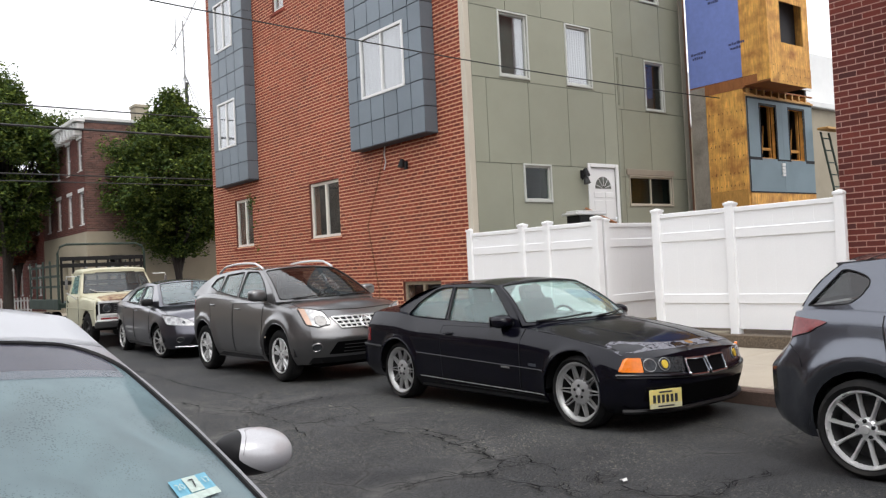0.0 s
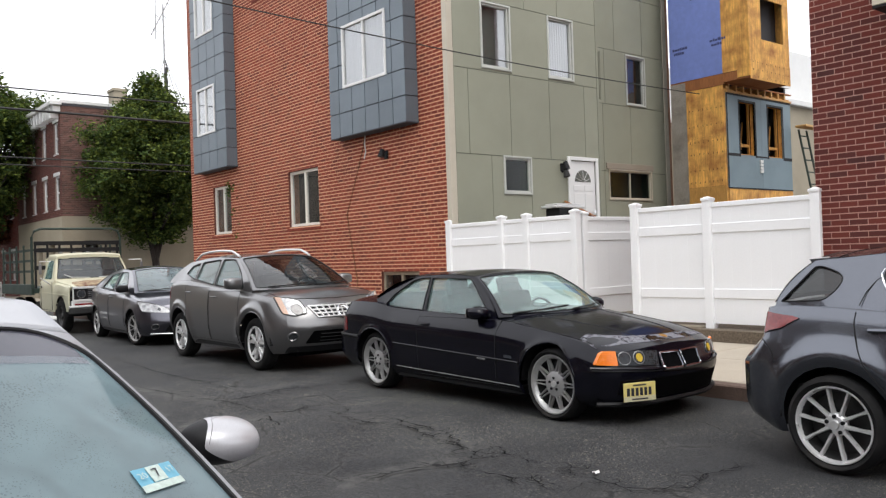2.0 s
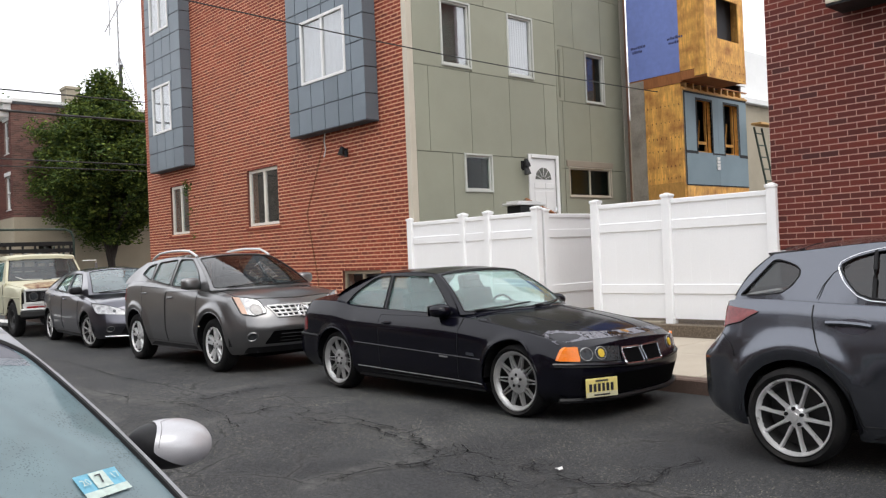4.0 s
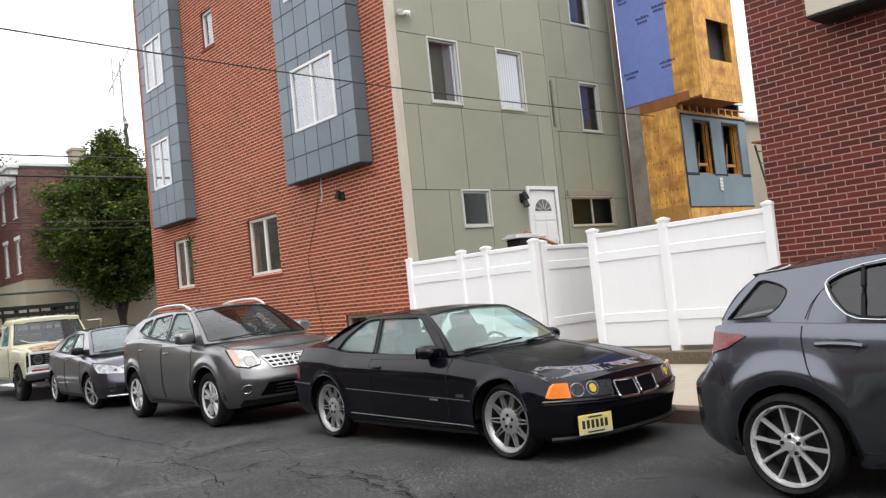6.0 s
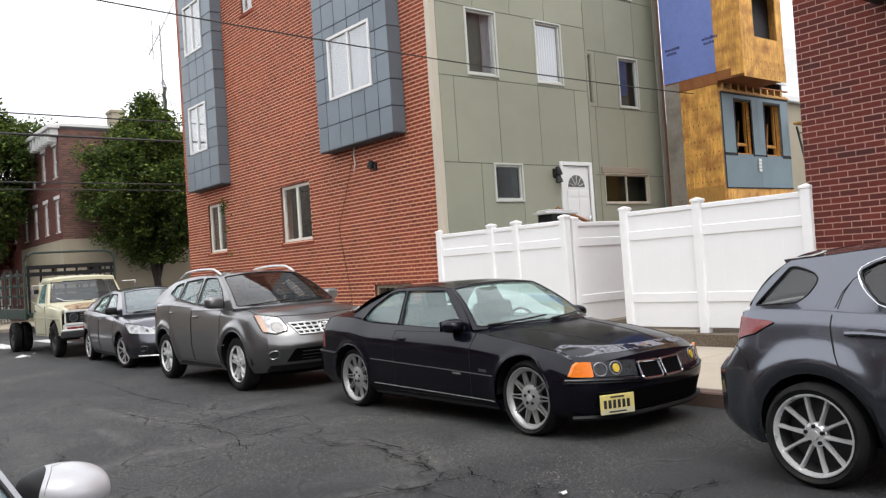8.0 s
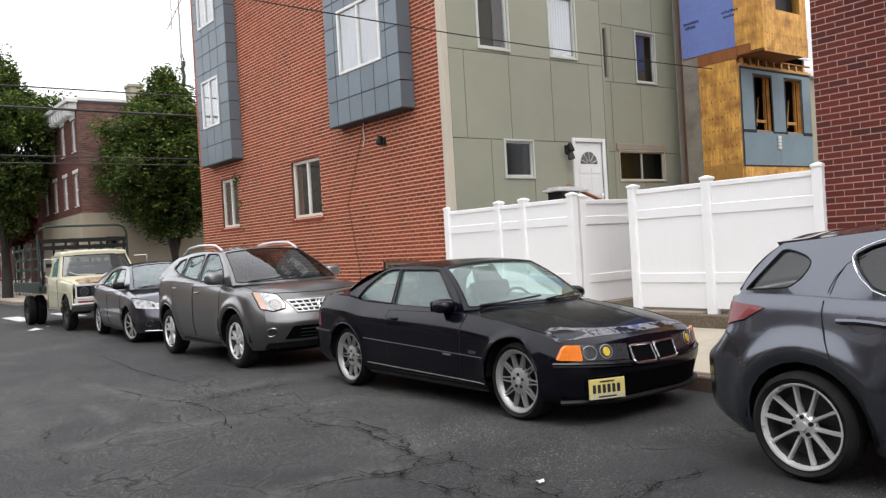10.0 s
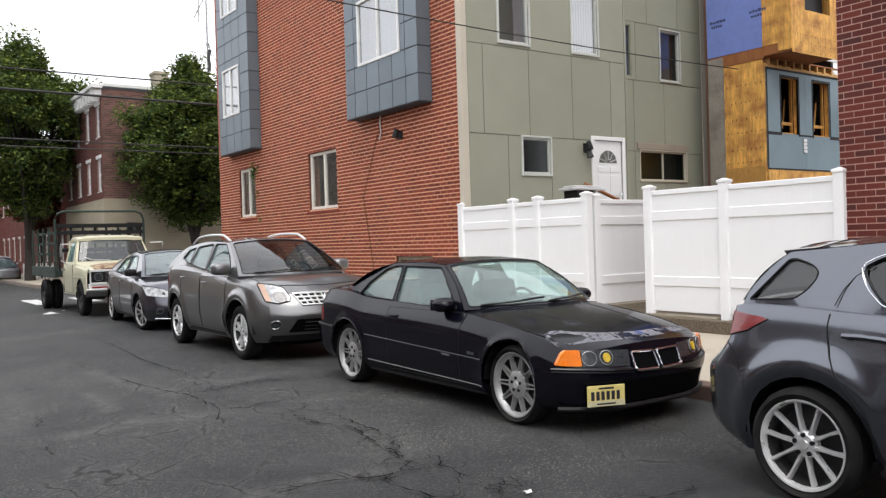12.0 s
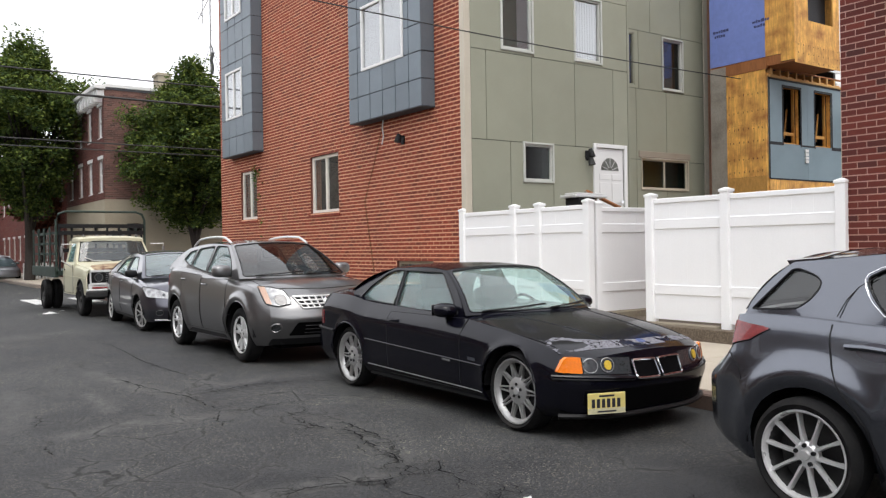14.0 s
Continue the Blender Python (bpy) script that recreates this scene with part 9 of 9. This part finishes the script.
part("rail_post", boxes((-1.03, -0.97, 0, 0.06, 0, 2.15)), M["timber"], st)
part("rail_post", boxes((-0.15, -0.09, 0, 0.06, 0.98, 1.9)), M["timber"], st)
for x0, x1, y0, y1 in ((4.95, 5.4, 25.3, 28.2), (3.3, 3.75, 25.3, 28.2), (1.7, 2.15, 25.3, 28.2), (0.1, 0.55, 25.3, 28.2), (6.3, 6.7, 25.3, 28.2)):
    part("crosswalk_bar", boxes((x0, x1, y0, y1, 0.002, 0.016)), M["white_line"], None, "worn white crosswalk bar on the asphalt", kind="structure", category="road marking")


def scrap(x, y, s, seed, label):
    rnd = random.Random(seed)
    bm = bmesh.new()
    c = [bm.verts.new((x + s * math.cos(a) * rnd.uniform(0.6, 1.2), y + s * math.sin(a) * rnd.uniform(0.4, 0.8), 0.012 + rnd.uniform(0, 0.02))) for a in [k * math.tau / 9 for k in range(9)]]
    top = bm.verts.new((x, y, 0.012 + s * 0.35))
    for i in range(9):
        bm.faces.new((c[i], c[(i + 1) % 9], top))
    part("paper_scrap", bm, M["frame_white"], None, label, category="litter", group="litter")


scrap(4.0, 3.585, 0.036, 1, "crumpled white paper scrap on the asphalt")
scrap(4.58, 21.2, 0.16, 2, "crumpled white paper scrap near the truck")
scrap(5.0, 22.0, 0.06, 3, "small white paper scrap near the truck")
pk = thing("picket_fence", "low white picket fence far up the street", "fence", loc=(7.7, 46.5, 0.1))
for i in range(10):
    part("picket", boxes((i * 0.15, i * 0.15 + 0.08, 0, 0.02, 0, 0.85), bevel=0.006), M["frame_white"], pk)
for z in (0.2, 0.65):
    part("rail", boxes((0, 1.45, 0.02, 0.05, z, z + 0.07)), M["frame_white"], pk)

# ---- cracks in the asphalt ----
def ribbon(path, widths, z, vs, fs):
    for i, (x, y) in enumerate(path):
        a, b = path[max(0, i - 1)], path[min(len(path) - 1, i + 1)]
        d = Vector((b[0] - a[0], b[1] - a[1]))
        d = d.normalized() if d.length > 1e-6 else Vector((1, 0))
        w = widths[i] / 2
        vs += [(x - d.y * w, y + d.x * w, z), (x + d.y * w, y - d.x * w, z)]
        if i:
            k = len(vs)
            fs.append((k - 4, k - 3, k - 1, k - 2))


def wander(pts, rnd, step=0.045, swing=0.02):
    path = []
    for (x0, y0), (x1, y1) in zip(pts, pts[1:]):
        n = max(2, int(math.hypot(x1 - x0, y1 - y0) / step))
        for i in range(n):
            k = i / n
            j = swing * math.sin(math.pi * k) + 0.008
            path.append((x0 + (x1 - x0) * k + rnd.uniform(-j, j), y0 + (y1 - y0) * k + rnd.uniform(-j, j)))
    path.append(pts[-1])
    return path


def crack(pts, width, seed, branches=6):
    """A wandering open crack between a few plan points, with short side branches."""
    rnd = random.Random(seed)
    path = wander(pts, rnd)
    vs, fs = [], []
    ribbon(path, [width * 1.1 * max(0.28, rnd.uniform(-0.1, 1.35)) * (0.35 + 0.65 * math.sin(math.pi * min(1, max(0.05, i / len(path))))) for i in range(len(path))], 0.0145, vs, fs)
    for _ in range(branches * 3 // 2):
        x, y = path[rnd.randrange(len(path))]
        a, r = rnd.uniform(0, math.tau), rnd.uniform(0.10, 0.36)
        b = wander([(x, y), (x + r * 0.5 * math.cos(a), y + r * 0.5 * math.sin(a)), (x + r * math.cos(a + 0.6), y + r * math.sin(a + 0.6))], rnd, 0.03, 0.015)
        ribbon(b, [width * 0.6 * rnd.uniform(0.4, 1.1) * (1 - i / len(b)) + 0.001 for i in range(len(b))], 0.0146, vs, fs)
    mesh_part("road_crack", vs, fs, M["crack"], None, "dark open crack in the worn asphalt", kind="structure", category="crack")


M["crack"] = surface("crack_shadow", (0.008, 0.008, 0.0085), 0.95, grain=(90, 0.4), bump=0.004, spec=0.1)
crack([(3.99, 14.46), (4.08, 13.3), (3.96, 11.43), (3.95, 10.41), (3.99, 9.69), (3.96, 9.11), (3.94, 8.58), (3.92, 8.25)], 0.016, 1, 9)
crack([(3.3, 10.37), (3.3, 9.64), (3.38, 8.94), (3.48, 8.39), (3.57, 8.08), (3.55, 7.62), (3.53, 7.18)], 0.018, 2, 9)
crack([(3.56, 8.18), (3.89, 8.22), (4.13, 8.34), (4.48, 8.37), (4.78, 8.25)], 0.016, 3, 7)
crack([(3.53, 7.18), (3.73, 7.07), (3.95, 7.15), (4.15, 7.18), (4.32, 7.17)], 0.016, 4, 5)
crack([(3.53, 7.18), (3.43, 6.96), (3.33, 6.57)], 0.011, 5, 4)
crack([(3.98, 6.66), (3.89, 6.31), (3.94, 6.04), (4.01, 5.86), (4.07, 5.7), (3.99, 5.41), (3.93, 5.14), (3.91, 4.86), (3.85, 4.63), (3.8, 4.53)], 0.016, 6, 14)
crack([(4.06, 6.69), (4.16, 6.45), (4.18, 6.09), (4.16, 5.8), (4.14, 5.43), (4.08, 5.13), (3.9, 4.8), (3.8, 4.53)], 0.014, 7, 12)
crack([(3.8, 4.53), (3.65, 4.42), (3.55, 4.41), (3.4, 4.5), (3.28, 4.53), (3.11, 4.55), (2.94, 4.51)], 0.016, 8, 10)
crack([(3.55, 4.38), (3.5, 4.21), (3.52, 4.08), (3.54, 3.95), (3.57, 3.85), (3.6, 3.71), (3.62, 3.59)], 0.016, 9, 9)
crack([(4.07, 4.57), (3.96, 4.4), (3.96, 4.31), (3.94, 4.2), (3.91, 4.11)], 0.012, 10, 6)
crack([(3.87, 3.83), (3.83, 3.75), (3.87, 3.68), (3.87, 3.4), (3.88, 3.2), (3.98, 3.07), (4.11, 2.97), (4.39, 3.07), (4.62, 3.05), (4.86, 3.03)], 0.013, 11, 12)
crack([(4.05, 3.92), (4.01, 3.8), (4.04, 3.69)], 0.009, 12, 4)
crack([(2.1, 7.52), (2.18, 7.73), (2.2, 8.0)], 0.010, 13, 3)
crack([(2.04, 6.72), (2.04, 6.43)], 0.011, 14, 3)
crack([(2.06, 9.47), (2.25, 9.54), (2.51, 9.8)], 0.010, 15, 3)
